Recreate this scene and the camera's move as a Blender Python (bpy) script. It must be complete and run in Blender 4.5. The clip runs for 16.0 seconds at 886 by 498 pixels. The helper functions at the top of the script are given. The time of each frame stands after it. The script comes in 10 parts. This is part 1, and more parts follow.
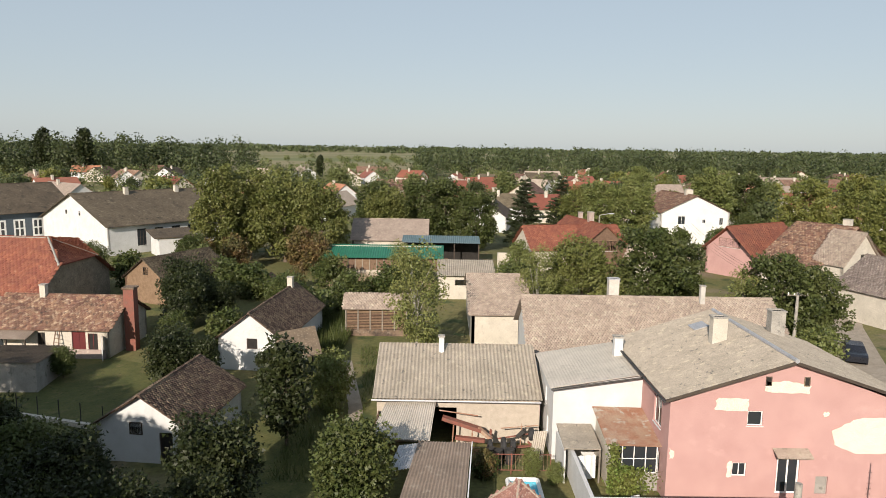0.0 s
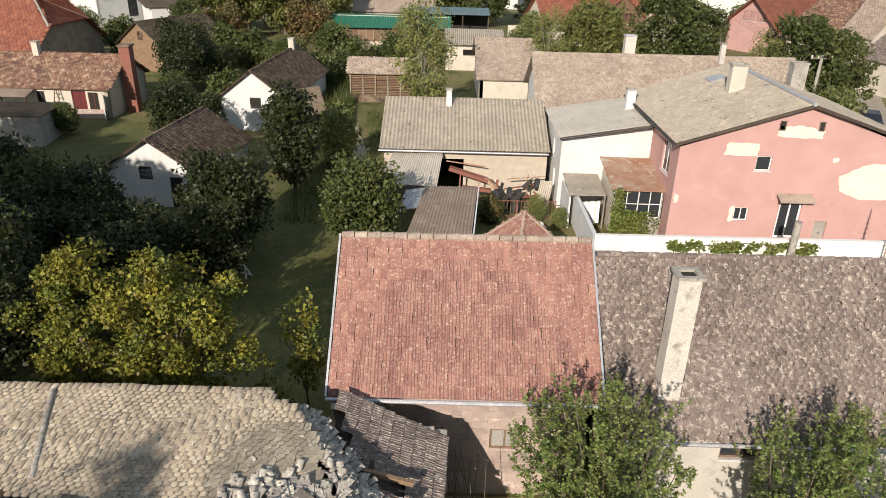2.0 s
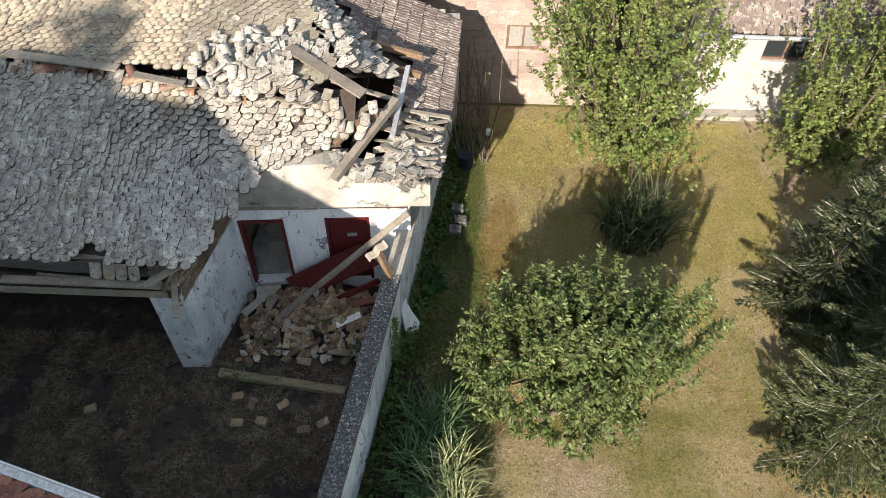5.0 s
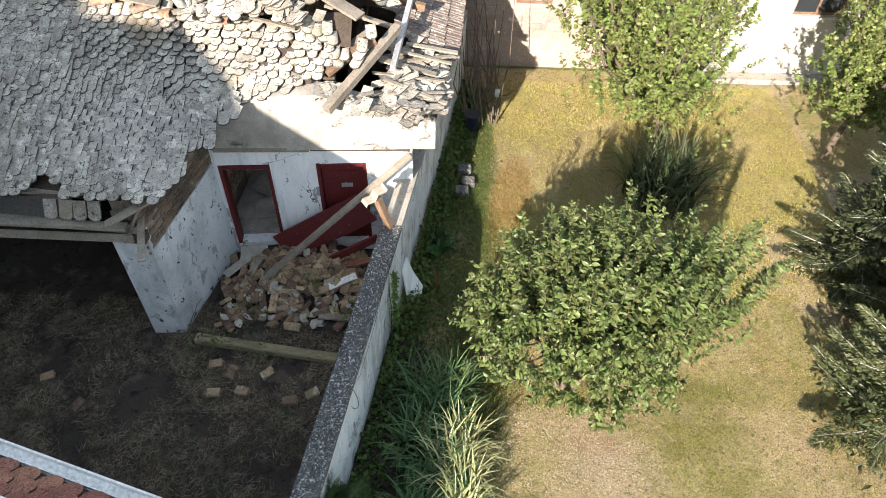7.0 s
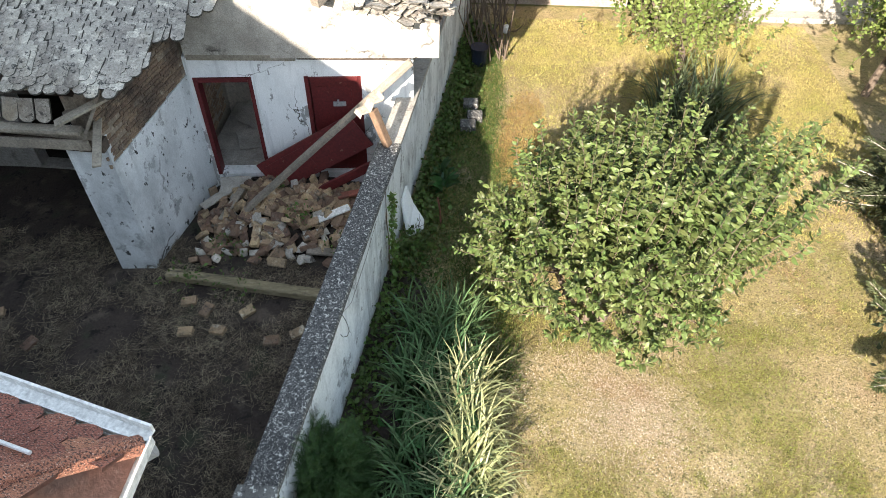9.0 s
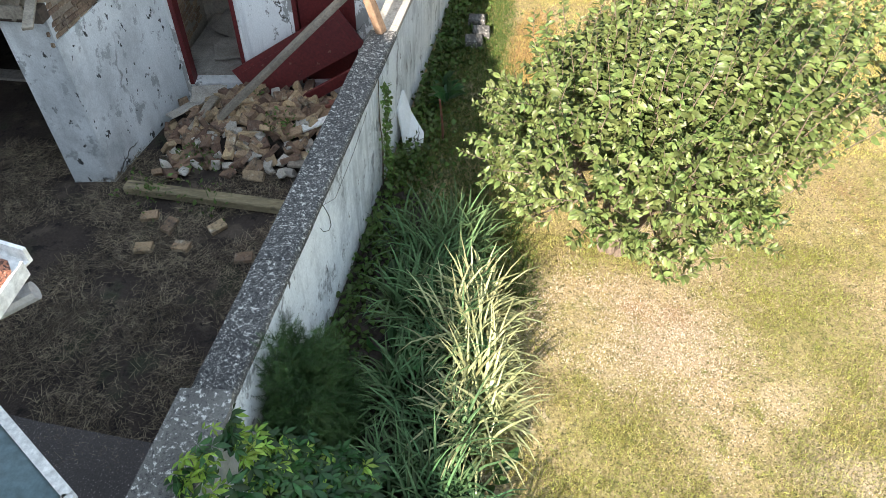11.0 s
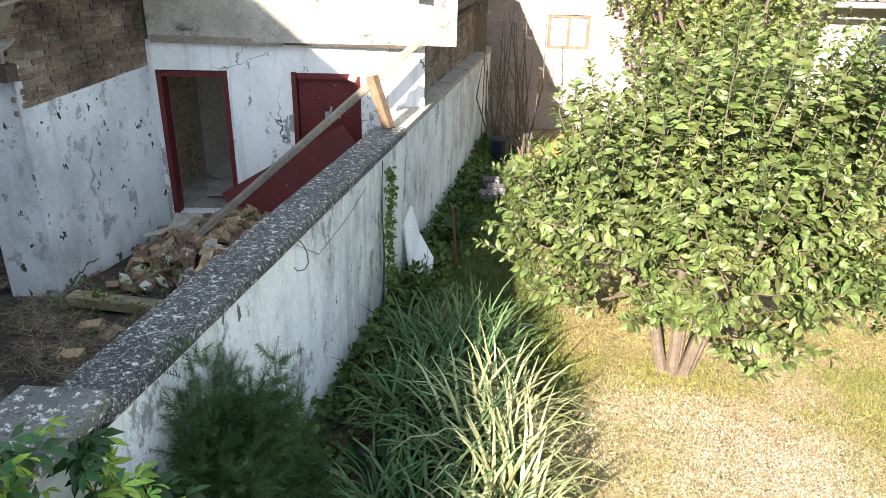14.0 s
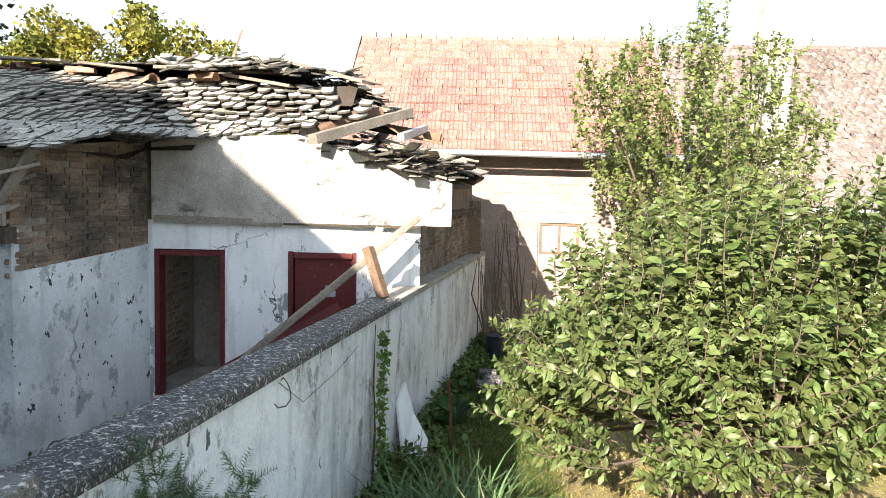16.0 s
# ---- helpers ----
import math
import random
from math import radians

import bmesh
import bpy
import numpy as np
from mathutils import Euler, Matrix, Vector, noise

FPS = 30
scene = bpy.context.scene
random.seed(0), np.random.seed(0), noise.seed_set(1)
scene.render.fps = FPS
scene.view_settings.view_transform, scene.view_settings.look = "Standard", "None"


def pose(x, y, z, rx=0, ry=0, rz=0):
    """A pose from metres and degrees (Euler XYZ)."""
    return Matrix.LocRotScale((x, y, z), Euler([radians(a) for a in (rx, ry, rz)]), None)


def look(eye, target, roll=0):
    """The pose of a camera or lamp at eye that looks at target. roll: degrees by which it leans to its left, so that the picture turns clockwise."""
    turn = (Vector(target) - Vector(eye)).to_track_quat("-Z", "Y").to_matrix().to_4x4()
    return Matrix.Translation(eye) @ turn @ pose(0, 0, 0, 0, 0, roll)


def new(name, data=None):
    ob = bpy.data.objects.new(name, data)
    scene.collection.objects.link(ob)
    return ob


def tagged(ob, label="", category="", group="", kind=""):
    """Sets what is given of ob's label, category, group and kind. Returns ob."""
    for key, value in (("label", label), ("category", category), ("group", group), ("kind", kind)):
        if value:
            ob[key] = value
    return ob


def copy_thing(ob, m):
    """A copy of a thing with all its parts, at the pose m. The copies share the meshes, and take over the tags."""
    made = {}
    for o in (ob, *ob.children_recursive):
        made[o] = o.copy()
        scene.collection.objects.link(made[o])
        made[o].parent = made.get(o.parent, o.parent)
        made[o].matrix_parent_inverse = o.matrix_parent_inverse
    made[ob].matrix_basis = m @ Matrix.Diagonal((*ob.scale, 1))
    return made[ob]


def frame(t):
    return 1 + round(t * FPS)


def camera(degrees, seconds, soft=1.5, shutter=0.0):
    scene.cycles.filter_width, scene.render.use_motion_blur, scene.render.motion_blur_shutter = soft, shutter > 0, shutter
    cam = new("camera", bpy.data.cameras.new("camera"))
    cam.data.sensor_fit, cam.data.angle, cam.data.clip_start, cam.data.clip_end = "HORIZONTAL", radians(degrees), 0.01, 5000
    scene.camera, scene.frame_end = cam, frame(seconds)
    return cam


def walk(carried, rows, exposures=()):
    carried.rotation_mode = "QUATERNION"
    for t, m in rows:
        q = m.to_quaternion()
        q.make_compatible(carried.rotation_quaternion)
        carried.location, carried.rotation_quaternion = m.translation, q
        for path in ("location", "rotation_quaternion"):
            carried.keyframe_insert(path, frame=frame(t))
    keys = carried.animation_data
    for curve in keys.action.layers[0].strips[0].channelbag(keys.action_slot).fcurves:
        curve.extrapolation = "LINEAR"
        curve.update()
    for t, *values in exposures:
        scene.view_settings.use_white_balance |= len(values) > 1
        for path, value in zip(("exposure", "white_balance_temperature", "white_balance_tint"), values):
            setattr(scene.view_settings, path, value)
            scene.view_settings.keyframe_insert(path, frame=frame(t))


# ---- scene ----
cam = camera(65.0, 16.0, soft=0.35)
METRES, EYE, TILT, LEAN, TURN = 15.6, 18.5, -8.45, -0.85, 0.0
ROWS = [
    (0.0, 0.0, 0.0, 0.0, -0.0, -0.0, -0.0),
    (0.5, -0.002, 0.0033, -0.0471, 0.05, -1.13, -0.12),
    (1.0, -0.0049, 0.0059, -0.0999, 0.12, -4.16, -0.27),
    (1.5, -0.0067, 0.0105, -0.1442, 0.33, -10.34, -0.38),
    (2.0, -0.0059, 0.0138, -0.1857, 0.54, -16.6, -0.48),
    (2.5, -0.0061, 0.018, -0.2298, 0.71, -22.75, -0.55),
    (3.0, -0.0057, 0.0219, -0.2738, 0.88, -28.86, -0.53),
    (3.5, -0.0063, 0.0259, -0.3178, 1.0, -34.88, -0.53),
    (4.0, -0.007, 0.03, -0.3517, 1.14, -41.0, -0.42),
    (6.5, -0.0122, 0.061, -0.5095, 1.41, -38.64, -0.4),
    (7.0, -0.0135, 0.0668, -0.5389, 1.49, -38.58, -0.4),
    (7.5, -0.0165, 0.0725, -0.5683, 1.53, -38.54, -0.43),
    (8.0, -0.0181, 0.0783, -0.5967, 1.61, -38.5, -0.44),
    (8.5, -0.0171, 0.0846, -0.6248, 1.64, -38.49, -0.46),
    (11.0, -0.0168, 0.1165, -0.7708, 1.89, -38.48, -0.58),
    (11.5, -0.017, 0.1236, -0.7994, 1.93, -38.5, -0.59),
    (12.0, -0.0164, 0.1292, -0.8281, 1.98, -38.53, -0.6),
    (12.5, -0.016, 0.1352, -0.8547, 2.08, -38.56, -0.57),
    (13.0, -0.0167, 0.144, -0.8802, 2.53, -32.9, -0.69),
    (13.5, -0.0176, 0.1505, -0.9065, 2.83, -18.26, -0.75),
    (14.0, -0.0193, 0.1542, -0.934, 2.75, -15.11, -0.92),
    (14.5, -0.02, 0.1585, -0.9597, 2.7, -14.31, -0.89),
    (15.0, -0.0198, 0.1626, -0.9794, 2.66, -9.17, -0.88),
    (15.5, -0.02, 0.1636, -0.9813, 2.49, -2.53, -0.91),
    (16.0, -0.0187, 0.1643, -0.981, 2.39, 4.13, -0.92),
]
EXPOSURES = [(0.0, 0.4), (1.5, 0.36), (2.5, 0.46), (4.0, 0.78), (6.5, 1.5), (8.5, 1.82), (11.0, 2.1), (12.5, 2.18), (14.0, 2.16), (15.0, 2.06), (16.0, 1.88)]
walk(cam, [(t, pose(0, 0, EYE, TILT, LEAN, TURN) @ pose(METRES * x, METRES * y, METRES * z, 90 + pitch, roll, yaw)) for t, x, y, z, yaw, pitch, roll in ROWS], EXPOSURES)

# ---- world and sun ----
SUN = Vector((0.295, 0.855, -0.427)).normalized()
world = bpy.data.worlds.new("world")
scene.world = world
world.use_nodes = True
wn = world.node_tree
sky = wn.nodes.new("ShaderNodeTexSky")
sky.sky_type = "NISHITA"
sky.sun_disc = False
sky.sun_elevation = radians(25)
sky.sun_rotation = math.atan2(-0.295, -0.855)
sky.altitude, sky.air_density, sky.dust_density, sky.ozone_density = 100, 1.0, 0.6, 1.0
pale = wn.nodes.new("ShaderNodeHueSaturation")
pale.inputs["Saturation"].default_value = 0.98
wn.links.new(sky.outputs[0], pale.inputs["Color"])
even = wn.nodes.new("ShaderNodeGamma")
even.inputs["Gamma"].default_value = 0.6
wn.links.new(pale.outputs[0], even.inputs["Color"])
veil = wn.nodes.new("ShaderNodeMix")
veil.data_type = "RGBA"
way_up = wn.nodes.new("ShaderNodeTexCoord")
height = wn.nodes.new("ShaderNodeSeparateXYZ")
wn.links.new(way_up.outputs["Generated"], height.inputs[0])
haze = wn.nodes.new("ShaderNodeMapRange")
haze.interpolation_type = "SMOOTHSTEP"
haze.inputs[1].default_value, haze.inputs[2].default_value, haze.inputs[3].default_value, haze.inputs[4].default_value = 0.05, 0.75, 0.55, 0.34
wn.links.new(height.outputs["Z"], haze.inputs[0])
wn.links.new(haze.outputs[0], veil.inputs[0])
veil.inputs[7].default_value = (2.4, 2.8, 3.2, 1)
wn.links.new(even.outputs[0], veil.inputs[6])
wn.links.new(veil.outputs[2], wn.nodes["Background"].inputs[0])
wn.nodes["Background"].inputs[1].default_value = 0.158
sun_data = bpy.data.lights.new("sun", "SUN")
sun_data.energy, sun_data.angle, sun_data.color = 4.65, radians(0.6), (1.0, 0.875, 0.75)
new("sun", sun_data).matrix_world = look(-SUN * 60, (0, 0, 0))


# ---- materials ----
def mat(name, c1, c2, scale=2.0, rough=0.85, bump=0.25, fine=30.0, spots=None, vary=0.0, metal=0.0, stretch=(1, 1, 1), spec=0.4, grainy=0.38, cracks=0.0, streaks=None):
    """A noise-built surface: two tones at a large scale, grain at a fine one, spots of a third colour, piece-to-piece variation."""
    m = bpy.data.materials.new(name)
    m.use_nodes = True
    nt, n = m.node_tree, m.node_tree.nodes
    bsdf = n["Principled BSDF"]
    link = nt.links.new
    geo = n.new("ShaderNodeNewGeometry")
    mp = n.new("ShaderNodeMapping")
    mp.inputs["Scale"].default_value = stretch
    link(geo.outputs["Position"], mp.inputs["Vector"])

    def noise_tex(s, detail=5.0, r=0.6):
        t = n.new("ShaderNodeTexNoise")
        t.inputs["Scale"].default_value, t.inputs["Detail"].default_value, t.inputs["Roughness"].default_value = s, detail, r
        link(mp.outputs[0], t.inputs["Vector"])
        return t.outputs["Fac"]

    def mixed(fac, a, b, mode="MIX"):
        x = n.new("ShaderNodeMix")
        x.data_type, x.blend_type = "RGBA", mode
        for k, v in ((0, fac), (6, a), (7, b)):
            if isinstance(v, tuple):
                x.inputs[k].default_value = (*v, 1)
            elif isinstance(v, float):
                x.inputs[k].default_value = v
            else:
                link(v, x.inputs[k])
        return x.outputs[2]

    def ramp(v, lo, hi):
        r = n.new("ShaderNodeMapRange")
        r.inputs[1].default_value, r.inputs[2].default_value = lo, hi
        link(v, r.inputs[0])
        return r.outputs[0]

    grain = noise_tex(fine, 6.0, 0.7)
    col = mixed(ramp(noise_tex(scale), 0.35, 0.65), c1, c2)
    for c3, s, lo, hi, *kind in spots or ():
        col = mixed(ramp(noise_tex(s, *(kind or (4.0, 0.55))), lo, hi), col, c3)
    if streaks:
        m2 = n.new("ShaderNodeMapping")
        m2.inputs["Scale"].default_value = (6.5, 6.5, 0.4)
        link(geo.outputs["Position"], m2.inputs["Vector"])
        st = n.new("ShaderNodeTexNoise")
        st.inputs["Scale"].default_value, st.inputs["Detail"].default_value, st.inputs["Roughness"].default_value = 1.0, 6.0, 0.65
        link(m2.outputs[0], st.inputs["Vector"])
        col = mixed(ramp(st.outputs["Fac"], 0.54, 0.76), col, streaks)
    if cracks:
        warp = n.new("ShaderNodeTexNoise")
        warp.inputs["Scale"].default_value, warp.inputs["Detail"].default_value = 2.2, 6.0
        link(geo.outputs["Position"], warp.inputs["Vector"])
        off = n.new("ShaderNodeVectorMath")
        off.operation = "MULTIPLY_ADD"
        link(warp.outputs["Color"], off.inputs[0])
        off.inputs[1].default_value = (0.7, 0.7, 0.7)
        link(geo.outputs["Position"], off.inputs[2])
        vor = n.new("ShaderNodeTexVoronoi")
        vor.feature = "DISTANCE_TO_EDGE"
        vor.inputs["Scale"].default_value = cracks
        link(off.outputs[0], vor.inputs["Vector"])
        cm = n.new("ShaderNodeMath")
        cm.operation = "MULTIPLY"
        link(ramp(vor.outputs["Distance"], 0.009, 0.002), cm.inputs[0])
        link(ramp(noise_tex(0.9, 3.0), 0.46, 0.56), cm.inputs[1])
        col = mixed(cm.outputs[0], col, (0.07, 0.066, 0.06))
    g = n.new("ShaderNodeMapRange")
    g.inputs[1].default_value, g.inputs[2].default_value, g.inputs[3].default_value, g.inputs[4].default_value = 0.28, 0.72, 1 - grainy, 1 + grainy
    link(grain, g.inputs[0])
    gv = n.new("ShaderNodeCombineColor")
    for k in range(3):
        link(g.outputs[0], gv.inputs[k])
    col = mixed(1.0, col, gv.outputs[0], "MULTIPLY")
    if vary:
        info = n.new("ShaderNodeObjectInfo")
        add = n.new("ShaderNodeMath")
        add.operation = "ADD"
        link(info.outputs["Random"], add.inputs[0])
        link(geo.outputs["Random Per Island"], add.inputs[1])
        fr = n.new("ShaderNodeMath")
        fr.operation = "FRACT"
        link(add.outputs[0], fr.inputs[0])
        hsv = n.new("ShaderNodeHueSaturation")
        for key, lo, hi in (("Value", 1 - vary, 1 + vary), ("Hue", 0.5 - vary * 0.04, 0.5 + vary * 0.04)):
            r = n.new("ShaderNodeMapRange")
            r.inputs[3].default_value, r.inputs[4].default_value = lo, hi
            link(fr.outputs[0], r.inputs[0])
            link(r.outputs[0], hsv.inputs[key])
        link(col, hsv.inputs["Color"])
        col = hsv.outputs[0]
    link(col, bsdf.inputs["Base Color"])
    bsdf.inputs["Roughness"].default_value = rough
    bsdf.inputs["Metallic"].default_value = metal
    bsdf.inputs["Specular IOR Level"].default_value = spec
    if bump:
        b = n.new("ShaderNodeBump")
        b.inputs["Strength"].default_value, b.inputs["Distance"].default_value = bump, 0.6 / fine
        link(grain, b.inputs["Height"])
        link(b.outputs[0], bsdf.inputs["Normal"])
    return m


def leaf_mat(name, c1, c2, through_colour=None, vary=0.35, rough=0.5, spec=0.35, scale=0.8):
    """Leaves: piece-to-piece variation, some gloss, light coming through."""
    m = mat(name, c1, c2, scale=scale, rough=rough, bump=0.0, vary=vary, spec=spec)
    nt, n = m.node_tree, m.node_tree.nodes
    bsdf = n["Principled BSDF"]
    tr = n.new("ShaderNodeBsdfTranslucent")
    src = bsdf.inputs["Base Color"].links[0].from_socket
    nt.links.new(src, tr.inputs["Color"])
    mx = n.new("ShaderNodeMixShader")
    mx.inputs[0].default_value = 0.28
    nt.links.new(bsdf.outputs[0], mx.inputs[1])
    nt.links.new(tr.outputs[0], mx.inputs[2])
    nt.links.new(mx.outputs[0], n["Material Output"].inputs["Surface"])
    return m


def glass_mat(name, tint=(0.03, 0.035, 0.04)):
    m = bpy.data.materials.new(name)
    m.use_nodes = True
    b = m.node_tree.nodes["Principled BSDF"]
    b.inputs["Base Color"].default_value = (*tint, 1)
    b.inputs["Roughness"].default_value = 0.06
    b.inputs["Specular IOR Level"].default_value = 0.6
    return m


M = {}
M["plaster_white"] = mat("white_plaster", (0.64, 0.645, 0.64), (0.56, 0.565, 0.555), 0.8, 0.9, 0.2, 25, [((0.46, 0.445, 0.41), 1.7, 0.60, 0.75, 8.0, 0.7)], grainy=0.16)
M["plaster_dull"] = mat("dull_cream_plaster", (0.52, 0.50, 0.455), (0.43, 0.41, 0.37), 0.7, 0.92, 0.25, 25, [((0.34, 0.315, 0.28), 1.3, 0.56, 0.70, 8.0, 0.7)], grainy=0.2)
M["wall_white"] = mat("bright_limed_wall", (0.76, 0.755, 0.73), (0.68, 0.67, 0.64), 0.8, 0.9, 0.2, 25, [((0.5, 0.48, 0.44), 1.4, 0.62, 0.74, 8.0, 0.7)], grainy=0.14)
M["plaster_cream"] = mat("cream_plaster", (0.57, 0.525, 0.445), (0.48, 0.44, 0.37), 0.9, 0.9, 0.25, 25, [((0.36, 0.32, 0.265), 1.6, 0.57, 0.7, 8.0, 0.7)])
M["chimney_render"] = mat("chimney_render", (0.58, 0.54, 0.49), (0.48, 0.44, 0.39), 1.4, 0.92, 0.3, 25, [((0.26, 0.23, 0.20), 2.0, 0.58, 0.7)])
M["plaster_cream_dark"] = mat("bare_rubble_wall", (0.30, 0.25, 0.19), (0.20, 0.165, 0.125), 1.0, 0.95, 0.6, 14, [((0.40, 0.35, 0.27), 3, 0.55, 0.66, 7.0, 0.7), ((0.11, 0.09, 0.07), 5, 0.56, 0.66, 7.0, 0.7)])
M["plaster_grey"] = mat("grey_plaster", (0.36, 0.34, 0.31), (0.28, 0.265, 0.24), 1.1, 0.92, 0.3, 25, [((0.2, 0.19, 0.17), 3, 0.6, 0.7)])
M["plaster_pink"] = mat("pink_plaster", (0.50, 0.31, 0.285), (0.45, 0.27, 0.25), 0.7, 0.92, 0.25, 22, [((0.54, 0.345, 0.32), 1.0, 0.56, 0.72, 7.0, 0.7), ((0.38, 0.19, 0.175), 4, 0.62, 0.72, 7.0, 0.7)], grainy=0.16)
M["plaster_patch"] = mat("pale_lime_patch", (0.74, 0.68, 0.57), (0.68, 0.61, 0.50), 3, 0.95, 0.4, 18)
M["lime_wash"] = mat("flaking_limewash", (0.88, 0.89, 0.89), (0.81, 0.83, 0.835), 1.2, 0.92, 0.35, 75,
                     [((0.70, 0.72, 0.72), 1.3, 0.48, 0.64, 8.0, 0.74), ((0.33, 0.335, 0.33), 1.6, 0.60, 0.615, 9.0, 0.72)], stretch=(1, 1, 0.5), grainy=0.12, cracks=0.9, streaks=(0.50, 0.515, 0.52))
M["lime_blue"] = mat("blue_white_limewash", (0.80, 0.83, 0.84), (0.70, 0.74, 0.76), 1.4, 0.92, 0.3, 70,
                     [((0.45, 0.48, 0.50), 1.5, 0.46, 0.62, 8.0, 0.75), ((0.28, 0.295, 0.30), 3.4, 0.555, 0.61, 10.0, 0.78), ((0.11, 0.11, 0.11), 4.5, 0.63, 0.65, 10.0, 0.74)], stretch=(1, 1, 0.6), grainy=0.18, streaks=(0.42, 0.45, 0.465))
M["lime_stained"] = mat("stained_blue_grey_limewash", (0.72, 0.745, 0.75), (0.56, 0.59, 0.60), 1.0, 0.92, 0.35, 60,
                        [((0.37, 0.39, 0.40), 0.9, 0.44, 0.62, 9.0, 0.7), ((0.33, 0.345, 0.35), 4.2, 0.565, 0.60, 8.0, 0.7), ((0.05, 0.05, 0.05), 7.0, 0.635, 0.65, 5.0, 0.6)], stretch=(1, 1, 0.7), grainy=0.18, cracks=0.3, streaks=(0.45, 0.475, 0.485))
M["lf_ivy"] = leaf_mat("pale_ivy_leaf", (0.16, 0.25, 0.06), (0.09, 0.16, 0.04), vary=0.5, rough=0.4, scale=9.0)
M["old_beam"] = mat("mossy_yellowed_beam", (0.27, 0.225, 0.14), (0.19, 0.165, 0.10), 1.6, 0.92, 0.8, 26, [((0.10, 0.085, 0.06), 5, 0.55, 0.65, 8.0, 0.72), ((0.36, 0.32, 0.23), 9, 0.58, 0.68, 7.0, 0.7)], stretch=(0.25, 1, 1))
M["concrete"] = mat("weathered_concrete", (0.40, 0.375, 0.33), (0.29, 0.275, 0.245), 2, 0.92, 0.5, 30, [((0.17, 0.16, 0.15), 6, 0.58, 0.68)])
M["coping"] = mat("lichen_coping", (0.06, 0.06, 0.061), (0.115, 0.113, 0.108), 1.1, 0.95, 1.0, 160, [((0.024, 0.024, 0.026), 62, 0.47, 0.56, 6.0, 0.8), ((0.47, 0.47, 0.44), 55, 0.565, 0.61, 6.0, 0.8), ((0.52, 0.515, 0.48), 24, 0.575, 0.615, 5.0, 0.75), ((0.36, 0.355, 0.325), 7, 0.58, 0.67, 9.0, 0.8), ((0.04, 0.04, 0.042), 5, 0.58, 0.68, 9.0, 0.78)])
M["coping_pale"] = mat("pale_lichen_coping", (0.19, 0.186, 0.172), (0.12, 0.118, 0.112), 2.2, 0.95, 1.0, 140, [((0.05, 0.05, 0.05), 48, 0.53, 0.60, 6.0, 0.8), ((0.56, 0.555, 0.52), 26, 0.56, 0.61, 5.0, 0.75), ((0.07, 0.07, 0.068), 6, 0.58, 0.68, 9.0, 0.78)])
M["brick"] = mat("old_brick", (0.27, 0.19, 0.13), (0.16, 0.115, 0.08), 1.3, 0.92, 0.9, 40, [((0.40, 0.34, 0.27), 2.6, 0.55, 0.66, 9.0, 0.75), ((0.065, 0.05, 0.04), 0.75, 0.47, 0.62, 8.0, 0.72)], vary=0.22, grainy=0.5)
M["mortar"] = mat("lime_mortar", (0.33, 0.28, 0.215), (0.19, 0.155, 0.12), 1.3, 0.95, 0.8, 40, [((0.065, 0.05, 0.04), 0.75, 0.47, 0.62, 8.0, 0.72), ((0.42, 0.37, 0.30), 3.5, 0.57, 0.66, 9.0, 0.75)])
M["brick_tan"] = mat("tan_brick", (0.53, 0.405, 0.275), (0.42, 0.315, 0.215), 3, 0.92, 0.5, 40, vary=0.2)
M["block"] = mat("hollow_clay_block", (0.40, 0.32, 0.285), (0.345, 0.27, 0.235), 2, 0.92, 0.4, 30, [((0.56, 0.48, 0.40), 3, 0.6, 0.72), ((0.22, 0.18, 0.16), 1.1, 0.6, 0.72, 7.0, 0.7)], vary=0.12)
M["brick_yellow"] = mat("yellow_brick", (0.58, 0.515, 0.42), (0.49, 0.43, 0.345), 3, 0.92, 0.5, 40, vary=0.2)
M["red_tile"] = mat("red_clay_tile", (0.31, 0.165, 0.135), (0.255, 0.13, 0.105), 1.2, 0.9, 0.4, 26, [((0.42, 0.32, 0.27), 14, 0.55, 0.66), ((0.21, 0.105, 0.088), 9, 0.62, 0.70)], vary=0.15)
M["red_tile_old"] = mat("old_red_tile", (0.21, 0.115, 0.08), (0.145, 0.085, 0.06), 0.9, 0.92, 0.4, 20, [((0.36, 0.275, 0.20), 2.4, 0.52, 0.64, 8.0, 0.72), ((0.085, 0.058, 0.046), 2, 0.58, 0.68)], vary=0.35)
M["orange_tile"] = mat("orange_tile", (0.245, 0.088, 0.055), (0.195, 0.072, 0.048), 0.7, 0.9, 0.3, 20, [((0.29, 0.15, 0.10), 2, 0.58, 0.7, 7.0, 0.7)], vary=0.18)
M["grey_tile"] = mat("lichen_grey_tile", (0.16, 0.128, 0.113), (0.208, 0.167, 0.148), 0.8, 0.95, 0.6, 30, [((0.365, 0.322, 0.28), 7.5, 0.535, 0.60, 7.0, 0.7), ((0.105, 0.09, 0.08), 5, 0.57, 0.66, 7.0, 0.7)], vary=0.22)
M["ruin_tile"] = mat("weathered_beaver_tile", (0.415, 0.385, 0.335), (0.305, 0.283, 0.247), 1.4, 0.95, 0.6, 34, [((0.575, 0.54, 0.47), 7, 0.51, 0.60, 9.0, 0.78), ((0.065, 0.064, 0.06), 13, 0.55, 0.59, 9.0, 0.78), ((0.27, 0.23, 0.17), 0.9, 0.58, 0.7)], vary=0.22)
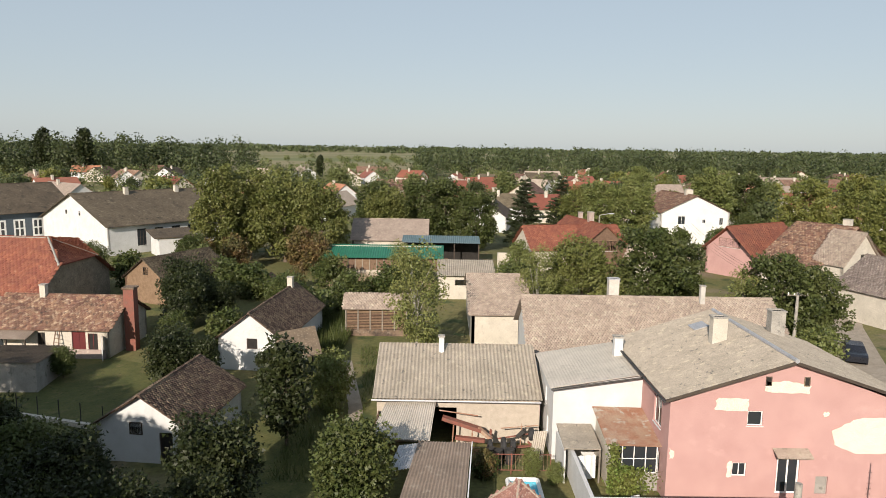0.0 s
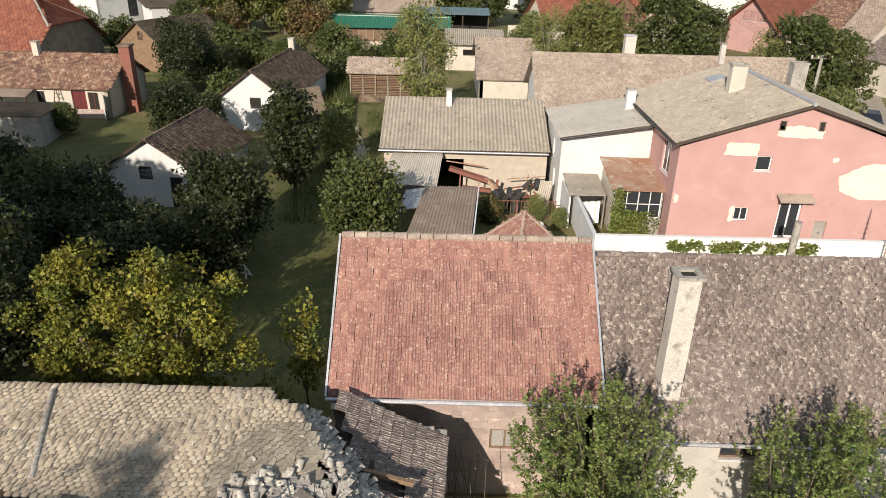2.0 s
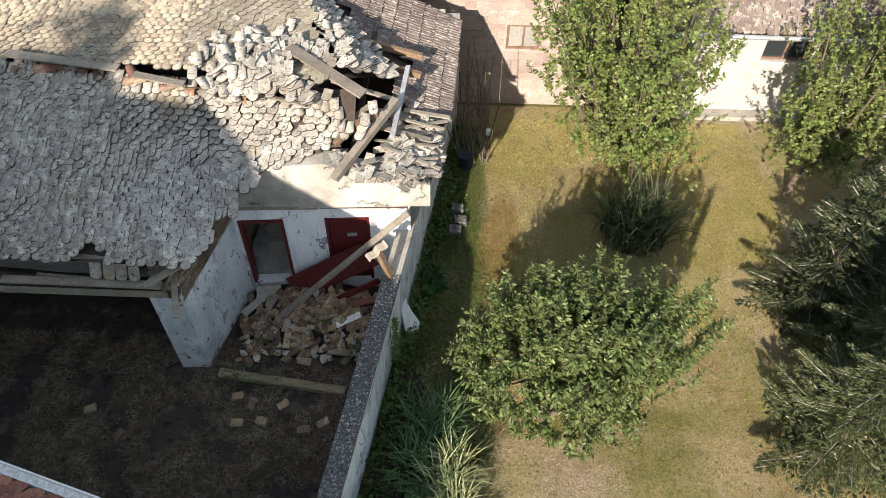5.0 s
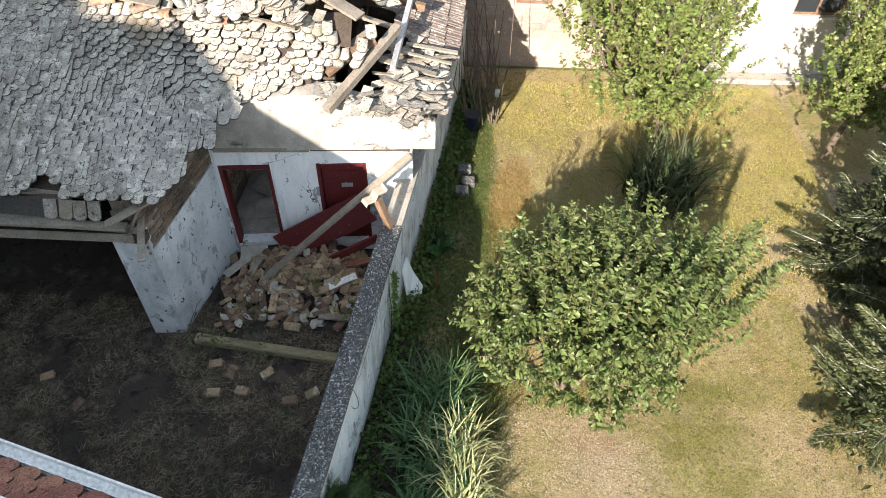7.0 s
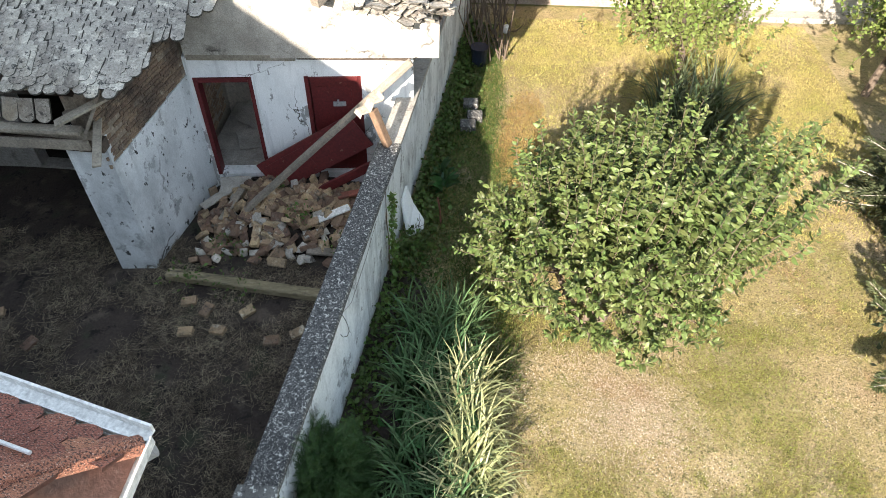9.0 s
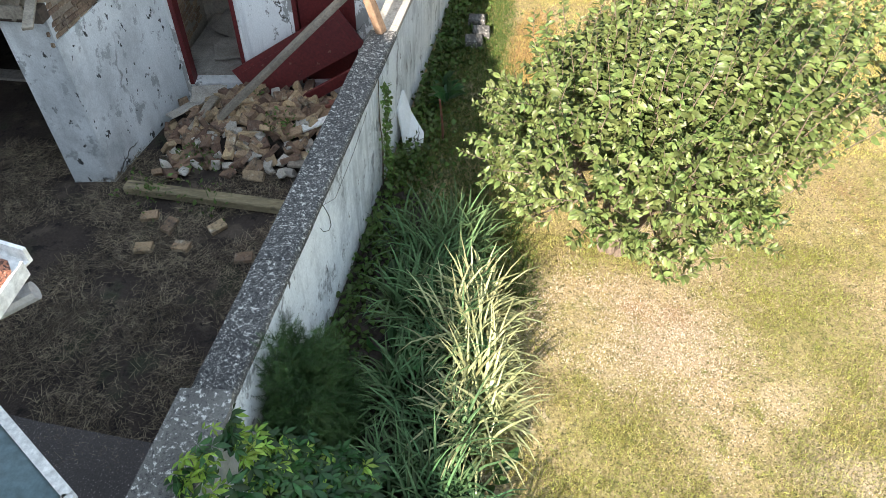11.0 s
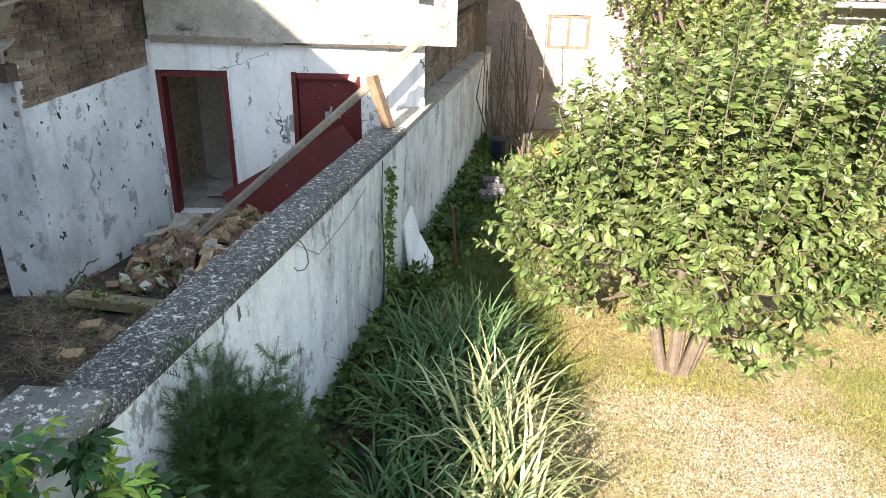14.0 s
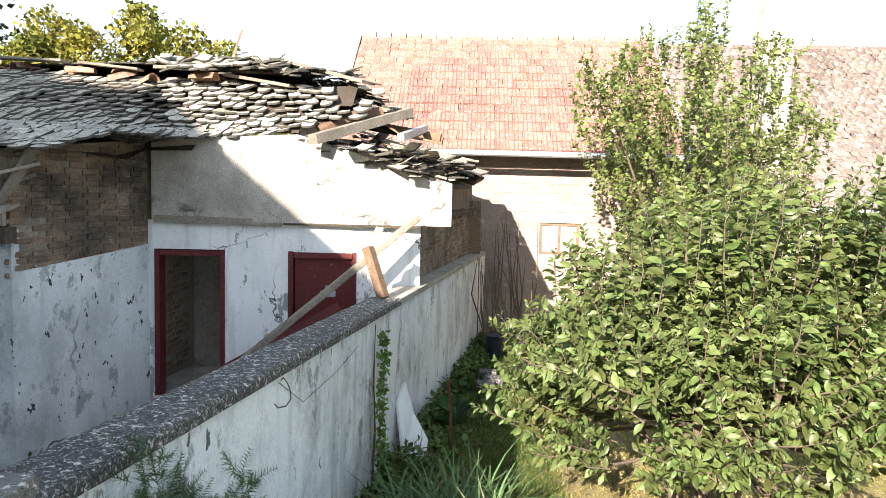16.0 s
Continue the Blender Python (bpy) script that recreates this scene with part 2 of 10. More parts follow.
M["ruin_tile_brown"] = mat("mossy_tan_beaver_tile", (0.355, 0.30, 0.225), (0.275, 0.235, 0.175), 0.7, 0.95, 0.6, 34, [((0.44, 0.405, 0.33), 5, 0.52, 0.64, 8.0, 0.74), ((0.09, 0.08, 0.064), 15, 0.575, 0.62, 9.0, 0.75)], vary=0.18)
# Tile side faces: shade of the gaps under the lips, put into the colour.
M["tile_edge"] = mat("gap_shade_tile_edge", (0.06, 0.057, 0.05), (0.10, 0.094, 0.08), 4, 0.95, 0.4, 40)
M["brown_tile"] = mat("mossy_brown_tile", (0.115, 0.08, 0.058), (0.165, 0.112, 0.08), 0.9, 0.95, 0.4, 22, [((0.27, 0.20, 0.145), 6, 0.57, 0.67)], vary=0.5)
M["beige_tile"] = mat("beige_old_tile", (0.36, 0.293, 0.24), (0.285, 0.228, 0.187), 0.7, 0.95, 0.5, 18, [((0.43, 0.375, 0.295), 2.4, 0.53, 0.66, 8.0, 0.7), ((0.16, 0.135, 0.105), 3.5, 0.58, 0.68, 8.0, 0.72)], vary=0.16)
M["dark_roof"] = mat("dark_lichen_roof", (0.082, 0.064, 0.044), (0.118, 0.093, 0.063), 0.35, 0.95, 0.6, 4, [((0.19, 0.158, 0.11), 1.3, 0.56, 0.68, 9.0, 0.75), ((0.04, 0.033, 0.025), 0.8, 0.53, 0.66, 8.0, 0.72)], vary=0.3)
M["plaster_slate"] = mat("slate_blue_render", (0.10, 0.125, 0.15), (0.085, 0.105, 0.125), 0.6, 0.9, 0.2, 10)
M["asbestos"] = mat("fibre_cement_sheet", (0.37, 0.325, 0.265), (0.30, 0.265, 0.215), 0.9, 0.95, 0.4, 18, [((0.44, 0.385, 0.30), 2.5, 0.55, 0.68), ((0.15, 0.14, 0.125), 3.5, 0.62, 0.7)])
M["asbestos_pale"] = mat("pale_fibre_cement", (0.48, 0.43, 0.36), (0.40, 0.36, 0.30), 0.9, 0.95, 0.4, 18, [((0.27, 0.25, 0.22), 2.2, 0.6, 0.72)])
M["brown_sheet"] = mat("brown_weathered_sheet", (0.30, 0.235, 0.185), (0.23, 0.18, 0.142), 0.8, 0.95, 0.4, 18, [((0.36, 0.30, 0.24), 2.0, 0.56, 0.68)])
M["rust_tin"] = mat("rusty_tin", (0.30, 0.14, 0.085), (0.38, 0.27, 0.19), 1.3, 0.75, 0.3, 20, [((0.42, 0.38, 0.32), 2, 0.56, 0.66)])
M["green_tin"] = mat("green_sheet", (0.018, 0.13, 0.078), (0.025, 0.16, 0.095), 0.5, 0.5, 0.1, 10)
M["blue_tin"] = mat("blue_grey_sheet", (0.10, 0.16, 0.18), (0.14, 0.20, 0.22), 0.5, 0.5, 0.1, 10)
M["galv"] = mat("galvanised_sheet", (0.50, 0.50, 0.51), (0.40, 0.41, 0.43), 2, 0.5, 0.15, 20, metal=0.4)
M["wood_grey"] = mat("weathered_board", (0.30, 0.265, 0.215), (0.205, 0.18, 0.145), 3, 0.9, 0.5, 30, vary=0.2, stretch=(1, 1, 1))
M["wood_brown"] = mat("brown_board", (0.15, 0.095, 0.06), (0.205, 0.135, 0.09), 3, 0.85, 0.4, 30, vary=0.25)
M["wood_dark"] = mat("dark_timber", (0.055, 0.042, 0.033), (0.085, 0.066, 0.05), 3, 0.9, 0.4, 30, vary=0.2)
M["paint_red"] = mat("dark_red_paint", (0.125, 0.018, 0.018), (0.10, 0.015, 0.016), 2, 0.55, 0.15, 25, [((0.20, 0.09, 0.07), 8, 0.68, 0.72)])
M["paint_white"] = mat("white_paint", (0.78, 0.78, 0.76), (0.72, 0.72, 0.70), 2, 0.5, 0.08, 20)
M["paint_brown"] = mat("brown_paint", (0.17, 0.105, 0.07), (0.22, 0.145, 0.10), 2, 0.6, 0.1, 20)
M["steel_dark"] = mat("dark_steel", (0.06, 0.058, 0.055), (0.09, 0.085, 0.08), 3, 0.6, 0.1, 30, metal=0.6)
M["machine_red"] = mat("faded_red_machine", (0.25, 0.085, 0.06), (0.19, 0.085, 0.062), 2, 0.65, 0.2, 20, [((0.16, 0.10, 0.07), 4, 0.58, 0.68)])
M["rubber"] = mat("black_rubber", (0.025, 0.025, 0.025), (0.04, 0.04, 0.04), 3, 0.85, 0.2, 20)
M["plastic_blue"] = mat("dark_blue_plastic", (0.012, 0.017, 0.034), (0.016, 0.024, 0.045), 2, 0.45, 0.05, 20)
M["pool_blue"] = mat("pool_blue", (0.10, 0.52, 0.68), (0.12, 0.58, 0.72), 2, 0.3, 0.05, 20)
M["glass"] = glass_mat("window_glass")
# Near-black fill: the darkness of unlit insides, put into the colour.
M["dark_void"] = mat("painted_dark_interior", (0.02, 0.018, 0.016), (0.03, 0.027, 0.024), 2, 0.95, 0.1, 20)
M["bark"] = mat("bark", (0.16, 0.125, 0.095), (0.11, 0.085, 0.065), 6, 0.95, 0.6, 40)
M["bark_pale"] = mat("pale_bark", (0.42, 0.40, 0.36), (0.26, 0.235, 0.20), 4, 0.9, 0.4, 40)
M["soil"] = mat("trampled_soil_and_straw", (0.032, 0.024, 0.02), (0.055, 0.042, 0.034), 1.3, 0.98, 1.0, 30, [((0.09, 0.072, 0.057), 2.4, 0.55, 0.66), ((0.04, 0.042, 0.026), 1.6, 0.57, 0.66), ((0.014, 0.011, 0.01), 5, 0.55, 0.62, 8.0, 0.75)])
M["straw"] = mat("dry_straw", (0.30, 0.245, 0.175), (0.13, 0.105, 0.075), 3, 0.9, 0.0, 30, vary=0.55)
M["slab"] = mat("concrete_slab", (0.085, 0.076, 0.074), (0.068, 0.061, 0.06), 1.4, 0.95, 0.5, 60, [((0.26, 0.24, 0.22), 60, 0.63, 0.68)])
M["path"] = mat("concrete_path", (0.36, 0.31, 0.25), (0.28, 0.24, 0.19), 1.4, 0.95, 0.3, 20)
M["asphalt"] = mat("asphalt", (0.06, 0.058, 0.055), (0.085, 0.08, 0.075), 0.4, 0.95, 0.3, 20)
M["far_mix"] = mat("far_red_roof", (0.36, 0.15, 0.095), (0.27, 0.12, 0.08), 0.3, 0.95, 0.2, 6, vary=0.3)
M["car_dark"] = mat("dark_car_paint", (0.012, 0.014, 0.02), (0.016, 0.018, 0.025), 1, 0.25, 0.0, 10, spec=0.6)

M["lf_bush"] = leaf_mat("glossy_persimmon_leaf", (0.087, 0.13, 0.037), (0.158, 0.192, 0.065), vary=0.45, rough=0.44, spec=0.4, scale=2.5)
M["lf_fruit"] = leaf_mat("fruit_tree_leaf", (0.125, 0.182, 0.043), (0.195, 0.232, 0.07), vary=0.45, rough=0.42)
M["lf_green"] = leaf_mat("tree_leaf", (0.063, 0.085, 0.023), (0.115, 0.132, 0.041), vary=0.28, scale=0.35)
# Dark leaf; for the orchard trees their shade is put into this colour.
M["lf_dark"] = leaf_mat("dark_tree_leaf", (0.024, 0.034, 0.011), (0.046, 0.056, 0.018), vary=0.28, scale=0.35)
M["lf_mid"] = leaf_mat("deep_green_leaf", (0.055, 0.074, 0.02), (0.10, 0.115, 0.036), vary=0.28, scale=0.35)
M["lf_walnut"] = leaf_mat("olive_walnut_leaf", (0.121, 0.138, 0.037), (0.176, 0.182, 0.055), vary=0.28, scale=0.3)
M["lf_yellow"] = leaf_mat("yellowing_leaf", (0.25, 0.215, 0.03), (0.095, 0.128, 0.024), vary=0.5, scale=0.9)
M["lf_lime"] = leaf_mat("pale_birch_leaf", (0.17, 0.19, 0.06), (0.22, 0.23, 0.075), vary=0.28, scale=0.5)
M["lf_red"] = leaf_mat("reddish_leaf", (0.19, 0.115, 0.05), (0.11, 0.11, 0.04), vary=0.5, scale=0.4)
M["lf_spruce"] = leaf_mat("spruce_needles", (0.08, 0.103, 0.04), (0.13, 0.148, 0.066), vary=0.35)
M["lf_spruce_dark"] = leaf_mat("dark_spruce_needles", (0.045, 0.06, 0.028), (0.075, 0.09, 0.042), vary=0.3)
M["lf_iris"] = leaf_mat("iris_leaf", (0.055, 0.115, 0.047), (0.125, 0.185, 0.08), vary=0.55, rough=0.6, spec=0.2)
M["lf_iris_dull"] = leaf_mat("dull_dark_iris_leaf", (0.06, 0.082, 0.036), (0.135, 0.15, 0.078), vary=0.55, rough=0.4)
# Lit copy of the iris leaf: sunlight is put into the paler colour.
M["lf_iris_pale"] = leaf_mat("sunlit_tone_iris_leaf", (0.36, 0.36, 0.19), (0.24, 0.28, 0.12), vary=0.4, rough=0.4)
M["lf_fennel"] = leaf_mat("fennel_thread", (0.03, 0.068, 0.02), (0.062, 0.115, 0.034), vary=0.6, scale=3.0)
M["lf_creeper"] = leaf_mat("creeper_leaf", (0.021, 0.064, 0.021), (0.05, 0.112, 0.031), vary=0.5, rough=0.4, scale=3.0)
M["lf_creeper_young"] = leaf_mat("young_creeper_leaf", (0.185, 0.315, 0.042), (0.285, 0.40, 0.062), vary=0.35, rough=0.4, scale=3.0)
M["lf_ground"] = leaf_mat("ground_cover_leaf", (0.065, 0.115, 0.026), (0.10, 0.15, 0.035), vary=0.5)
M["lf_vine"] = leaf_mat("vine_leaf", (0.12, 0.165, 0.035), (0.19, 0.205, 0.055), vary=0.5)
M["lf_grass"] = leaf_mat("grass_blade", (0.36, 0.29, 0.11), (0.26, 0.255, 0.07), vary=0.6, scale=1.6)
M["lf_grass_dry"] = leaf_mat("dry_grass_blade", (0.44, 0.345, 0.24), (0.31, 0.235, 0.15), vary=0.5, scale=1.2)
M["lf_grass_green"] = leaf_mat("green_grass_blade", (0.21, 0.235, 0.05), (0.30, 0.30, 0.075), vary=0.5, scale=1.8)
M["lf_grass_sunny"] = leaf_mat("sunny_grass_blade", (0.40, 0.385, 0.105), (0.52, 0.44, 0.18), vary=0.45, scale=1.0)
M["lf_grass_red"] = leaf_mat("reddish_grass_blade", (0.36, 0.225, 0.10), (0.31, 0.23, 0.085), vary=0.35, scale=0.9)
M["lf_grass_pale"] = leaf_mat("bleached_grass_blade", (0.68, 0.585, 0.49), (0.56, 0.475, 0.385), vary=0.25, scale=0.9)
M["lf_far"] = leaf_mat("far_tree_leaf", (0.11, 0.135, 0.045), (0.165, 0.18, 0.065), vary=0.28, scale=0.05)
M["lf_far_dark"] = leaf_mat("far_dark_leaf", (0.06, 0.078, 0.032), (0.095, 0.115, 0.045), vary=0.28, scale=0.05)
M["parapet"] = mat("bare_lime_render", (0.56, 0.53, 0.475), (0.44, 0.415, 0.37), 0.8, 0.95, 0.5, 60, [((0.31, 0.285, 0.25), 0.8, 0.47, 0.64, 8.0, 0.72), ((0.18, 0.165, 0.145), 1.5, 0.585, 0.66, 9.0, 0.74)], cracks=0.35, streaks=(0.36, 0.335, 0.295))
M["lf_olive"] = leaf_mat("olive_leaf", (0.132, 0.160, 0.046), (0.187, 0.204, 0.066), vary=0.28, scale=0.3)
M["lf_gold"] = leaf_mat("yellow_green_leaf", (0.209, 0.204, 0.050), (0.132, 0.154, 0.042), vary=0.28, scale=0.25)
M["sheet_pale"] = mat("pale_weathered_sheet", (0.56, 0.51, 0.44), (0.47, 0.43, 0.37), 0.8, 0.95, 0.3, 16, [((0.36, 0.325, 0.28), 2.2, 0.6, 0.72)])


# ---- builders ----
def mesh_from(name, verts, faces, material, smooth=False):
    me = bpy.data.meshes.new(name)
    me.from_pydata([tuple(v) for v in verts], [], [tuple(f) for f in faces])
    if material:
        me.materials.append(material)
    if smooth:
        me.polygons.foreach_set("use_smooth", [True] * len(me.polygons))
    return me


def part(name, bm, material, parent, label="", kind=""):
    """Links a bmesh, or a finished mesh, as one part of its parent."""
    if isinstance(bm, bmesh.types.BMesh):
        me = bpy.data.meshes.new(name)
        bmesh.ops.recalc_face_normals(bm, faces=bm.faces)
        bm.to_mesh(me)
        bm.free()
        me.materials.append(material)
    else:
        me = bm
        if material and not me.materials:
            me.materials.append(material)
    ob = new(name, me)
    ob.parent = parent
    return tagged(ob, label=label, kind=kind)


def thing(name, label, category, m=Matrix(), group="", kind=""):
    ob = new(name)
    ob.empty_display_size = 0.2
    ob.matrix_basis = m
    return tagged(ob, label, category, group, kind)


def solid(name, bm, material, label, category, kind="", group=""):
    return tagged(part(name, bm, material, None), label, category, group, kind)


def prism(bm, pts, z0, z1, tops=None):
    """A plan polygon raised from z0 to z1 (or to a height for each corner)."""
    lo = [bm.verts.new((x, y, z0)) for x, y in pts]
    hi = [bm.verts.new((x, y, tops[i] if tops else z1)) for i, (x, y) in enumerate(pts)]
    n = len(pts)
    bm.faces.new(hi)
    bm.faces.new(lo[::-1])
    for i in range(n):
        j = (i + 1) % n
        bm.faces.new((lo[i], lo[j], hi[j], hi[i]))
    return bm


def box(bm, x0, y0, z0, x1, y1, z1, m=None):
    vs = [Vector((x, y, z)) for z in (z0, z1) for x, y in ((x0, y0), (x1, y0), (x1, y1), (x0, y1))]
    vs = [bm.verts.new(m @ v if m else v) for v in vs]
    for f in ((0, 3, 2, 1), (4, 5, 6, 7), (0, 1, 5, 4), (1, 2, 6, 5), (2, 3, 7, 6), (3, 0, 4, 7)):
        bm.faces.new([vs[i] for i in f])
    return bm


def bar(bm, a, b, w, h, twist=0.0):
    """A squared timber from a to b, w wide and h high."""
    a, b = Vector(a), Vector(b)
    d = b - a
    q = d.to_track_quat("Y", "Z").to_matrix().to_4x4()
    m = Matrix.Translation(a) @ q @ Matrix.Rotation(twist, 4, "Y")
    return box(bm, -w / 2, 0, -h / 2, w / 2, d.length, h / 2, m)


def tube(bm, pts, radii, sides=7):
    """A round limb through the points."""
    rings = []
    for i, p in enumerate(pts):
        p = Vector(p)
        d = (Vector(pts[min(i + 1, len(pts) - 1)]) - Vector(pts[max(i - 1, 0)])).normalized()
        q = d.to_track_quat("Z", "Y")
        rings.append([bm.verts.new(p + q @ Vector((math.cos(a), math.sin(a), 0)) * radii[i]) for a in (2 * math.pi * k / sides for k in range(sides))])
    for r0, r1 in zip(rings, rings[1:]):
        for k in range(sides):
            bm.faces.new((r0[k], r0[(k + 1) % sides], r1[(k + 1) % sides], r1[k]))
    bm.faces.new(rings[0][::-1])
    bm.faces.new(rings[-1])
    return bm


def slab_quad(bm, a, b, c, d, t):
    """A plate of thickness t under the quad a b c d (counter-clockwise from above)."""
    a, b, c, d = (Vector(p) for p in (a, b, c, d))
    n = (b - a).cross(d - a).normalized()
    top = [bm.verts.new(p) for p in (a, b, c, d)]
    low = [bm.verts.new(p - n * t) for p in (a, b, c, d)]
    bm.faces.new(top)
    bm.faces.new(low[::-1])
    for i in range(4):
        j = (i + 1) % 4
        bm.faces.new((low[i], low[j], top[j], top[i]))
    return bm


def wall(parent, p0, p1, z0, z1, th, material, openings=(), apex=None, name="wall", label="", tops=None):
    """A wall along p0 -> p1, its outer face on the right of that line; openings (u0, z0, u1, z1) go through it.
    apex (u, z) makes a gable; tops (za, zb) slants its top."""
    p0, p1 = Vector((*p0, 0)), Vector((*p1, 0))
    d = p1 - p0
    ln = d.length
    m = Matrix.Translation(p0) @ Matrix.Rotation(math.atan2(d.y, d.x), 4, "Z")
    bm = bmesh.new()
    us = sorted({0.0, ln, *[o[0] for o in openings], *[o[2] for o in openings]})
    zs = sorted({z0, z1, *[o[1] for o in openings], *[o[3] for o in openings]})
    if apex:
        us = sorted({*us, apex[0]})
    nu, nz = len(us) - 1, len(zs) - 1
    full = [[not any(o[0] < (us[i] + us[i + 1]) / 2 < o[2] and o[1] < (zs[k] + zs[k + 1]) / 2 < o[3] for o in openings) for k in range(nz)] for i in range(nu)]
    seen = {}

    def at(i, k, back):
        if (i, k, back) not in seen:
            seen[i, k, back] = bm.verts.new(m @ Vector((us[i], th if back else 0.0, zs[k])))
        return seen[i, k, back]

    solid_at = lambda i, k: 0 <= i < nu and 0 <= k < nz and full[i][k]
    for i in range(nu):
        for k in range(nz):
            if not full[i][k]:
                continue
            bm.faces.new((at(i, k, 0), at(i + 1, k, 0), at(i + 1, k + 1, 0), at(i, k + 1, 0)))
            bm.faces.new((at(i, k, 1), at(i, k + 1, 1), at(i + 1, k + 1, 1), at(i + 1, k, 1)))
            for di, dk, a, b in ((-1, 0, (i, k), (i, k + 1)), (1, 0, (i + 1, k + 1), (i + 1, k)), (0, -1, (i + 1, k), (i, k)), (0, 1, (i, k + 1), (i + 1, k + 1))):
                if solid_at(i + di, k + dk) or (dk == 1 and k == nz - 1 and (apex or tops)):
                    continue
                bm.faces.new((at(*a, 0), at(*b, 0), at(*b, 1), at(*a, 1)))
    if apex or tops:
        high = lambda u: (z1 + (apex[1] - z1) * (u / apex[0] if u <= apex[0] else (ln - u) / (ln - apex[0]))) if apex else tops[0] + (tops[1] - tops[0]) * u / ln
        up = [[bm.verts.new(m @ Vector((u, y, high(u)))) if high(u) > z1 + 1e-4 else at(i, nz, b) for i, u in enumerate(us)] for b, y in ((0, 0.0), (1, th))]
        for i in range(nu):
            for b in (0, 1):
                loop = [at(i, nz, b), at(i + 1, nz, b), up[b][i + 1], up[b][i]]
                loop = [v for q, v in enumerate(loop) if v not in loop[:q]]
                if len(loop) > 2:
                    bm.faces.new(loop if b == 0 else loop[::-1])
            cap = [up[0][i], up[0][i + 1], up[1][i + 1], up[1][i]]
            bm.faces.new(cap)
        for i, e in ((0, 0), (nu, 1)):
            if up[0][i] is not at(i, nz, 0):
                bm.faces.new((at(i, nz, 0), up[0][i], up[1][i], at(i, nz, 1)))
    return part(name, bm, material, parent, label)


def window(parent, p0, p1, u0, z0, u1, z1, frame_mat="paint_white", bars=(1, 0), inset=0.08, name="window", sill=True, label="", pane_mat="glass", fw=0.06):
    """A window (or glazed door) in the wall p0 -> p1: frame with bars, a sill, and its pane."""
    p0, p1 = Vector((*p0, 0)), Vector((*p1, 0))
    d = p1 - p0
    m = Matrix.Translation(p0) @ Matrix.Rotation(math.atan2(d.y, d.x), 4, "Z")
    bm = bmesh.new()
    a, b = inset, inset + 0.06
    for bx in ((u0, z0, u0 + fw, z1), (u1 - fw, z0, u1, z1), (u0 + fw, z1 - fw, u1 - fw, z1), (u0 + fw, z0, u1 - fw, z0 + fw)):
        box(bm, bx[0], a, bx[1], bx[2], b, bx[3], m)
    for i in range(bars[0]):
        u = u0 + (u1 - u0) * (i + 1) / (bars[0] + 1)
        box(bm, u - fw * 0.45, a + 0.004, z0 + fw, u + fw * 0.45, b - 0.004, z1 - fw, m)
    for i in range(bars[1]):
        z = z0 + (z1 - z0) * (i + 1) / (bars[1] + 1)
        box(bm, u0 + fw, a + 0.008, z - fw * 0.35, u1 - fw, b - 0.008, z + fw * 0.35, m)
    w = part(name, bm, M[frame_mat], parent, label)
    if sill:
        s = bmesh.new()
        box(s, u0 - 0.05, -0.06, z0 - 0.05, u1 + 0.05, inset, z0 - 0.002, m)
        part("sill", s, M["plaster_white"], w)
    g = bmesh.new()
    box(g, u0 + fw, a + 0.02, z0 + fw, u1 - fw, a + 0.03, z1 - fw, m)
    part("pane", g, M[pane_mat], w)
    return w


def joined(name, mats, verts, faces, material, smooth=False):
    """One mesh that repeats a small shape at every 4 x 4 matrix."""
    mats = np.asarray(mats, dtype=float)
    v = np.asarray(verts, dtype=float)
    n, k = len(mats), len(v)
    co = np.einsum("nij,kj->nki", mats[:, :3, :3], v) + mats[:, None, :3, 3]
    me = bpy.data.meshes.new(name)
    sizes = np.array([len(f) for f in faces])
    flat = np.array([i for f in faces for i in f])
    idx = (flat[None, :] + (np.arange(n) * k)[:, None]).ravel()
    me.vertices.add(n * k)
    me.vertices.foreach_set("co", co.astype(np.float32).ravel())
    me.loops.add(len(idx))
    me.loops.foreach_set("vertex_index", idx.astype(np.int32))
    all_sizes = np.tile(sizes, n)
    me.polygons.add(len(all_sizes))
    me.polygons.foreach_set("loop_start", np.concatenate(([0], np.cumsum(all_sizes)[:-1])).astype(np.int32))
    me.polygons.foreach_set("loop_total", all_sizes.astype(np.int32))
    if smooth:
        me.polygons.foreach_set("use_smooth", np.ones(len(all_sizes), dtype=bool))
    me.update(calc_edges=True)
    me.materials.append(material)
    return me


def beaver_tile(w, l, th, rounded=True):
    """A flat tile with a rounded lower end; x across, y up the slope, top at z = th."""
    if rounded:
        out = [(w / 2, l), (-w / 2, l), (-w / 2, w * 0.28), (-w * 0.3, w * 0.07), (0, 0), (w * 0.3, w * 0.07), (w / 2, w * 0.28)]
    else:
        out = [(w / 2, l), (-w / 2, l), (-w / 2, 0), (w / 2, 0)]
    n = len(out)
    v = [(x, y, th) for x, y in out] + [(x, y, 0) for x, y in out]
    f = [tuple(range(n))] + [(n + i, n + (i + 1) % n, (i + 1) % n, i) for i in range(1, n)]
    return v, f


def round_tile(w, l, th):
    """A flat tile whose lower end is a full half round."""
    out = [(w / 2, l), (-w / 2, l)] + [(-w / 2 * math.cos(math.pi * k / 8), w / 2 - w / 2 * math.sin(math.pi * k / 8)) for k in range(9)]
    n = len(out)
    v = [(x, y, th) for x, y in out] + [(x, y, 0) for x, y in out]
    f = [tuple(range(n))] + [(n + i, n + (i + 1) % n, (i + 1) % n, i) for i in range(1, n)]
    return v, f


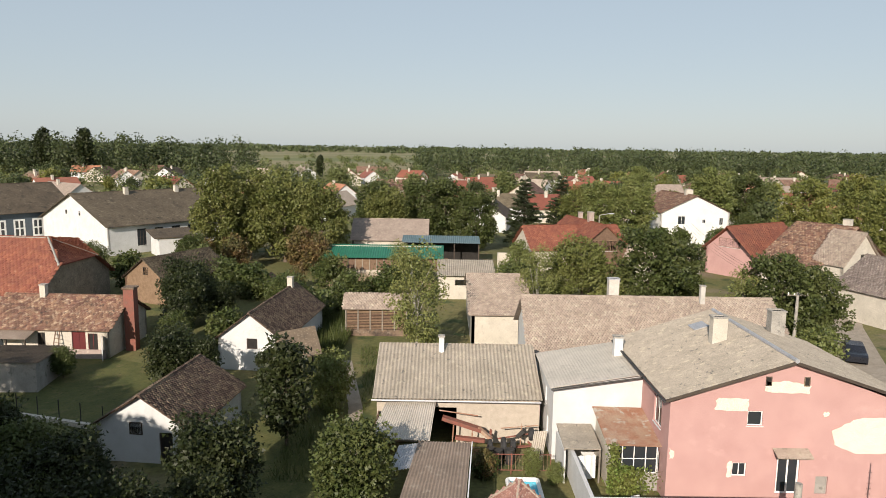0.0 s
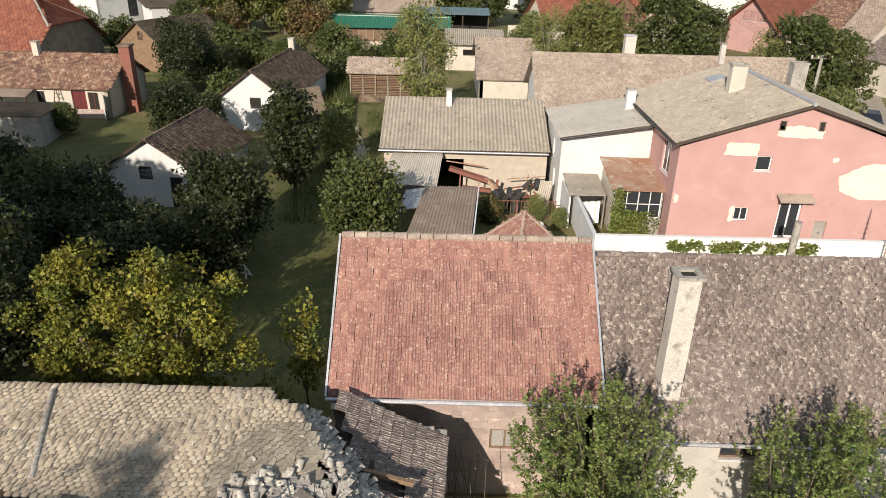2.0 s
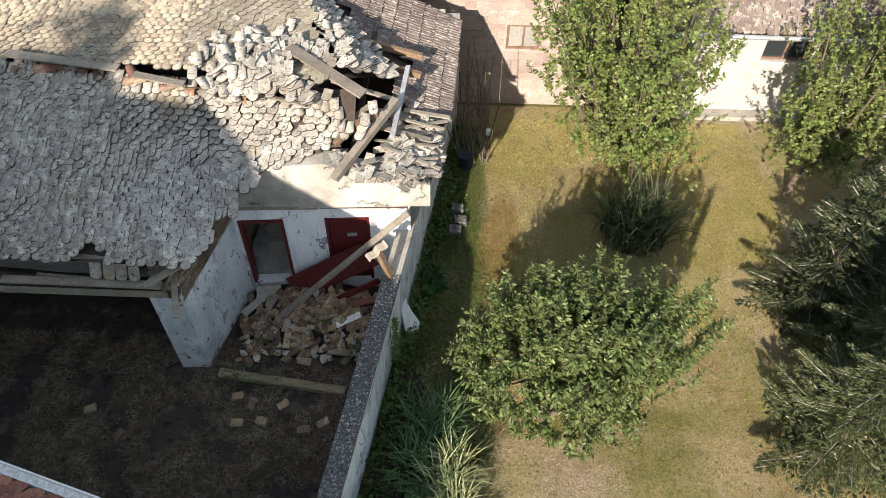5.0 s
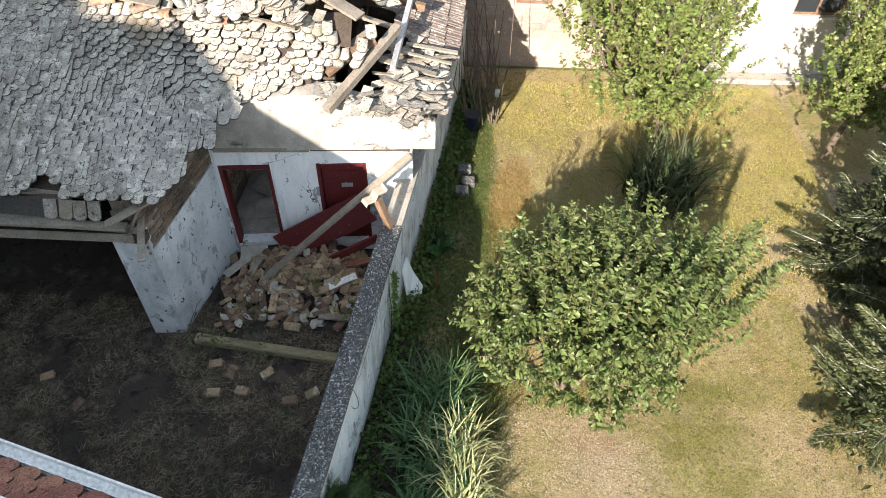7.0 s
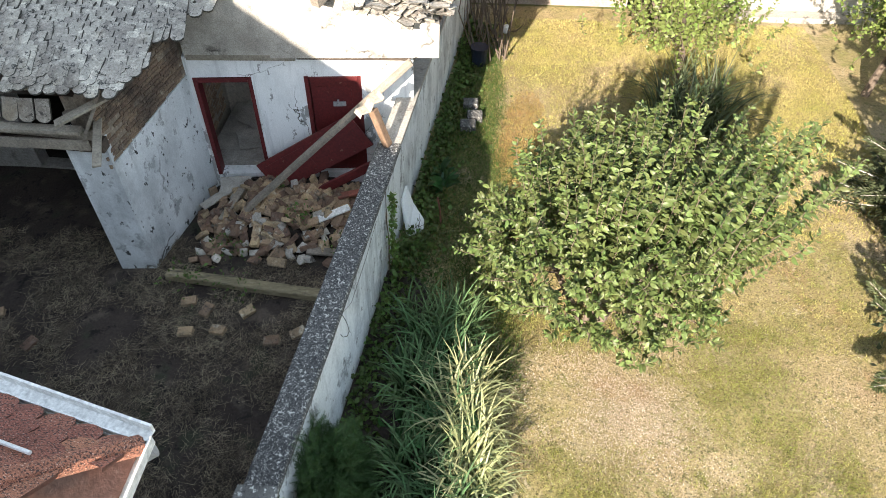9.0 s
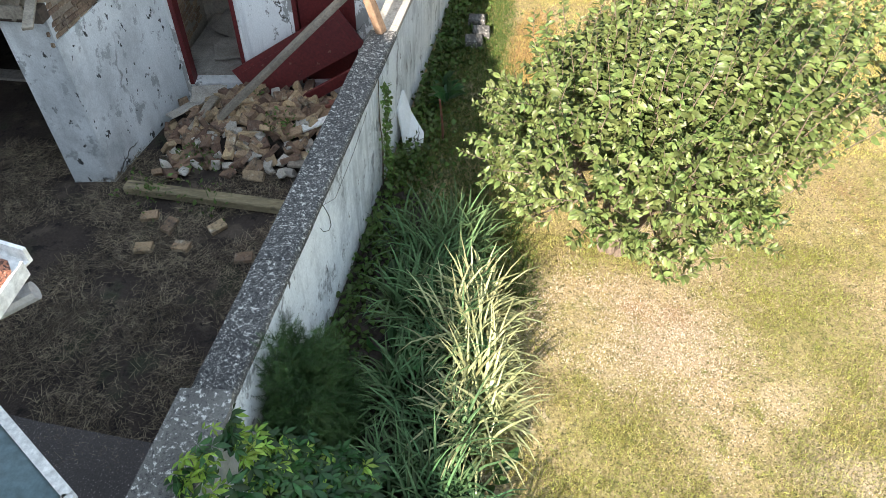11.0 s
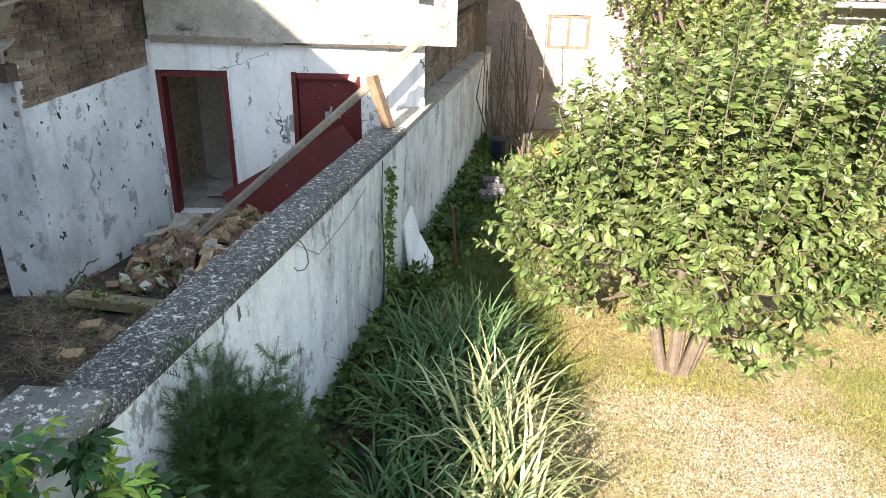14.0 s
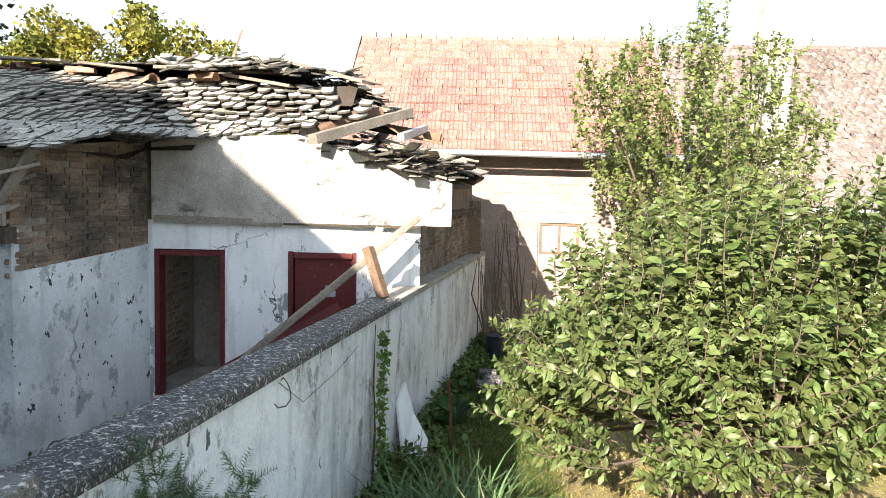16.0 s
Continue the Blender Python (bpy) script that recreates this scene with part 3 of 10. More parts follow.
def ribbed_tile(w, l, th):
    """An interlocking tile with two raised ribs."""
    xs = [-0.5, -0.38, -0.26, -0.08, 0.02, 0.14, 0.5]
    zs = [1.0, 1.7, 1.0, 1.0, 1.7, 1.0, 1.0]
    n = len(xs)
    v = [(x * w, l, z * th) for x, z in zip(xs, zs)] + [(x * w, 0, z * th) for x, z in zip(xs, zs)] + [(x * w, 0, 0) for x in xs]
    f = [(i, n + i, n + i + 1, i + 1) for i in range(n - 1)] + [(n + i, 2 * n + i, 2 * n + i + 1, n + i + 1) for i in range(n - 1)]
    return v, f


def tile_field(origin, u, v, width, length, w, exposure, seed, jitter=0.02, lift=0.02, skip=None, sag=None, offset=True):
    """Matrices for courses of tiles on the slope that starts at origin and runs along u (eave) and v (up)."""
    rng = random.Random(seed)
    origin, u, v = Vector(origin), Vector(u).normalized(), Vector(v).normalized()
    nrm = u.cross(v).normalized()
    rows, cols = int(round(length / exposure)), int(round(width / w))
    out = []
    for r in range(rows):
        for c in range(cols + (1 if offset and r % 2 else 0)):
            a = (c + (0.5 if not (offset and r % 2) else 0.0)) * width / cols
            b = r * length / rows
            if skip and skip(a, b, rng):
                continue
            h = sag(a, b) if sag else 0.0
            p = origin + u * (a + rng.gauss(0, jitter * w)) + v * (b + rng.gauss(0, jitter * w * 1.5)) + nrm * (h + lift)
            tilt = -0.06 + rng.gauss(0, jitter * 0.9)
            base = Matrix((u, v, nrm)).transposed().to_4x4()
            out.append(Matrix.Translation(p) @ base @ Matrix.Rotation(rng.gauss(0, jitter * 1.4), 4, "Z") @ Matrix.Rotation(tilt, 4, "X") @ Matrix.Rotation(rng.gauss(0, jitter * 0.8), 4, "Y"))
    return out


def lay_tiles(parent, mats, shape, material, near, name="tile", most=290, edge=None):
    """The tiles nearest to the plan point are objects of their own, the rest one joined mesh."""
    mats = sorted(mats, key=lambda m: (m.translation.x - near[0]) ** 2 + (m.translation.y - near[1]) ** 2)
    me = mesh_from(name, shape[0], shape[1], material)
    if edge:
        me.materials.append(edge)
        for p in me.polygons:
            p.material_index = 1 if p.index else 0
    for m in mats[:most]:
        ob = new(name, me)
        ob.parent = parent
        ob.matrix_basis = m
    if len(mats) > most:
        rest = joined("tile_rows", [np.array(m) for m in mats[most:]], shape[0], shape[1], material)
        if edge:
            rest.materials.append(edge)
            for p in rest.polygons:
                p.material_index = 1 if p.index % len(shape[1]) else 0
        part("tile_rows", rest, None, parent, kind="stuff")


def wavy_sheet(bm, a, b, c, d, waves, depth, t=0.02):
    """A corrugated plate on the quad a b c d; its waves run along a -> b, their crests up a -> d."""
    a, b, c, d = (Vector(p) for p in (a, b, c, d))
    n = (b - a).cross(d - a).normalized()
    k = waves * 4
    top0 = []
    for i in range(k + 1):
        s = i / k
        h = n * depth * 0.5 * math.sin(2 * math.pi * s * waves)
        lo, hi = a.lerp(b, s) + h, d.lerp(c, s) + h
        top0.append([bm.verts.new(p) for p in (lo, hi, hi - n * t, lo - n * t)])
    for p, q in zip(top0, top0[1:]):
        bm.faces.new((p[0], q[0], q[1], p[1]))
        bm.faces.new((p[2], q[2], q[3], p[3]))
        bm.faces.new((p[3], q[3], q[0], p[0]))
        bm.faces.new((p[1], q[1], q[2], p[2]))
    return bm


def leaf_shape(l=1.0, w=0.5, fold=0.12, droop=0.1):
    """A folded, pointed leaf along y, of four triangles."""
    v = [(0, 0, 0), (-w / 2, l * 0.45, fold * l), (0, l * 0.5, 0), (w / 2, l * 0.45, fold * l), (0, l, -droop * l)]
    return v, [(0, 2, 1), (0, 3, 2), (1, 2, 4), (2, 3, 4)]


CARD = ([(-0.6, 0.1, 0), (0.62, 0, 0.06), (0.05, 1.2, -0.05)], [(0, 1, 2)])


def rot_mats(points, dirs, scales, rng, upward=0.0, facing=None, loose=0.5):
    """Matrices that put a shape's y axis along dirs at points, its face turned at random, upward, or towards facing."""
    n = len(points)
    y = dirs / (np.linalg.norm(dirs, axis=1, keepdims=True) + 1e-9)
    r = rng.normal(size=(n, 3))
    r[:, 2] += upward
    if facing is not None:
        r = facing / (np.linalg.norm(facing, axis=1, keepdims=True) + 1e-9) + r * loose
    z = r - y * np.sum(r * y, axis=1, keepdims=True)
    z /= np.linalg.norm(z, axis=1, keepdims=True) + 1e-9
    x = np.cross(y, z)
    m = np.zeros((n, 4, 4))
    for k, a in enumerate((x, y, z)):
        m[:, :3, k] = a * np.asarray(scales).reshape(-1, 1)
    m[:, :3, 3] = points
    m[:, 3, 3] = 1
    return m


def crown_points(rng, clumps, per, spread, rx, ry, z0, z1, shape="round", gaps=0.0):
    """Leaf points in clumps over an uneven crown; returns the points, the ways out from the crown's heart and the ways that the leaves face."""
    c = []
    while len(c) < clumps:
        p = rng.uniform(-1, 1, 3)
        if np.linalg.norm(p) > 1 or np.linalg.norm(p) < 0.45 + 0.2 * rng.random():
            continue
        h = (p[2] + 1) / 2
        k = {"round": 1.0, "cone": 1.05 * (1 - h) / max(0.25, math.sqrt(max(1 - p[2] ** 2, 0.01))) if h < 0.98 else 0.1, "vase": 0.45 + 0.75 * h, "column": 1.0}[shape]
        lump = 0.84 + 0.5 * noise.noise(Vector((p[0] * 1.9 + rx, p[1] * 1.9 + z1, p[2] * 1.9)))
        c.append((p[0] * rx * k * lump, p[1] * ry * k * lump, z0 + h * (z1 - z0) * (0.9 + 0.15 * lump)))
    c = np.array(c)
    size = spread * rng.uniform(0.6, 1.3, len(c))
    off = rng.normal(size=(len(c) * per, 3))
    off *= (rng.uniform(0.5, 1.0, len(off)) ** 0.5 * rng.choice((1.0, 1.0, 1.0, 1.35), len(off)) / np.linalg.norm(off, axis=1))[:, None]
    pts = np.repeat(c, per, axis=0) + off * 1.75 * np.repeat(size, per)[:, None] * np.array([1, 1, 0.8])
    heart = np.array([0, 0, z0 + 0.4 * (z1 - z0)])
    own = off
    far_out = pts - heart
    return c, pts, far_out, own * 1.3 + far_out / (np.linalg.norm(far_out, axis=1, keepdims=True) + 1e-9) + np.array([0, 0, 0.35])


def tree(name, label, x, y, h, rx, leaf, ry=None, z0=None, trunk=0.16, clumps=70, per=60, size=0.2, spread=0.45, shape="round", seed=1, category="tree", bark="bark", limbs=7, card=True, lean=(0, 0), z=0.0, group="", width=0.6):
    rng = np.random.default_rng(seed)
    rnd = random.Random(seed)
    ry = ry or rx
    z0 = h * 0.25 if z0 is None else z0
    th = thing(name, label, category, pose(x, y, z, 0, 0, 0), group)
    c, pts, out, facing = crown_points(rng, clumps, per, spread, rx, ry, z0, h - spread * 0.5, shape)
    shift = np.clip(pts[:, 2:3] / h, 0, 1.2) * np.array([[*lean, 0]])
    pts = pts + shift
    keep = pts[:, 2] > 0.05
    pts, out, facing = pts[keep], out[keep], facing[keep]
    d = out + rng.normal(size=pts.shape) * np.linalg.norm(out, axis=1, keepdims=True) * 0.8
    d[:, 2] -= 0.2 * np.abs(d[:, 2])
    sc = size * rng.uniform(0.65, 1.35, len(pts))
    v, f = CARD if card else leaf_shape(1.0, width)
    bm = bmesh.new()
    top = z0 + 0.55 * (h - z0)
    path = [Vector((0, 0, -0.1)), Vector((rnd.gauss(0, 0.03), rnd.gauss(0, 0.03), z0 * 0.6)), Vector((lean[0] * 0.4 + rnd.gauss(0, 0.1), lean[1] * 0.4, z0 + 0.2 * (top - z0))), Vector((lean[0] * 0.6, lean[1] * 0.6, top))]
    tube(bm, path, [trunk * 1.25, trunk, trunk * 0.75, trunk * 0.3], 8)
    tr = part("trunk", bm, M[bark], th)
    lb = bmesh.new()
    pick = rng.choice(len(c), min(limbs, len(c)), replace=False)
    for i in pick:
        e = Vector(c[i]) + Vector((*lean, 0)) * (c[i][2] / h)
        s = path[1].lerp(path[3], rnd.uniform(0.15, 0.85))
        mid = s.lerp(e, 0.5) + Vector((rnd.gauss(0, 0.08), rnd.gauss(0, 0.08), 0.12 * rx))
        tube(lb, [s, mid, e], [trunk * 0.42, trunk * 0.28, trunk * 0.08], 5)
    part("limbs", lb, M[bark], th)
    part("crown", joined("crown", rot_mats(pts, d, sc, rng, 0.1, facing, 0.45), v, f, M[leaf]), None, th)
    return th


def chimney(parent, x, y, z0, z1, w, d, material="plaster_cream", cap="concrete", pot=True):
    bm = bmesh.new()
    box(bm, x - w / 2, y - d / 2, z0, x + w / 2, y + d / 2, z1)
    c = part("chimney", bm, M[material], parent)
    b2 = bmesh.new()
    o = 0.05
    for x0, y0, x1, y1 in ((-w / 2 - o, -d / 2 - o, w / 2 + o, -d / 2 + 0.09), (-w / 2 - o, d / 2 - 0.09, w / 2 + o, d / 2 + o), (-w / 2 - o, -d / 2 + 0.09, -w / 2 + 0.09, d / 2 - 0.09), (w / 2 - 0.09, -d / 2 + 0.09, w / 2 + o, d / 2 - 0.09)):
        box(b2, x + x0, y + y0, z1, x + x1, y + y1, z1 + 0.09)
    part("chimney_cap", b2, M[cap], c)
    if pot:
        b3 = bmesh.new()
        box(b3, x - w / 2 + 0.1, y - d / 2 + 0.1, z1 - 0.1, x + w / 2 - 0.1, y + d / 2 - 0.1, z1 + 0.02)
        part("flue", b3, M["dark_void"], c)
    return c


def gable_house(name, label, m, ln, wd, eave, ridge, walls="plaster_white", roof="red_tile_old", over=0.35, tile=None, openings=None, gable_openings=None, chimneys=(), category="house", group="", ridge_cap=True, back=True, hip=0.0):
    """A house with its ridge along local x (length ln), its front wall at y = 0 and its depth wd. tile: (w, exposure) lays courses."""
    th = thing(name, label, category, m, group)
    t = 0.3
    op = openings or ()
    wall(th, (0, 0), (ln, 0), 0, eave, t, M[walls], [o[:4] for o in op])
    for o in op:
        window(th, (0, 0), (ln, 0), *o[:4], **(o[4] if len(o) > 4 else {}))
    rise = ridge - eave
    go = gable_openings or ()
    wall(th, (0, wd), (0, 0), 0, eave, t, M[walls], [o[:4] for o in go if o[3] <= eave], apex=(wd / 2, ridge - 0.03))
    for o in go:
        window(th, (0, wd), (0, 0), *o[:4], **{**dict(inset=0.08 if o[3] <= eave else -0.02), **(o[4] if len(o) > 4 else {})})
    cut = ridge - rise * 0.5 if hip else ridge
    if hip:
        wall(th, (ln, 0), (ln, wd), 0, eave, t, M[walls])
        bm = bmesh.new()
        gx0, gx1 = ln - 0.3, ln
        prof = [(0, eave), (wd, eave), (wd * 0.75, cut - 0.05), (wd * 0.25, cut - 0.05)]
        f0, f1 = [bm.verts.new((gx0, y, z)) for y, z in prof], [bm.verts.new((gx1, y, z)) for y, z in prof]
        bm.faces.new(f0), bm.faces.new(f1[::-1])
        for q in range(4):
            bm.faces.new((f0[q], f1[q], f1[(q + 1) % 4], f0[(q + 1) % 4]))
        part("gable", bm, M[walls], th)
    else:
        wall(th, (ln, 0), (ln, wd), 0, eave, t, M[walls], apex=(wd / 2, ridge - 0.03))
    wall(th, (ln, wd), (0, wd), 0, eave, t, M[walls])
    k = over * rise / (wd / 2)
    for side in (0, 1):
        y0, ym = (-over, wd / 2) if side == 0 else (wd + over, wd / 2)
        a, b, c, d = (-over, y0, eave - k), (ln + over, y0, eave - k), (ln + over, ym, ridge), (-over, ym, ridge)
        if side:
            a, b, c, d = b, a, d, c
        bm = bmesh.new()
        if hip:
            y75 = (y0 + ym) / 2
            rim = [Vector(p) for p in ((-over, y0, eave - k), (ln + over, y0, eave - k), (ln + over, y75, (eave - k + ridge) / 2), (ln + over - hip, ym, ridge), (-over, ym, ridge))]
            lo = [bm.verts.new(p - Vector((0, 0, 0.08))) for p in rim]
            hi = [bm.verts.new(p) for p in rim]
            bm.faces.new(hi), bm.faces.new(lo[::-1])
            for q in range(5):
                bm.faces.new((lo[q], lo[(q + 1) % 5], hi[(q + 1) % 5], hi[q]))
        else:
            slab_quad(bm, a, b, c, d, 0.07)
        rf = part("roof", bm, M[roof], th)
        if tile and (side == 0 or back):
            a, b, d = Vector(a), Vector(b), Vector(d)
            sh = beaver_tile(tile[0] * 0.96, tile[1] * 1.6, 0.025 if tile[0] < 0.5 else 0.04, tile[0] < 0.3)
            fm = tile_field(a, b - a, d - a, (b - a).length, (d - a).length, tile[0], tile[1], len(name) + side, 0.03, 0.02, (lambda p, q, r, L=(d - a).length, w2=(b - a).length: side == 0 and q > L / 2 and p > w2 - hip * (2 * q / L - 1)) if hip else None)
            part("tile_rows", joined("tile_rows", [np.array(x) for x in fm], sh[0], sh[1], M[roof]), None, rf, kind="stuff")
    if hip:
        zc = (eave - k + ridge) / 2
        ya, yb = (-over + wd / 2) / 2, (wd + over + wd / 2) / 2
        tip = Vector((ln + over - hip, wd / 2, ridge + 0.03))
        ca, cb = Vector((ln + over, ya, zc + 0.03)), Vector((ln + over, yb, zc + 0.03))
        bm = bmesh.new()
        tri = [bm.verts.new(p) for p in (ca, cb, tip)]
        low = [bm.verts.new(p - Vector((0, 0, 0.09))) for p in (ca, cb, tip)]
        bm.faces.new(tri), bm.faces.new(low[::-1])
        for q in range(3):
            bm.faces.new((low[q], low[(q + 1) % 3], tri[(q + 1) % 3], tri[q]))
        hp = part("roof", bm, M[roof], th)
        if tile:
            mid = (ca + cb) / 2
            fm = tile_field(ca, cb - ca, tip - mid, (cb - ca).length, (tip - mid).length, tile[0], tile[1], 5, 0.03, 0.02, lambda p, q, r, L=(tip - mid).length, w2=(cb - ca).length: p < w2 / 2 * q / L or p > w2 - w2 / 2 * q / L)
            part("tile_rows", joined("tile_rows", [np.array(x) for x in fm], *beaver_tile(tile[0] * 0.96, tile[1] * 1.6, 0.03, False), M[roof]), None, hp, kind="stuff")
        for e in (ca, cb):
            bm = bmesh.new()
            part("hip_cap", tube(bm, [e, tip], [0.14, 0.14], 8), M["concrete"], th)
    if ridge_cap:
        bm = bmesh.new()
        n = max(3, int(ln / 0.4))
        for i in range(n):
            x0 = -over + (ln + 2 * over - hip) * i / n
            x1 = -over + (ln + 2 * over - hip) * (i + 1) / n - 0.015
            z = ridge + 0.02 + 0.012 * (i % 2)
            prof = [(-0.14, -0.07), (-0.08, 0.03), (0, 0.06), (0.08, 0.03), (0.14, -0.07)]
            r0 = [bm.verts.new((x0, wd / 2 + py, z + pz)) for py, pz in prof]
            r1 = [bm.verts.new((x1, wd / 2 + py, z + pz)) for py, pz in prof]
            for q in range(4):
                bm.faces.new((r0[q], r0[q + 1], r1[q + 1], r1[q]))
            bm.faces.new(r0[::-1])
            bm.faces.new(r1)
        part("ridge_cap", bm, M["concrete"] if hip else M[roof], th)
    for c in chimneys:
        chimney(th, *c)
    return th


# ---- ground ----
def ground_material():
    m = mat("village_ground", (0.11, 0.118, 0.036), (0.17, 0.15, 0.06), 0.12, 0.95, 0.5, 3.0, [((0.19, 0.15, 0.10), 0.07, 0.58, 0.68), ((0.05, 0.075, 0.022), 0.3, 0.56, 0.66)])
    nt, n = m.node_tree, m.node_tree.nodes
    bsdf = n["Principled BSDF"]
    near = bsdf.inputs["Base Color"].links[0].from_socket
    geo = n.new("ShaderNodeNewGeometry")
    mp = n.new("ShaderNodeMapping")
    mp.inputs["Scale"].default_value = (0.0016, 0.0075, 1)
    mp.inputs["Rotation"].default_value = (0, 0, 0.12)
    nt.links.new(geo.outputs["Position"], mp.inputs[0])
    vor = n.new("ShaderNodeTexVoronoi")
    vor.inputs["Scale"].default_value = 1.0
    nt.links.new(mp.outputs[0], vor.inputs["Vector"])
    rmp = n.new("ShaderNodeValToRGB")
    for pos, c in ((0.0, (0.16, 0.16, 0.06)), (0.35, (0.25, 0.21, 0.12)), (0.6, (0.12, 0.145, 0.05)), (0.8, (0.22, 0.2, 0.1)), (1.0, (0.10, 0.12, 0.045))):
        e = rmp.color_ramp.elements.new(pos) if pos not in (0.0, 1.0) else rmp.color_ramp.elements[0 if pos == 0.0 else -1]
        e.color = (*c, 1)
    sep = n.new("ShaderNodeSeparateColor")
    nt.links.new(vor.outputs["Color"], sep.inputs[0])
    nt.links.new(sep.outputs[0], rmp.inputs[0])
    sx = n.new("ShaderNodeSeparateXYZ")
    nt.links.new(geo.outputs["Position"], sx.inputs[0])
    r = n.new("ShaderNodeMapRange")
    r.inputs[1].default_value, r.inputs[2].default_value = 420, 520
    nt.links.new(sx.outputs["Y"], r.inputs[0])
    mx = n.new("ShaderNodeMix")
    mx.data_type = "RGBA"
    nt.links.new(r.outputs[0], mx.inputs[0])
    nt.links.new(near, mx.inputs[6])
    nt.links.new(rmp.outputs[0], mx.inputs[7])
    nt.links.new(mx.outputs[2], bsdf.inputs["Base Color"])
    return m


bm = bmesh.new()
bmesh.ops.create_grid(bm, x_segments=60, y_segments=60, size=4800)
for v in bm.verts:
    v.co.y += 900
solid("ground", bm, ground_material(), "flat village ground of grass and soil with fields beyond", "ground", "structure")

lawn_mat = mat("dry_lawn", (0.34, 0.265, 0.145), (0.25, 0.215, 0.085), 0.9, 0.95, 1.0, 42,
               [((0.40, 0.325, 0.225), 0.5, 0.50, 0.66), ((0.27, 0.175, 0.095), 0.62, 0.6, 0.72), ((0.17, 0.18, 0.05), 3.6, 0.54, 0.68, 7.0, 0.7), ((0.38, 0.32, 0.20), 9, 0.58, 0.70), ((0.13, 0.12, 0.05), 14, 0.57, 0.68), ((0.085, 0.075, 0.03), 38, 0.53, 0.62, 4.0, 0.7)], grainy=0.5)
bm = bmesh.new()
nx, ny = 40, 60
grid = [[bm.verts.new((-1.35 + 15.35 * i / nx, -4 + 19.6 * j / ny, 0.03 + 0.02 * noise.noise(Vector((i * 0.5, j * 0.5, 0))))) for i in range(nx + 1)] for j in range(ny + 1)]
for j in range(ny):
    for i in range(nx):
        bm.faces.new((grid[j][i], grid[j][i + 1], grid[j + 1][i + 1], grid[j + 1][i]))
for row in grid:
    row[0].co.x = -1.75 + 0.15 * (row[0].co.y - 2.0) - 0.1
solid("lawn", bm, lawn_mat, "sun-dried mown lawn with bare and green patches", "lawn", "structure")

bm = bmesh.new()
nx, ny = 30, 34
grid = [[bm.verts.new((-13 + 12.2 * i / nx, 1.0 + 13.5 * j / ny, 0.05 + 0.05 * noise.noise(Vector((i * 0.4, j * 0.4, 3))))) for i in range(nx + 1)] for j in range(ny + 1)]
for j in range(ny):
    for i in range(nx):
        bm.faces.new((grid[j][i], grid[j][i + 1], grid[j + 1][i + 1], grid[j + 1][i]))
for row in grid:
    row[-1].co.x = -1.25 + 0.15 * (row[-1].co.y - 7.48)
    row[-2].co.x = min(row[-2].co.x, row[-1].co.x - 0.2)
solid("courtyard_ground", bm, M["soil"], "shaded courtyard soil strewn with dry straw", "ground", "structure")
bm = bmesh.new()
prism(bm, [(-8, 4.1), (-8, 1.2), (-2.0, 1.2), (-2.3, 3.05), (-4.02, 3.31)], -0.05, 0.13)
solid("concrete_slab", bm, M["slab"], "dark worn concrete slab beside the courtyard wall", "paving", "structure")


def blades(rng, n, xr, yr, keep, length, width, lean=0.6, z=0.03):
    """Roots and matrices of short blades over a plan rectangle."""
    p = np.stack([rng.uniform(*xr, n), rng.uniform(*yr, n), np.full(n, z)], 1)
    p = p[[keep(a, b) for a, b, _ in p]]
    d = rng.normal(size=p.shape) * lean
    d[:, 2] = 1
    return rot_mats(p, d, length * rng.uniform(0.6, 1.4, len(p)), rng), ([(-width, 0, 0), (width, 0, 0), (0, 1, 0.1)], [(0, 1, 2)])


rng = np.random.default_rng(5)
rnd_lawn = random.Random(6)
dry = lambda a, b: noise.noise(Vector((a * 0.5, b * 0.5, 7))) + 0.35 * math.exp(-((a - 2.6) ** 2 + (b - 4.6) ** 2) / 6)
mm, sh = blades(rng, 210000, (-0.9, 8.0), (1.0, 14.5), lambda a, b: a > -1.7 + 0.15 * (b - 2) and dry(a, b) < 0.25, 0.05, 0.055, 0.8)
solid("grass", joined("grass", mm, *sh, M["lf_grass"]), None, "short yellow-green grass of the lawn", "grass", "stuff")
mm, sh = blades(rng, 180000, (-0.9, 8.0), (1.0, 14.5), lambda a, b: a > -1.7 + 0.15 * (b - 2) and dry(a, b) > -0.05, 0.042, 0.06, 0.95)
solid("dry_grass", joined("dry_grass", mm, *sh, M["lf_grass_dry"]), None, "straw-coloured dry grass of the lawn", "grass", "stuff")
bare = lambda a, b: 1.1 * math.exp(-((a - 2.0) ** 2 / 1.1 + (b - 4.9) ** 2 / 0.6)) + 0.25 * math.exp(-((a - 3.0) ** 2 / 1.6 + (b - 3.9) ** 2 / 0.9)) + 0.4 * noise.noise(Vector((a * 1.3, b * 1.3, 3)))
mm, sh = blades(rng, 190000, (0.2, 6.5), (1.6, 9.0), lambda a, b: bare(a, b) > 0.16 + 0.36 * rnd_lawn.random(), 0.024, 0.13, 0.9)
solid("pale_grass", joined("pale_grass", mm, *sh, M["lf_grass_pale"]), None, "bleached dead grass of the bare lawn patch", "grass", "stuff")
# Green blades in the darker ground-cover leaf; the wall's shade is in their colour.
mm, sh = blades(rng, 95000, (-1.6, 1.15), (5.0, 14.0), lambda a, b: a > -1.7 + 0.15 * (b - 2) and a < 0.75 + 0.2 * noise.noise(Vector((a, b * 0.8, 2))) + 0.25 * rnd_lawn.random(), 0.07, 0.07, 0.8)
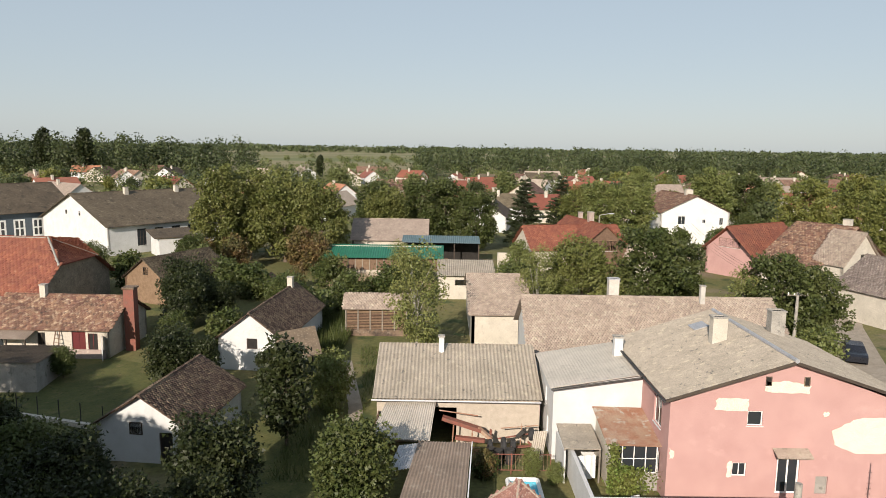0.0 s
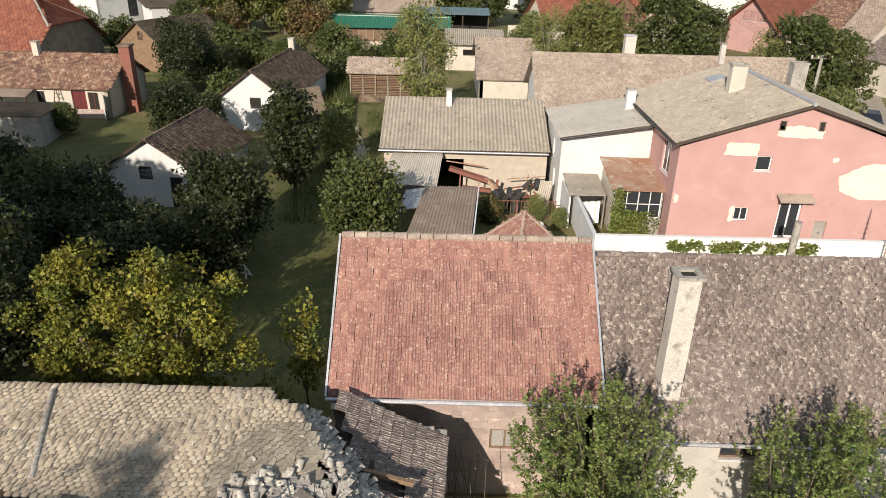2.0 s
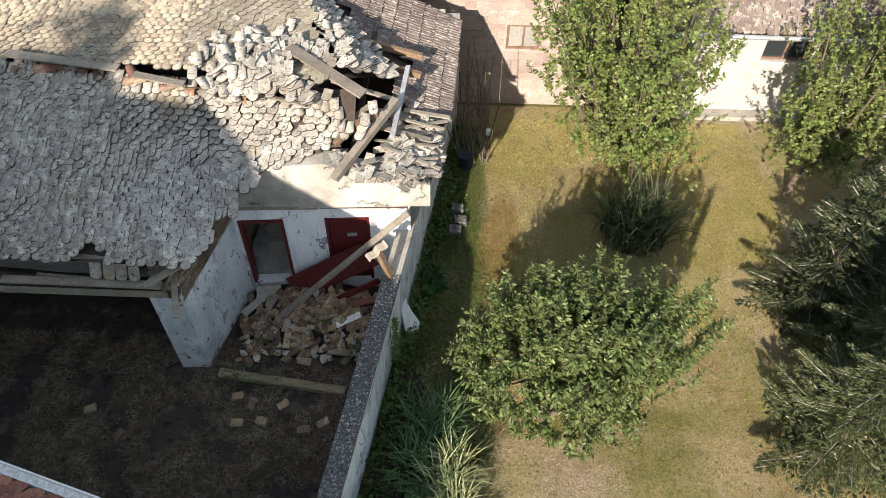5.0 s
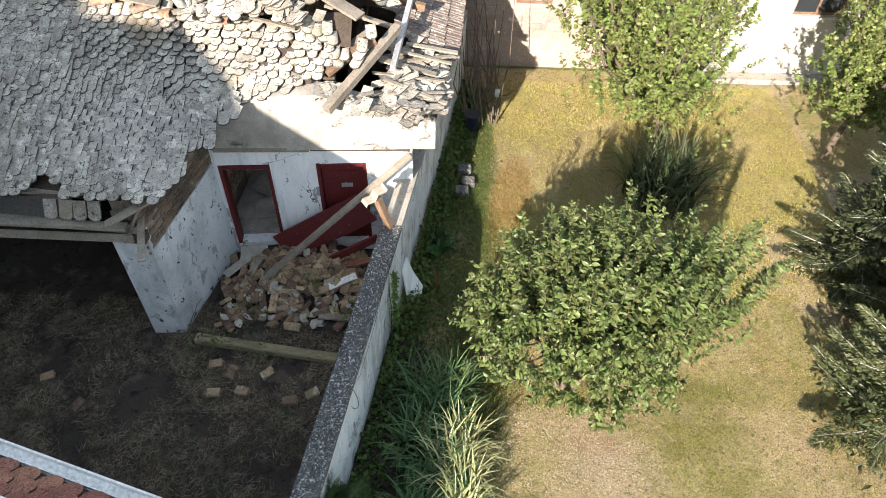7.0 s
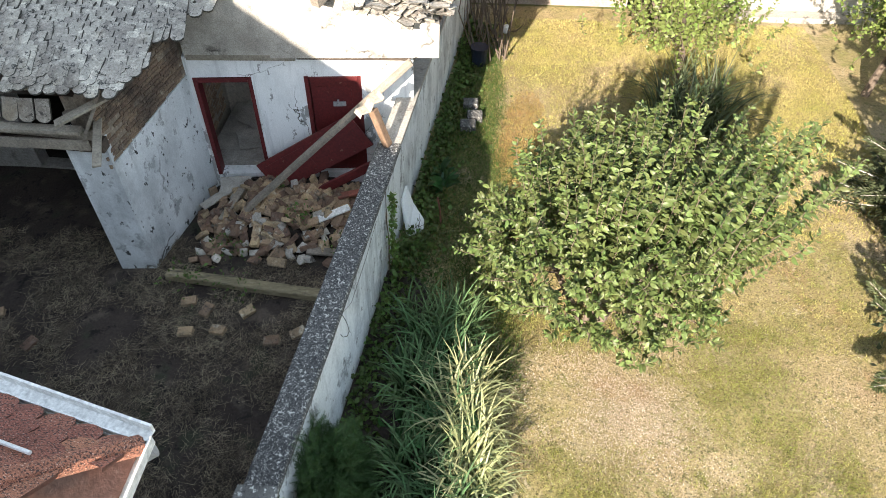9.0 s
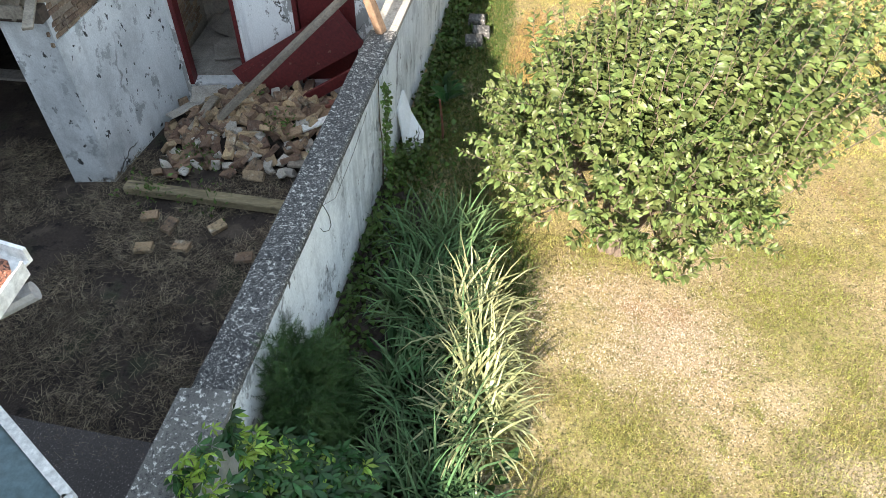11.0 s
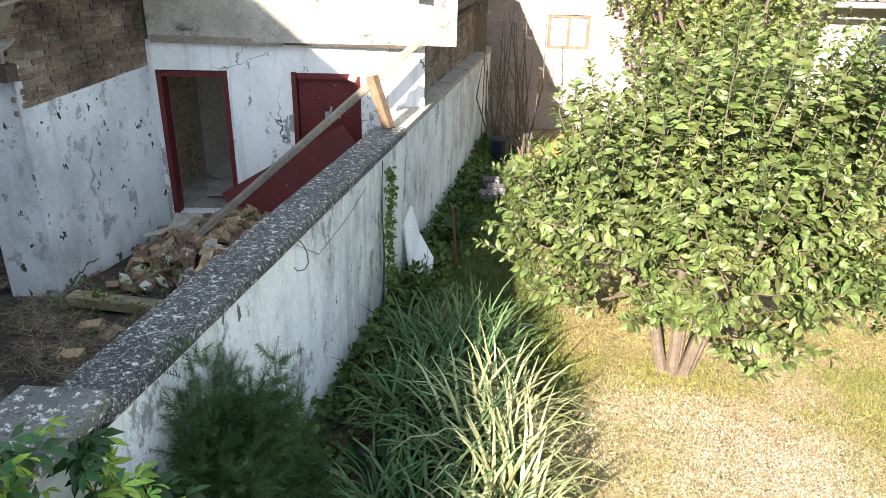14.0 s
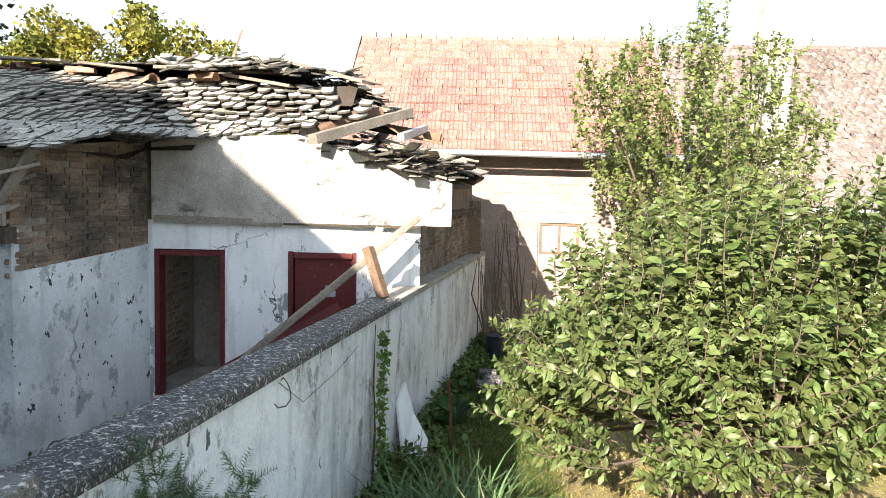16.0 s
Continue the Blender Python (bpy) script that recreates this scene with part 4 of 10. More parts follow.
solid("green_grass", joined("green_grass", mm, *sh, M["lf_ground"]), None, "longer green grass along the garden wall, darkened for its shade", "grass", "stuff")
mm, sh = blades(rng, 45000, (2.5, 8.0), (3.0, 14.0), lambda a, b: noise.noise(Vector((a * 0.6, b * 0.6, 31))) > 0.12 + 0.2 * rnd_lawn.random(), 0.034, 0.1, 0.8)
solid("green_grass", joined("green_grass", mm, *sh, M["lf_grass_green"]), None, "green patches of grass in the lawn", "grass", "stuff")
mm, sh = blades(rng, 30000, (0.5, 2.2), (8.6, 12.2), lambda a, b: ((a - 1.2 - 0.12 * (b - 10.4)) / 0.42) ** 2 + ((b - 10.4) / 1.5) ** 2 < 1.1 * rnd_lawn.random() + 0.35, 0.062, 0.07, 0.5)
solid("reddish_grass", joined("reddish_grass", mm, *sh, M["lf_grass_red"]), None, "reddish-brown scorched grass beside the wall's shade", "grass", "stuff")
mm, sh = blades(rng, 85000, (-9, -1.3), (2.9, 7.6), lambda a, b: a < -1.3 + 0.15 * (b - 7.48) and noise.noise(Vector((a * 1.3, b * 1.3, 1))) > -0.1 + 0.35 * (random.random() - 0.5), 0.125, 0.022, 2.6, 0.09)
solid("straw", joined("straw", mm, *sh, M["straw"]), None, "dry straw and cut stalks on the courtyard soil", "straw", "stuff")

mm, sh = blades(rng, 130000, (0.35, 5.2), (1.8, 6.2), lambda a, b: 0.45 * noise.noise(Vector((a * 0.9, b * 0.9, 11))) + 0.6 * noise.noise(Vector((a * 2.7, b * 2.7, 4))) - 0.8 * bare(a, b) > -0.5 + 0.9 * rnd_lawn.random(), 0.05, 0.05, 0.7)
solid("green_grass", joined("green_grass", mm, *sh, M["lf_grass_green"]), None, "yellow-green living grass between the dry blades", "grass", "stuff")
mm, sh = blades(rng, 190000, (0.9, 8.0), (8.0, 15.0), lambda a, b: 0.6 * noise.noise(Vector((a * 0.55, b * 0.55, 17))) + 0.5 * noise.noise(Vector((a * 2.2, b * 2.2, 9))) + 0.25 * (a > 4.5) > -0.45 + 0.8 * rnd_lawn.random(), 0.05, 0.065, 0.5)
solid("green_grass", joined("green_grass", mm, *sh, M["lf_grass_sunny"]), None, "bright yellow-green grass of the back lawn", "grass", "stuff")
# dark bed along the foot of the wall
bm = bmesh.new()
rows = []
for i in range(41):
    y = 0.8 + 6.2 * i / 40
    edge = float(np.interp(y, [0.8, 2.4, 3.2, 4.7, 5.8, 7.0], [0.25, 0.3, 0.42, 0.5, 0.35, -0.55])) + 0.07 * noise.noise(Vector((y * 2.3, 0, 6)))
    west = -0.98 + 0.15 * (y - 7.48)
    rows.append([bm.verts.new((west + (edge - west) * k / 6, y, (0.075, 0.085, 0.08, 0.085, 0.075, 0.065, 0.0)[k] + 0.012 * noise.noise(Vector((y * 3, k, 1))))) for k in range(7)])
for a, b in zip(rows, rows[1:]):
    for k in range(6):
        bm.faces.new((a[k], a[k + 1], b[k + 1], b[k]))
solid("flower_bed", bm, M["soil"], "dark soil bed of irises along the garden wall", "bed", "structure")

# ---- garden wall ----
face = lambda y: -0.9 + 0.15 * (y - 7.48)
gw = thing("wall_garden", "rendered garden wall with flaking whitewash and lichened coping", "wall", kind="structure")
bm = bmesh.new()
n = 50
rows = []
for i in range(n + 1):
    y = 2.55 + (15.3 - 2.55) * i / n
    wob = 0.02 * noise.noise(Vector((y, 0, 0)))
    rows.append([bm.verts.new(p) for p in ((face(y) - 0.05 + wob, y, -0.1), (face(y) - 0.05 + wob * 0.5, y, 0.9), (face(y) - 0.05, y, 1.76), (face(y) - 0.3, y, 1.76), (face(y) - 0.3, y, -0.1))])
for a, b in zip(rows, rows[1:]):
    for k in range(5):
        bm.faces.new((a[k], b[k], b[(k + 1) % 5], a[(k + 1) % 5]))
bm.faces.new(rows[0])
bm.faces.new(rows[-1][::-1])
part("wall", bm, M["lime_blue"], gw, "whitewashed render with grey flaking")
ys = [2.55, 4.02, 6.0, 7.92]
for a, b in zip(ys, ys[1:]):
    bm = bmesh.new()
    k = 12
    prev = None
    for i in range(k + 1):
        y = a + 0.004 + (b - a - 0.008) * i / k
        w = 0.006 * noise.noise(Vector((y * 7, 2, 0)))
        ring = [bm.verts.new(p) for p in ((face(y) + w, y, 1.762), (face(y) + w, y, 1.82 + w), (face(y) - 0.02, y, 1.845 + w), (face(y) - 0.33, y, 1.848 - w), (face(y) - 0.35 + w, y, 1.82), (face(y) - 0.35, y, 1.762))]
        if prev:
            for q in range(6):
                bm.faces.new((prev[q], ring[q], ring[(q + 1) % 6], prev[(q + 1) % 6]))
        else:
            bm.faces.new(ring)
        prev = ring
    bm.faces.new(prev[::-1])
    part("coping", bm, M["coping"], gw, "dark lichen-spotted concrete coping")
bm = bmesh.new()
prism(bm, [(face(7.93) - 0.33, 7.93), (face(7.93) - 0.01, 7.93), (face(15.2) - 0.01, 15.2), (face(15.2) - 0.33, 15.2)], 1.762, 1.83)
part("coping", bm, M["concrete"], gw, "pale bare concrete ledge")
bm = bmesh.new()
prism(bm, [(-1.95, 2.6), (-2.25, 0.5), (-1.96, 0.5), (-1.67, 2.5), (-1.67, 2.6)], -0.1, 1.88)
part("pillar", bm, M["lime_wash"], gw)
bm = bmesh.new()
prism(bm, [(-1.98, 2.66), (-2.29, 0.45), (-1.89, 0.45), (-1.585, 2.5), (-1.6, 2.66)], 1.88, 1.95)
part("coping", bm, M["coping_pale"], gw, "grey speckled coping slab on the wider pier")

# wire hook and ivy on the wall
bm = bmesh.new()
hy = 4.75
tube(bm, [(face(hy) - 0.03, hy + 0.16, 1.70), (face(hy) + 0.0, hy + 0.1, 1.735), (face(hy) + 0.04, hy + 0.04, 1.725), (face(hy) + 0.08, hy - 0.02, 1.69), (face(hy) + 0.1, hy - 0.08, 1.645), (face(hy) + 0.08, hy - 0.12, 1.61), (face(hy) + 0.03, hy - 0.13, 1.60), (face(hy) + 0.0, hy - 0.1, 1.615)], [0.004] * 8, 6)
tube(bm, [(face(hy) - 0.03, hy + 0.1, 1.7), (face(hy + 0.5) - 0.035, hy + 0.5, 1.45), (face(hy + 1.2) - 0.03, hy + 1.2, 1.5), (face(hy + 1.8) - 0.035, hy + 1.8, 1.6)], [0.0025] * 4, 4)
solid("wire", bm, M["steel_dark"], "rusty bent wire hanging from the whitewashed wall", "wire")
rng = np.random.default_rng(8)
t = rng.random(420)
iy = 7.05 + 0.05 * np.sin(t * 9) + rng.normal(size=420) * (0.025 + 0.05 * np.sin(np.pi * np.clip(t, 0, 1)))
pts = np.stack([np.array([face(v) for v in iy]) + 0.01 + rng.random(420) * 0.06, iy, 1.65 - 1.6 * t], 1)
d = rng.normal(size=pts.shape) + np.array([0.8, 0, -0.8])
ivy = thing("ivy", "narrow ivy strand climbing the whitewashed wall", "ivy", pose(0, 0, 0))
bm = bmesh.new()
tube(bm, [(face(7.02) - 0.03, 7.02, 0.02), (face(7.1) - 0.03, 7.1, 0.6), (face(7.02) - 0.03, 7.02, 1.2), (face(7.06) - 0.03, 7.06, 1.7)], [0.012, 0.012, 0.01, 0.006], 5)
part("stem", bm, M["bark"], ivy)
part("leaves", joined("leaves", rot_mats(pts, d, 0.06 * rng.uniform(0.7, 1.3, 420), rng), *leaf_shape(1, 0.7), M["lf_ivy"]), None, ivy, kind="stuff")

# ---- ruined house ----
ruin = thing("ruined_house", "half-collapsed old house with whitewashed walls and broken beaver-tail roof", "house")
PL, PR = (-4.12, 8.82), (-0.72, 9.1)
ldir = (Vector(PR) - Vector(PL)).normalized()
uof = lambda x: (x - PL[0]) / ldir.x
wall(ruin, PL, PR, 0, 2.6, 0.22, M["lime_wash"], [(uof(-4.04), 0.34, uof(-3.17), 2.24), (uof(-2.38), 0.34, uof(-1.52), 2.23)], label="whitewashed wall with two dark red doorways")
wall(ruin, (-4.05, 8.77), (-2.25, 8.886), 2.6, 3.05, 0.36, M["parapet"], tops=(3.6, 3.7), name="parapet", label="bare lime-rendered parapet")
wall(ruin, (-2.25, 8.886), (-0.33, 9.01), 2.6, 3.05, 0.36, M["parapet"], tops=(3.7, 3.14), name="parapet", label="bare lime-rendered parapet")
bm = bmesh.new()
bar(bm, (-4.03, 8.79, 2.62), (-2.45, 8.9, 2.60), 0.05, 0.09)
part("batten", bm, M["wood_grey"], ruin)
bm = bmesh.new()
bar(bm, (-2.43, 8.9, 2.59), (-0.75, 8.98, 2.58), 0.04, 0.03)
part("batten", bm, M["wood_dark"], ruin)
wall(ruin, (-4.2, 9.35), (-2.0, 9.5), 3.2, 3.7, 0.2, M["mortar"], name="inner_wall")
# door frames and the shut door
for x0, x1 in ((-4.04, -3.17), (-2.38, -1.52)):
    bm = bmesh.new()
    m2 = Matrix.Translation((*PL, 0)) @ Matrix.Rotation(math.atan2(ldir.y, ldir.x), 4, "Z")
    a, b = uof(x0), uof(x1)
    box(bm, a, -0.02, 0.34, a + 0.06, 0.2, 2.24, m2)
    box(bm, b - 0.06, 0.0, 0.34, b, 0.2, 2.24, m2)
    box(bm, a + 0.07, -0.02, 2.16, b - 0.06, 0.2, 2.225, m2)
    part("door_frame", bm, M["paint_red"], ruin, "dark red painted door frame")
bm = bmesh.new()
a, b = uof(-2.38) + 0.075, uof(-1.52) - 0.065
box(bm, a, 0.06, 0.36, b, 0.1, 2.15, m2)
for z0, z1 in ((0.5, 1.15), (1.3, 2.02)):
    box(bm, a + 0.1, 0.048, z0, b - 0.1, 0.062, z1, m2)
shut = part("door", bm, M["paint_red"], ruin, "shut dark red panelled door")
bm = bmesh.new()
box(bm, a + 0.32, 0.03, 1.66, a + 0.52, 0.05, 1.74, m2)
tube(bm, [m2 @ Vector((a + 0.4, 0.02, 1.72)), m2 @ Vector((a + 0.4, -0.03, 1.76)), m2 @ Vector((a + 0.41, -0.03, 1.82))], [0.018] * 3, 6)
part("door_lock", bm, M["galv"], shut, "metal lock plate")
# inner rooms
wall(ruin, (-4.4, 9.08), (-4.4, 12.6), 0, 3.3, 0.22, M["plaster_cream"], name="inner_wall")
wall(ruin, (-4.38, 10.9), (-2.78, 10.9), 0, 3.2, 0.15, M["plaster_cream"], name="inner_wall")
wall(ruin, (-2.75, 9.12), (-2.75, 12.6), 0, 2.9, 0.12, M["plaster_cream"], name="inner_wall")
wall(ruin, (0.1, 14.6), (-4.3, 14.6), 0, 2.9, 0.25, M["brick"], name="wall")
bm = bmesh.new()
prism(bm, [(-4.38, 9.04), (-0.9, 9.3), (-0.35, 12.5), (-4.1, 12.5)], 0.0, 0.34)
part("floor_slab", bm, M["parapet"], ruin)
bm = bmesh.new()
prism(bm, [(-4.05, 11.2), (-0.4, 11.2), (-0.1, 14.4), (-4.3, 14.5)], 2.66, 2.74)
part("attic_floor", bm, M["wood_dark"], ruin)
# brick side wall over the garden wall
wall(ruin, (face(9.12) - 0.26, 9.12), (face(14.6) - 0.26, 14.6), 1.83, 2.75, 0.2, M["mortar"], name="side_wall", tops=(3.0, 3.35))
# wing wall: plaster below, bare brick above
W0, W1 = (-4.58, 6.92), (-4.09, 8.9)
wall(ruin, W0, W1, 0, 2.12, 0.45, M["lime_stained"], name="wing_wall", label="blue-white flaking plaster on the wing wall", tops=(2.0, 2.3))
w0, w1 = Vector(W0), Vector(W1)
wd = (w1 - w0).normalized()
wn2 = Vector((-wd.y, wd.x))
i0, i1 = w0 + wn2 * 0.03, w1 + wn2 * 0.03
wall(ruin, tuple(i0), tuple(i1), 2.0, 3.3, 0.38, M["mortar"], name="wing_wall", tops=(3.35, 3.6))
wall(ruin, (-5.12, 6.88), (-4.58, 6.9), 0, 2.55, 0.3, M["lime_stained"], name="pier", label="whitewashed corner pier")
wall(ruin, (-12.5, 9.4), (-4.4, 9.0), 0, 3.4, 0.25, M["plaster_grey"], [(2.0, 0.8, 3.0, 2.0), (5.2, 0.1, 6.1, 2.1)], name="porch_wall")
wall(ruin, (-12.5, 14.0), (-12.5, 7.0), 0, 3.3, 0.25, M["plaster_grey"], name="wall")
wall(ruin, (-4.4, 13.6), (-12.5, 13.6), 0, 4.8, 0.25, M["plaster_grey"], name="wall")
bm = bmesh.new()
bar(bm, (-12.6, 7.35, 2.58), (-4.55, 6.86, 2.5), 0.16, 0.16)
part("beam", bm, M["wood_dark"], ruin)
bm = bmesh.new()
bar(bm, (-6.9, 6.96, 2.72), (-4.6, 6.84, 2.66), 0.05, 0.14)
part("fascia", bm, M["wood_grey"], ruin)
for x in (-9.9, -12.3):
    bm = bmesh.new()
    bar(bm, (x, 7.1, 0), (x, 7.1, 2.55), 0.14, 0.14)
    part("post", bm, M["wood_dark"], ruin)

# bricks of the wing wall and side wall
brick_me = {}
for k in range(3):
    bm = bmesh.new()
    box(bm, -0.138, -0.02, -0.032, 0.138, 0.04, 0.032)
    bmesh.ops.bevel(bm, geom=bm.edges[:], offset=0.006, segments=1, affect="EDGES")
    r3 = random.Random(k)
    for v in bm.verts:
        v.co += Vector((r3.gauss(0, 0.003), r3.gauss(0, 0.002), r3.gauss(0, 0.002)))
    me = bpy.data.meshes.new("brick")
    bm.to_mesh(me)
    bm.free()
    me.materials.append(M["brick"])
    brick_me[k] = me


def brick_face(parent, a, b, z0, z1, top=None, low=None, most=285, pitch=0.066, length=0.245, seed=3, shapes=brick_me):
    """Courses of bricks, a little proud, on the right face of the line a -> b."""
    rnd = random.Random(seed)
    a, b = Vector((*a, 0)), Vector((*b, 0))
    d = b - a
    ang = math.atan2(d.y, d.x)
    count = 0
    z, r = z0 + pitch / 2, 0
    while z < z1:
        u = length * (0.25 if r % 2 else 0.5)
        while u < d.length - 0.1:
            f = u / d.length
            ok = (not top or z < top(f)) and (not low or z > low(f) + rnd.gauss(0, 0.03))
            if ok and count < most and rnd.random() > 0.09:
                ob = new("brick", shapes[rnd.randrange(3)])
                ob.parent = parent
                p = a + d.normalized() * u
                ob.matrix_basis = Matrix.Translation((p.x, p.y, z)) @ Matrix.Rotation(ang, 4, "Z") @ Matrix.Rotation(rnd.gauss(0, 0.03), 4, "X") @ Matrix.Rotation(rnd.gauss(0, 0.025), 4, "Y") @ Matrix.Diagonal((0.76 + 0.12 * rnd.random(), 0.2 + rnd.random() * 0.6, 0.78 + 0.12 * rnd.random(), 1))
                count += 1
            u += length
        z += pitch
        r += 1


brick_face(ruin.children[[c.name.split(".")[0] for c in ruin.children].index("side_wall")], (face(9.12) - 0.27, 9.14), (face(14.6) - 0.27, 14.55), 1.84, 3.2, top=lambda f: 2.95 + 0.3 * f, seed=5)
wing = [c for c in ruin.children if c.name.startswith("wing_wall")][1]
brick_face(wing, tuple(i0 - wn2 * 0.005), tuple(i1 - wn2 * 0.005), 2.0, 3.5, top=lambda f: 3.35 + 0.2 * f, low=lambda f: 2.03 + 0.22 * f + 0.08 * math.sin(f * 9), seed=6)

tan_me = {}
for k in range(3):
    tan_me[k] = brick_me[k].copy()
    tan_me[k].materials.clear()
    tan_me[k].materials.append(M["brick_tan"])
inner = [c for c in ruin.children if c.name.startswith("inner_wall")][1]
brick_face(inner, (-4.395, 9.1), (-4.395, 10.85), 0.35, 2.4, pitch=0.078, length=0.28, seed=8, shapes=tan_me)

# front slope
def edge_x(y):
    return float(np.interp(y, [6.6, 7.3, 8.0, 8.5, 8.8, 9.1, 9.6, 10.0, 10.4], [-4.1, -3.85, -3.5, -3.25, -2.6, -1.6, -1.25, -1.7, -2.0]))


def back_edge_x(y):
    return float(np.interp(y, [10.3, 11, 12, 12.8, 13.4, 13.8], [-2.2, -2.5, -2.75, -3.3, -4.0, -4.4]))


def ridge_y(x):
    return 10.34 - 0.085 * max(0.0, x + 9.0) + 0.05 * noise.noise(Vector((x * 1.3, 0, 8)))


HOLES = [(-1.75, 9.55, 0.3), (-2.55, 10.15, 0.42), (-1.3, 9.9, 0.35), (-5.7, 6.75, 0.25)]
O1 = Vector((-12.6, 6.95, 3.35))
SL = Vector((0.0, 3.4, 1.32))


def skip1(a, b, r):
    f = b / SL.length
    x, y = O1.x + a, O1.y - 0.03 * a + 3.4 * f
    if x > edge_x(y) + r.gauss(0, 0.07) or y > ridge_y(x) - 0.12 - 0.3 * max(0.0, noise.noise(Vector((x * 2.1, 3, 3)))):
        return True
    return any((x - hx) ** 2 + (y - hy) ** 2 < (hr * r.uniform(0.75, 1.1)) ** 2 for hx, hy, hr in HOLES)


def sag1(a, b):
    return 0.10 * noise.noise(Vector((a * 0.5, b * 0.6, 2))) + 0.04 * noise.noise(Vector((a * 1.7, b * 1.7, 5))) - 0.08 * math.exp(-((a - 6.5) ** 2) / 3) - 0.54 * min(1.0, max(0.0, (a - 6.6) / 1.8)) * math.exp(-((b - 2.0) / 1.1) ** 2)


gx, gy = [-12.5 + 0.6 * i for i in range(20)], [0.15 + 0.5 * j for j in range(8)]
under_v = [(O1.x + 0.1 + 0.6 * i, O1.y - 0.018 * i + 3.4 * v / SL.length, O1.z + 1.32 * v / SL.length + sag1(0.1 + 0.6 * i, v) - 0.14) for v in gy for i in range(20)]
under_f = [(j * 20 + i, j * 20 + i + 1, j * 20 + 21 + i, j * 20 + 20 + i) for j in range(7) for i in range(19)
           if under_v[j * 20 + i + 1][0] < edge_x(under_v[j * 20 + i][1]) - 0.15]
slope = part("roof_slope", mesh_from("roof_slope", under_v, under_f, M["wood_dark"]), None, ruin)
tiles1 = tile_field(O1, (1, -0.03, 0), SL, 11.6, SL.length, 0.172, 0.108, 11, 0.06, 0.03, skip1, sag1)
shake = random.Random(77)
tiles1 = [m @ pose(0, 0, 0, shake.gauss(0, 5), shake.gauss(0, 5), shake.gauss(0, 13)) if m.translation.x > -4.5 + shake.gauss(0, 0.25) and m.translation.y > 8.0 + shake.gauss(0, 0.3) else m for m in tiles1]
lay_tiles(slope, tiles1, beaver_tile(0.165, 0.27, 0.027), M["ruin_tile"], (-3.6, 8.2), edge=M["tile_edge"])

O2 = Vector((-13.0, 9.75, 4.66))
S2 = Vector((0.0, 4.0, 0.4))


def skip2(a, b, r):
    f = b / S2.length
    x, y = O2.x + a, O2.y + 4.0 * f
    return x > back_edge_x(y) + r.gauss(0, 0.1) or y < ridge_y(x) + 0.03 + 0.06 * r.random()


slope2 = part("roof_slope", mesh_from("roof_slope", [(-13, 10.45, 4.6), (-3.2, 10.45, 4.6), (-4.2, 13.6, 4.88), (-13, 13.75, 4.92)], [(0, 1, 2, 3)], M["wood_dark"]), None, ruin)
tiles2 = tile_field(O2, (1, 0, 0), S2, 11.0, S2.length, 0.168, 0.115, 12, 0.035, 0.03, skip2, lambda a, b: 0.12 * noise.noise(Vector((a * 0.45, b * 0.5, 9))))
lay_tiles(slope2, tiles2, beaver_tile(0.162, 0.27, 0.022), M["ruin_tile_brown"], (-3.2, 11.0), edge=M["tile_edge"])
# fallen ridge tiles and a curved row of half-round tiles
rnd = random.Random(4)
half = []
for k in range(7):
    an = math.pi * k / 6
    half.append((math.cos(an) * 0.1, math.sin(an) * 0.1))
hv = [(x, 0, z) for x, z in half] + [(x * 0.85, 0.38, z * 0.85) for x, z in half] + [(x * 0.86, 0, z * 0.86) for x, z in half] + [(x * 0.72, 0.38, z * 0.72) for x, z in half]
hf = [(i, i + 1, 8 + i, 7 + i) for i in range(6)] + [(14 + i, 21 + i, 22 + i, 15 + i) for i in range(6)] + [(i, 14 + i, 15 + i, i + 1) for i in range(6)] + [(7 + i, 8 + i, 22 + i, 21 + i) for i in range(6)]
ridge_me = mesh_from("ridge_tile", hv, hf, M["red_tile_old"])
for k in range(26):
    ob = new("ridge_tile", ridge_me)
    ob.parent = ruin
    x = -11.8 + k * 0.33 + rnd.gauss(0, 0.12)
    ob.matrix_basis = pose(x, ridge_y(x) - 0.1 + rnd.gauss(0, 0.05), 4.66 - 0.035 * max(0, x + 9) + rnd.gauss(0, 0.03), rnd.gauss(0, 12), rnd.gauss(0, 12), rnd.choice((90, -90, 80, 20)) + rnd.gauss(0, 20))
ridge_grey = mesh_from("ridge_tile", hv, hf, M["ruin_tile"])
for k in range(9):
    ob = new("ridge_tile", ridge_grey)
    ob.parent = ruin
    ob.matrix_basis = pose(-8.6 - 0.1 * k, 10.9 + 0.3 * k, 4.81 + 0.03 * k, 4, 0, 16) @ Matrix.Diagonal((0.8, 0.9, 0.8, 1))
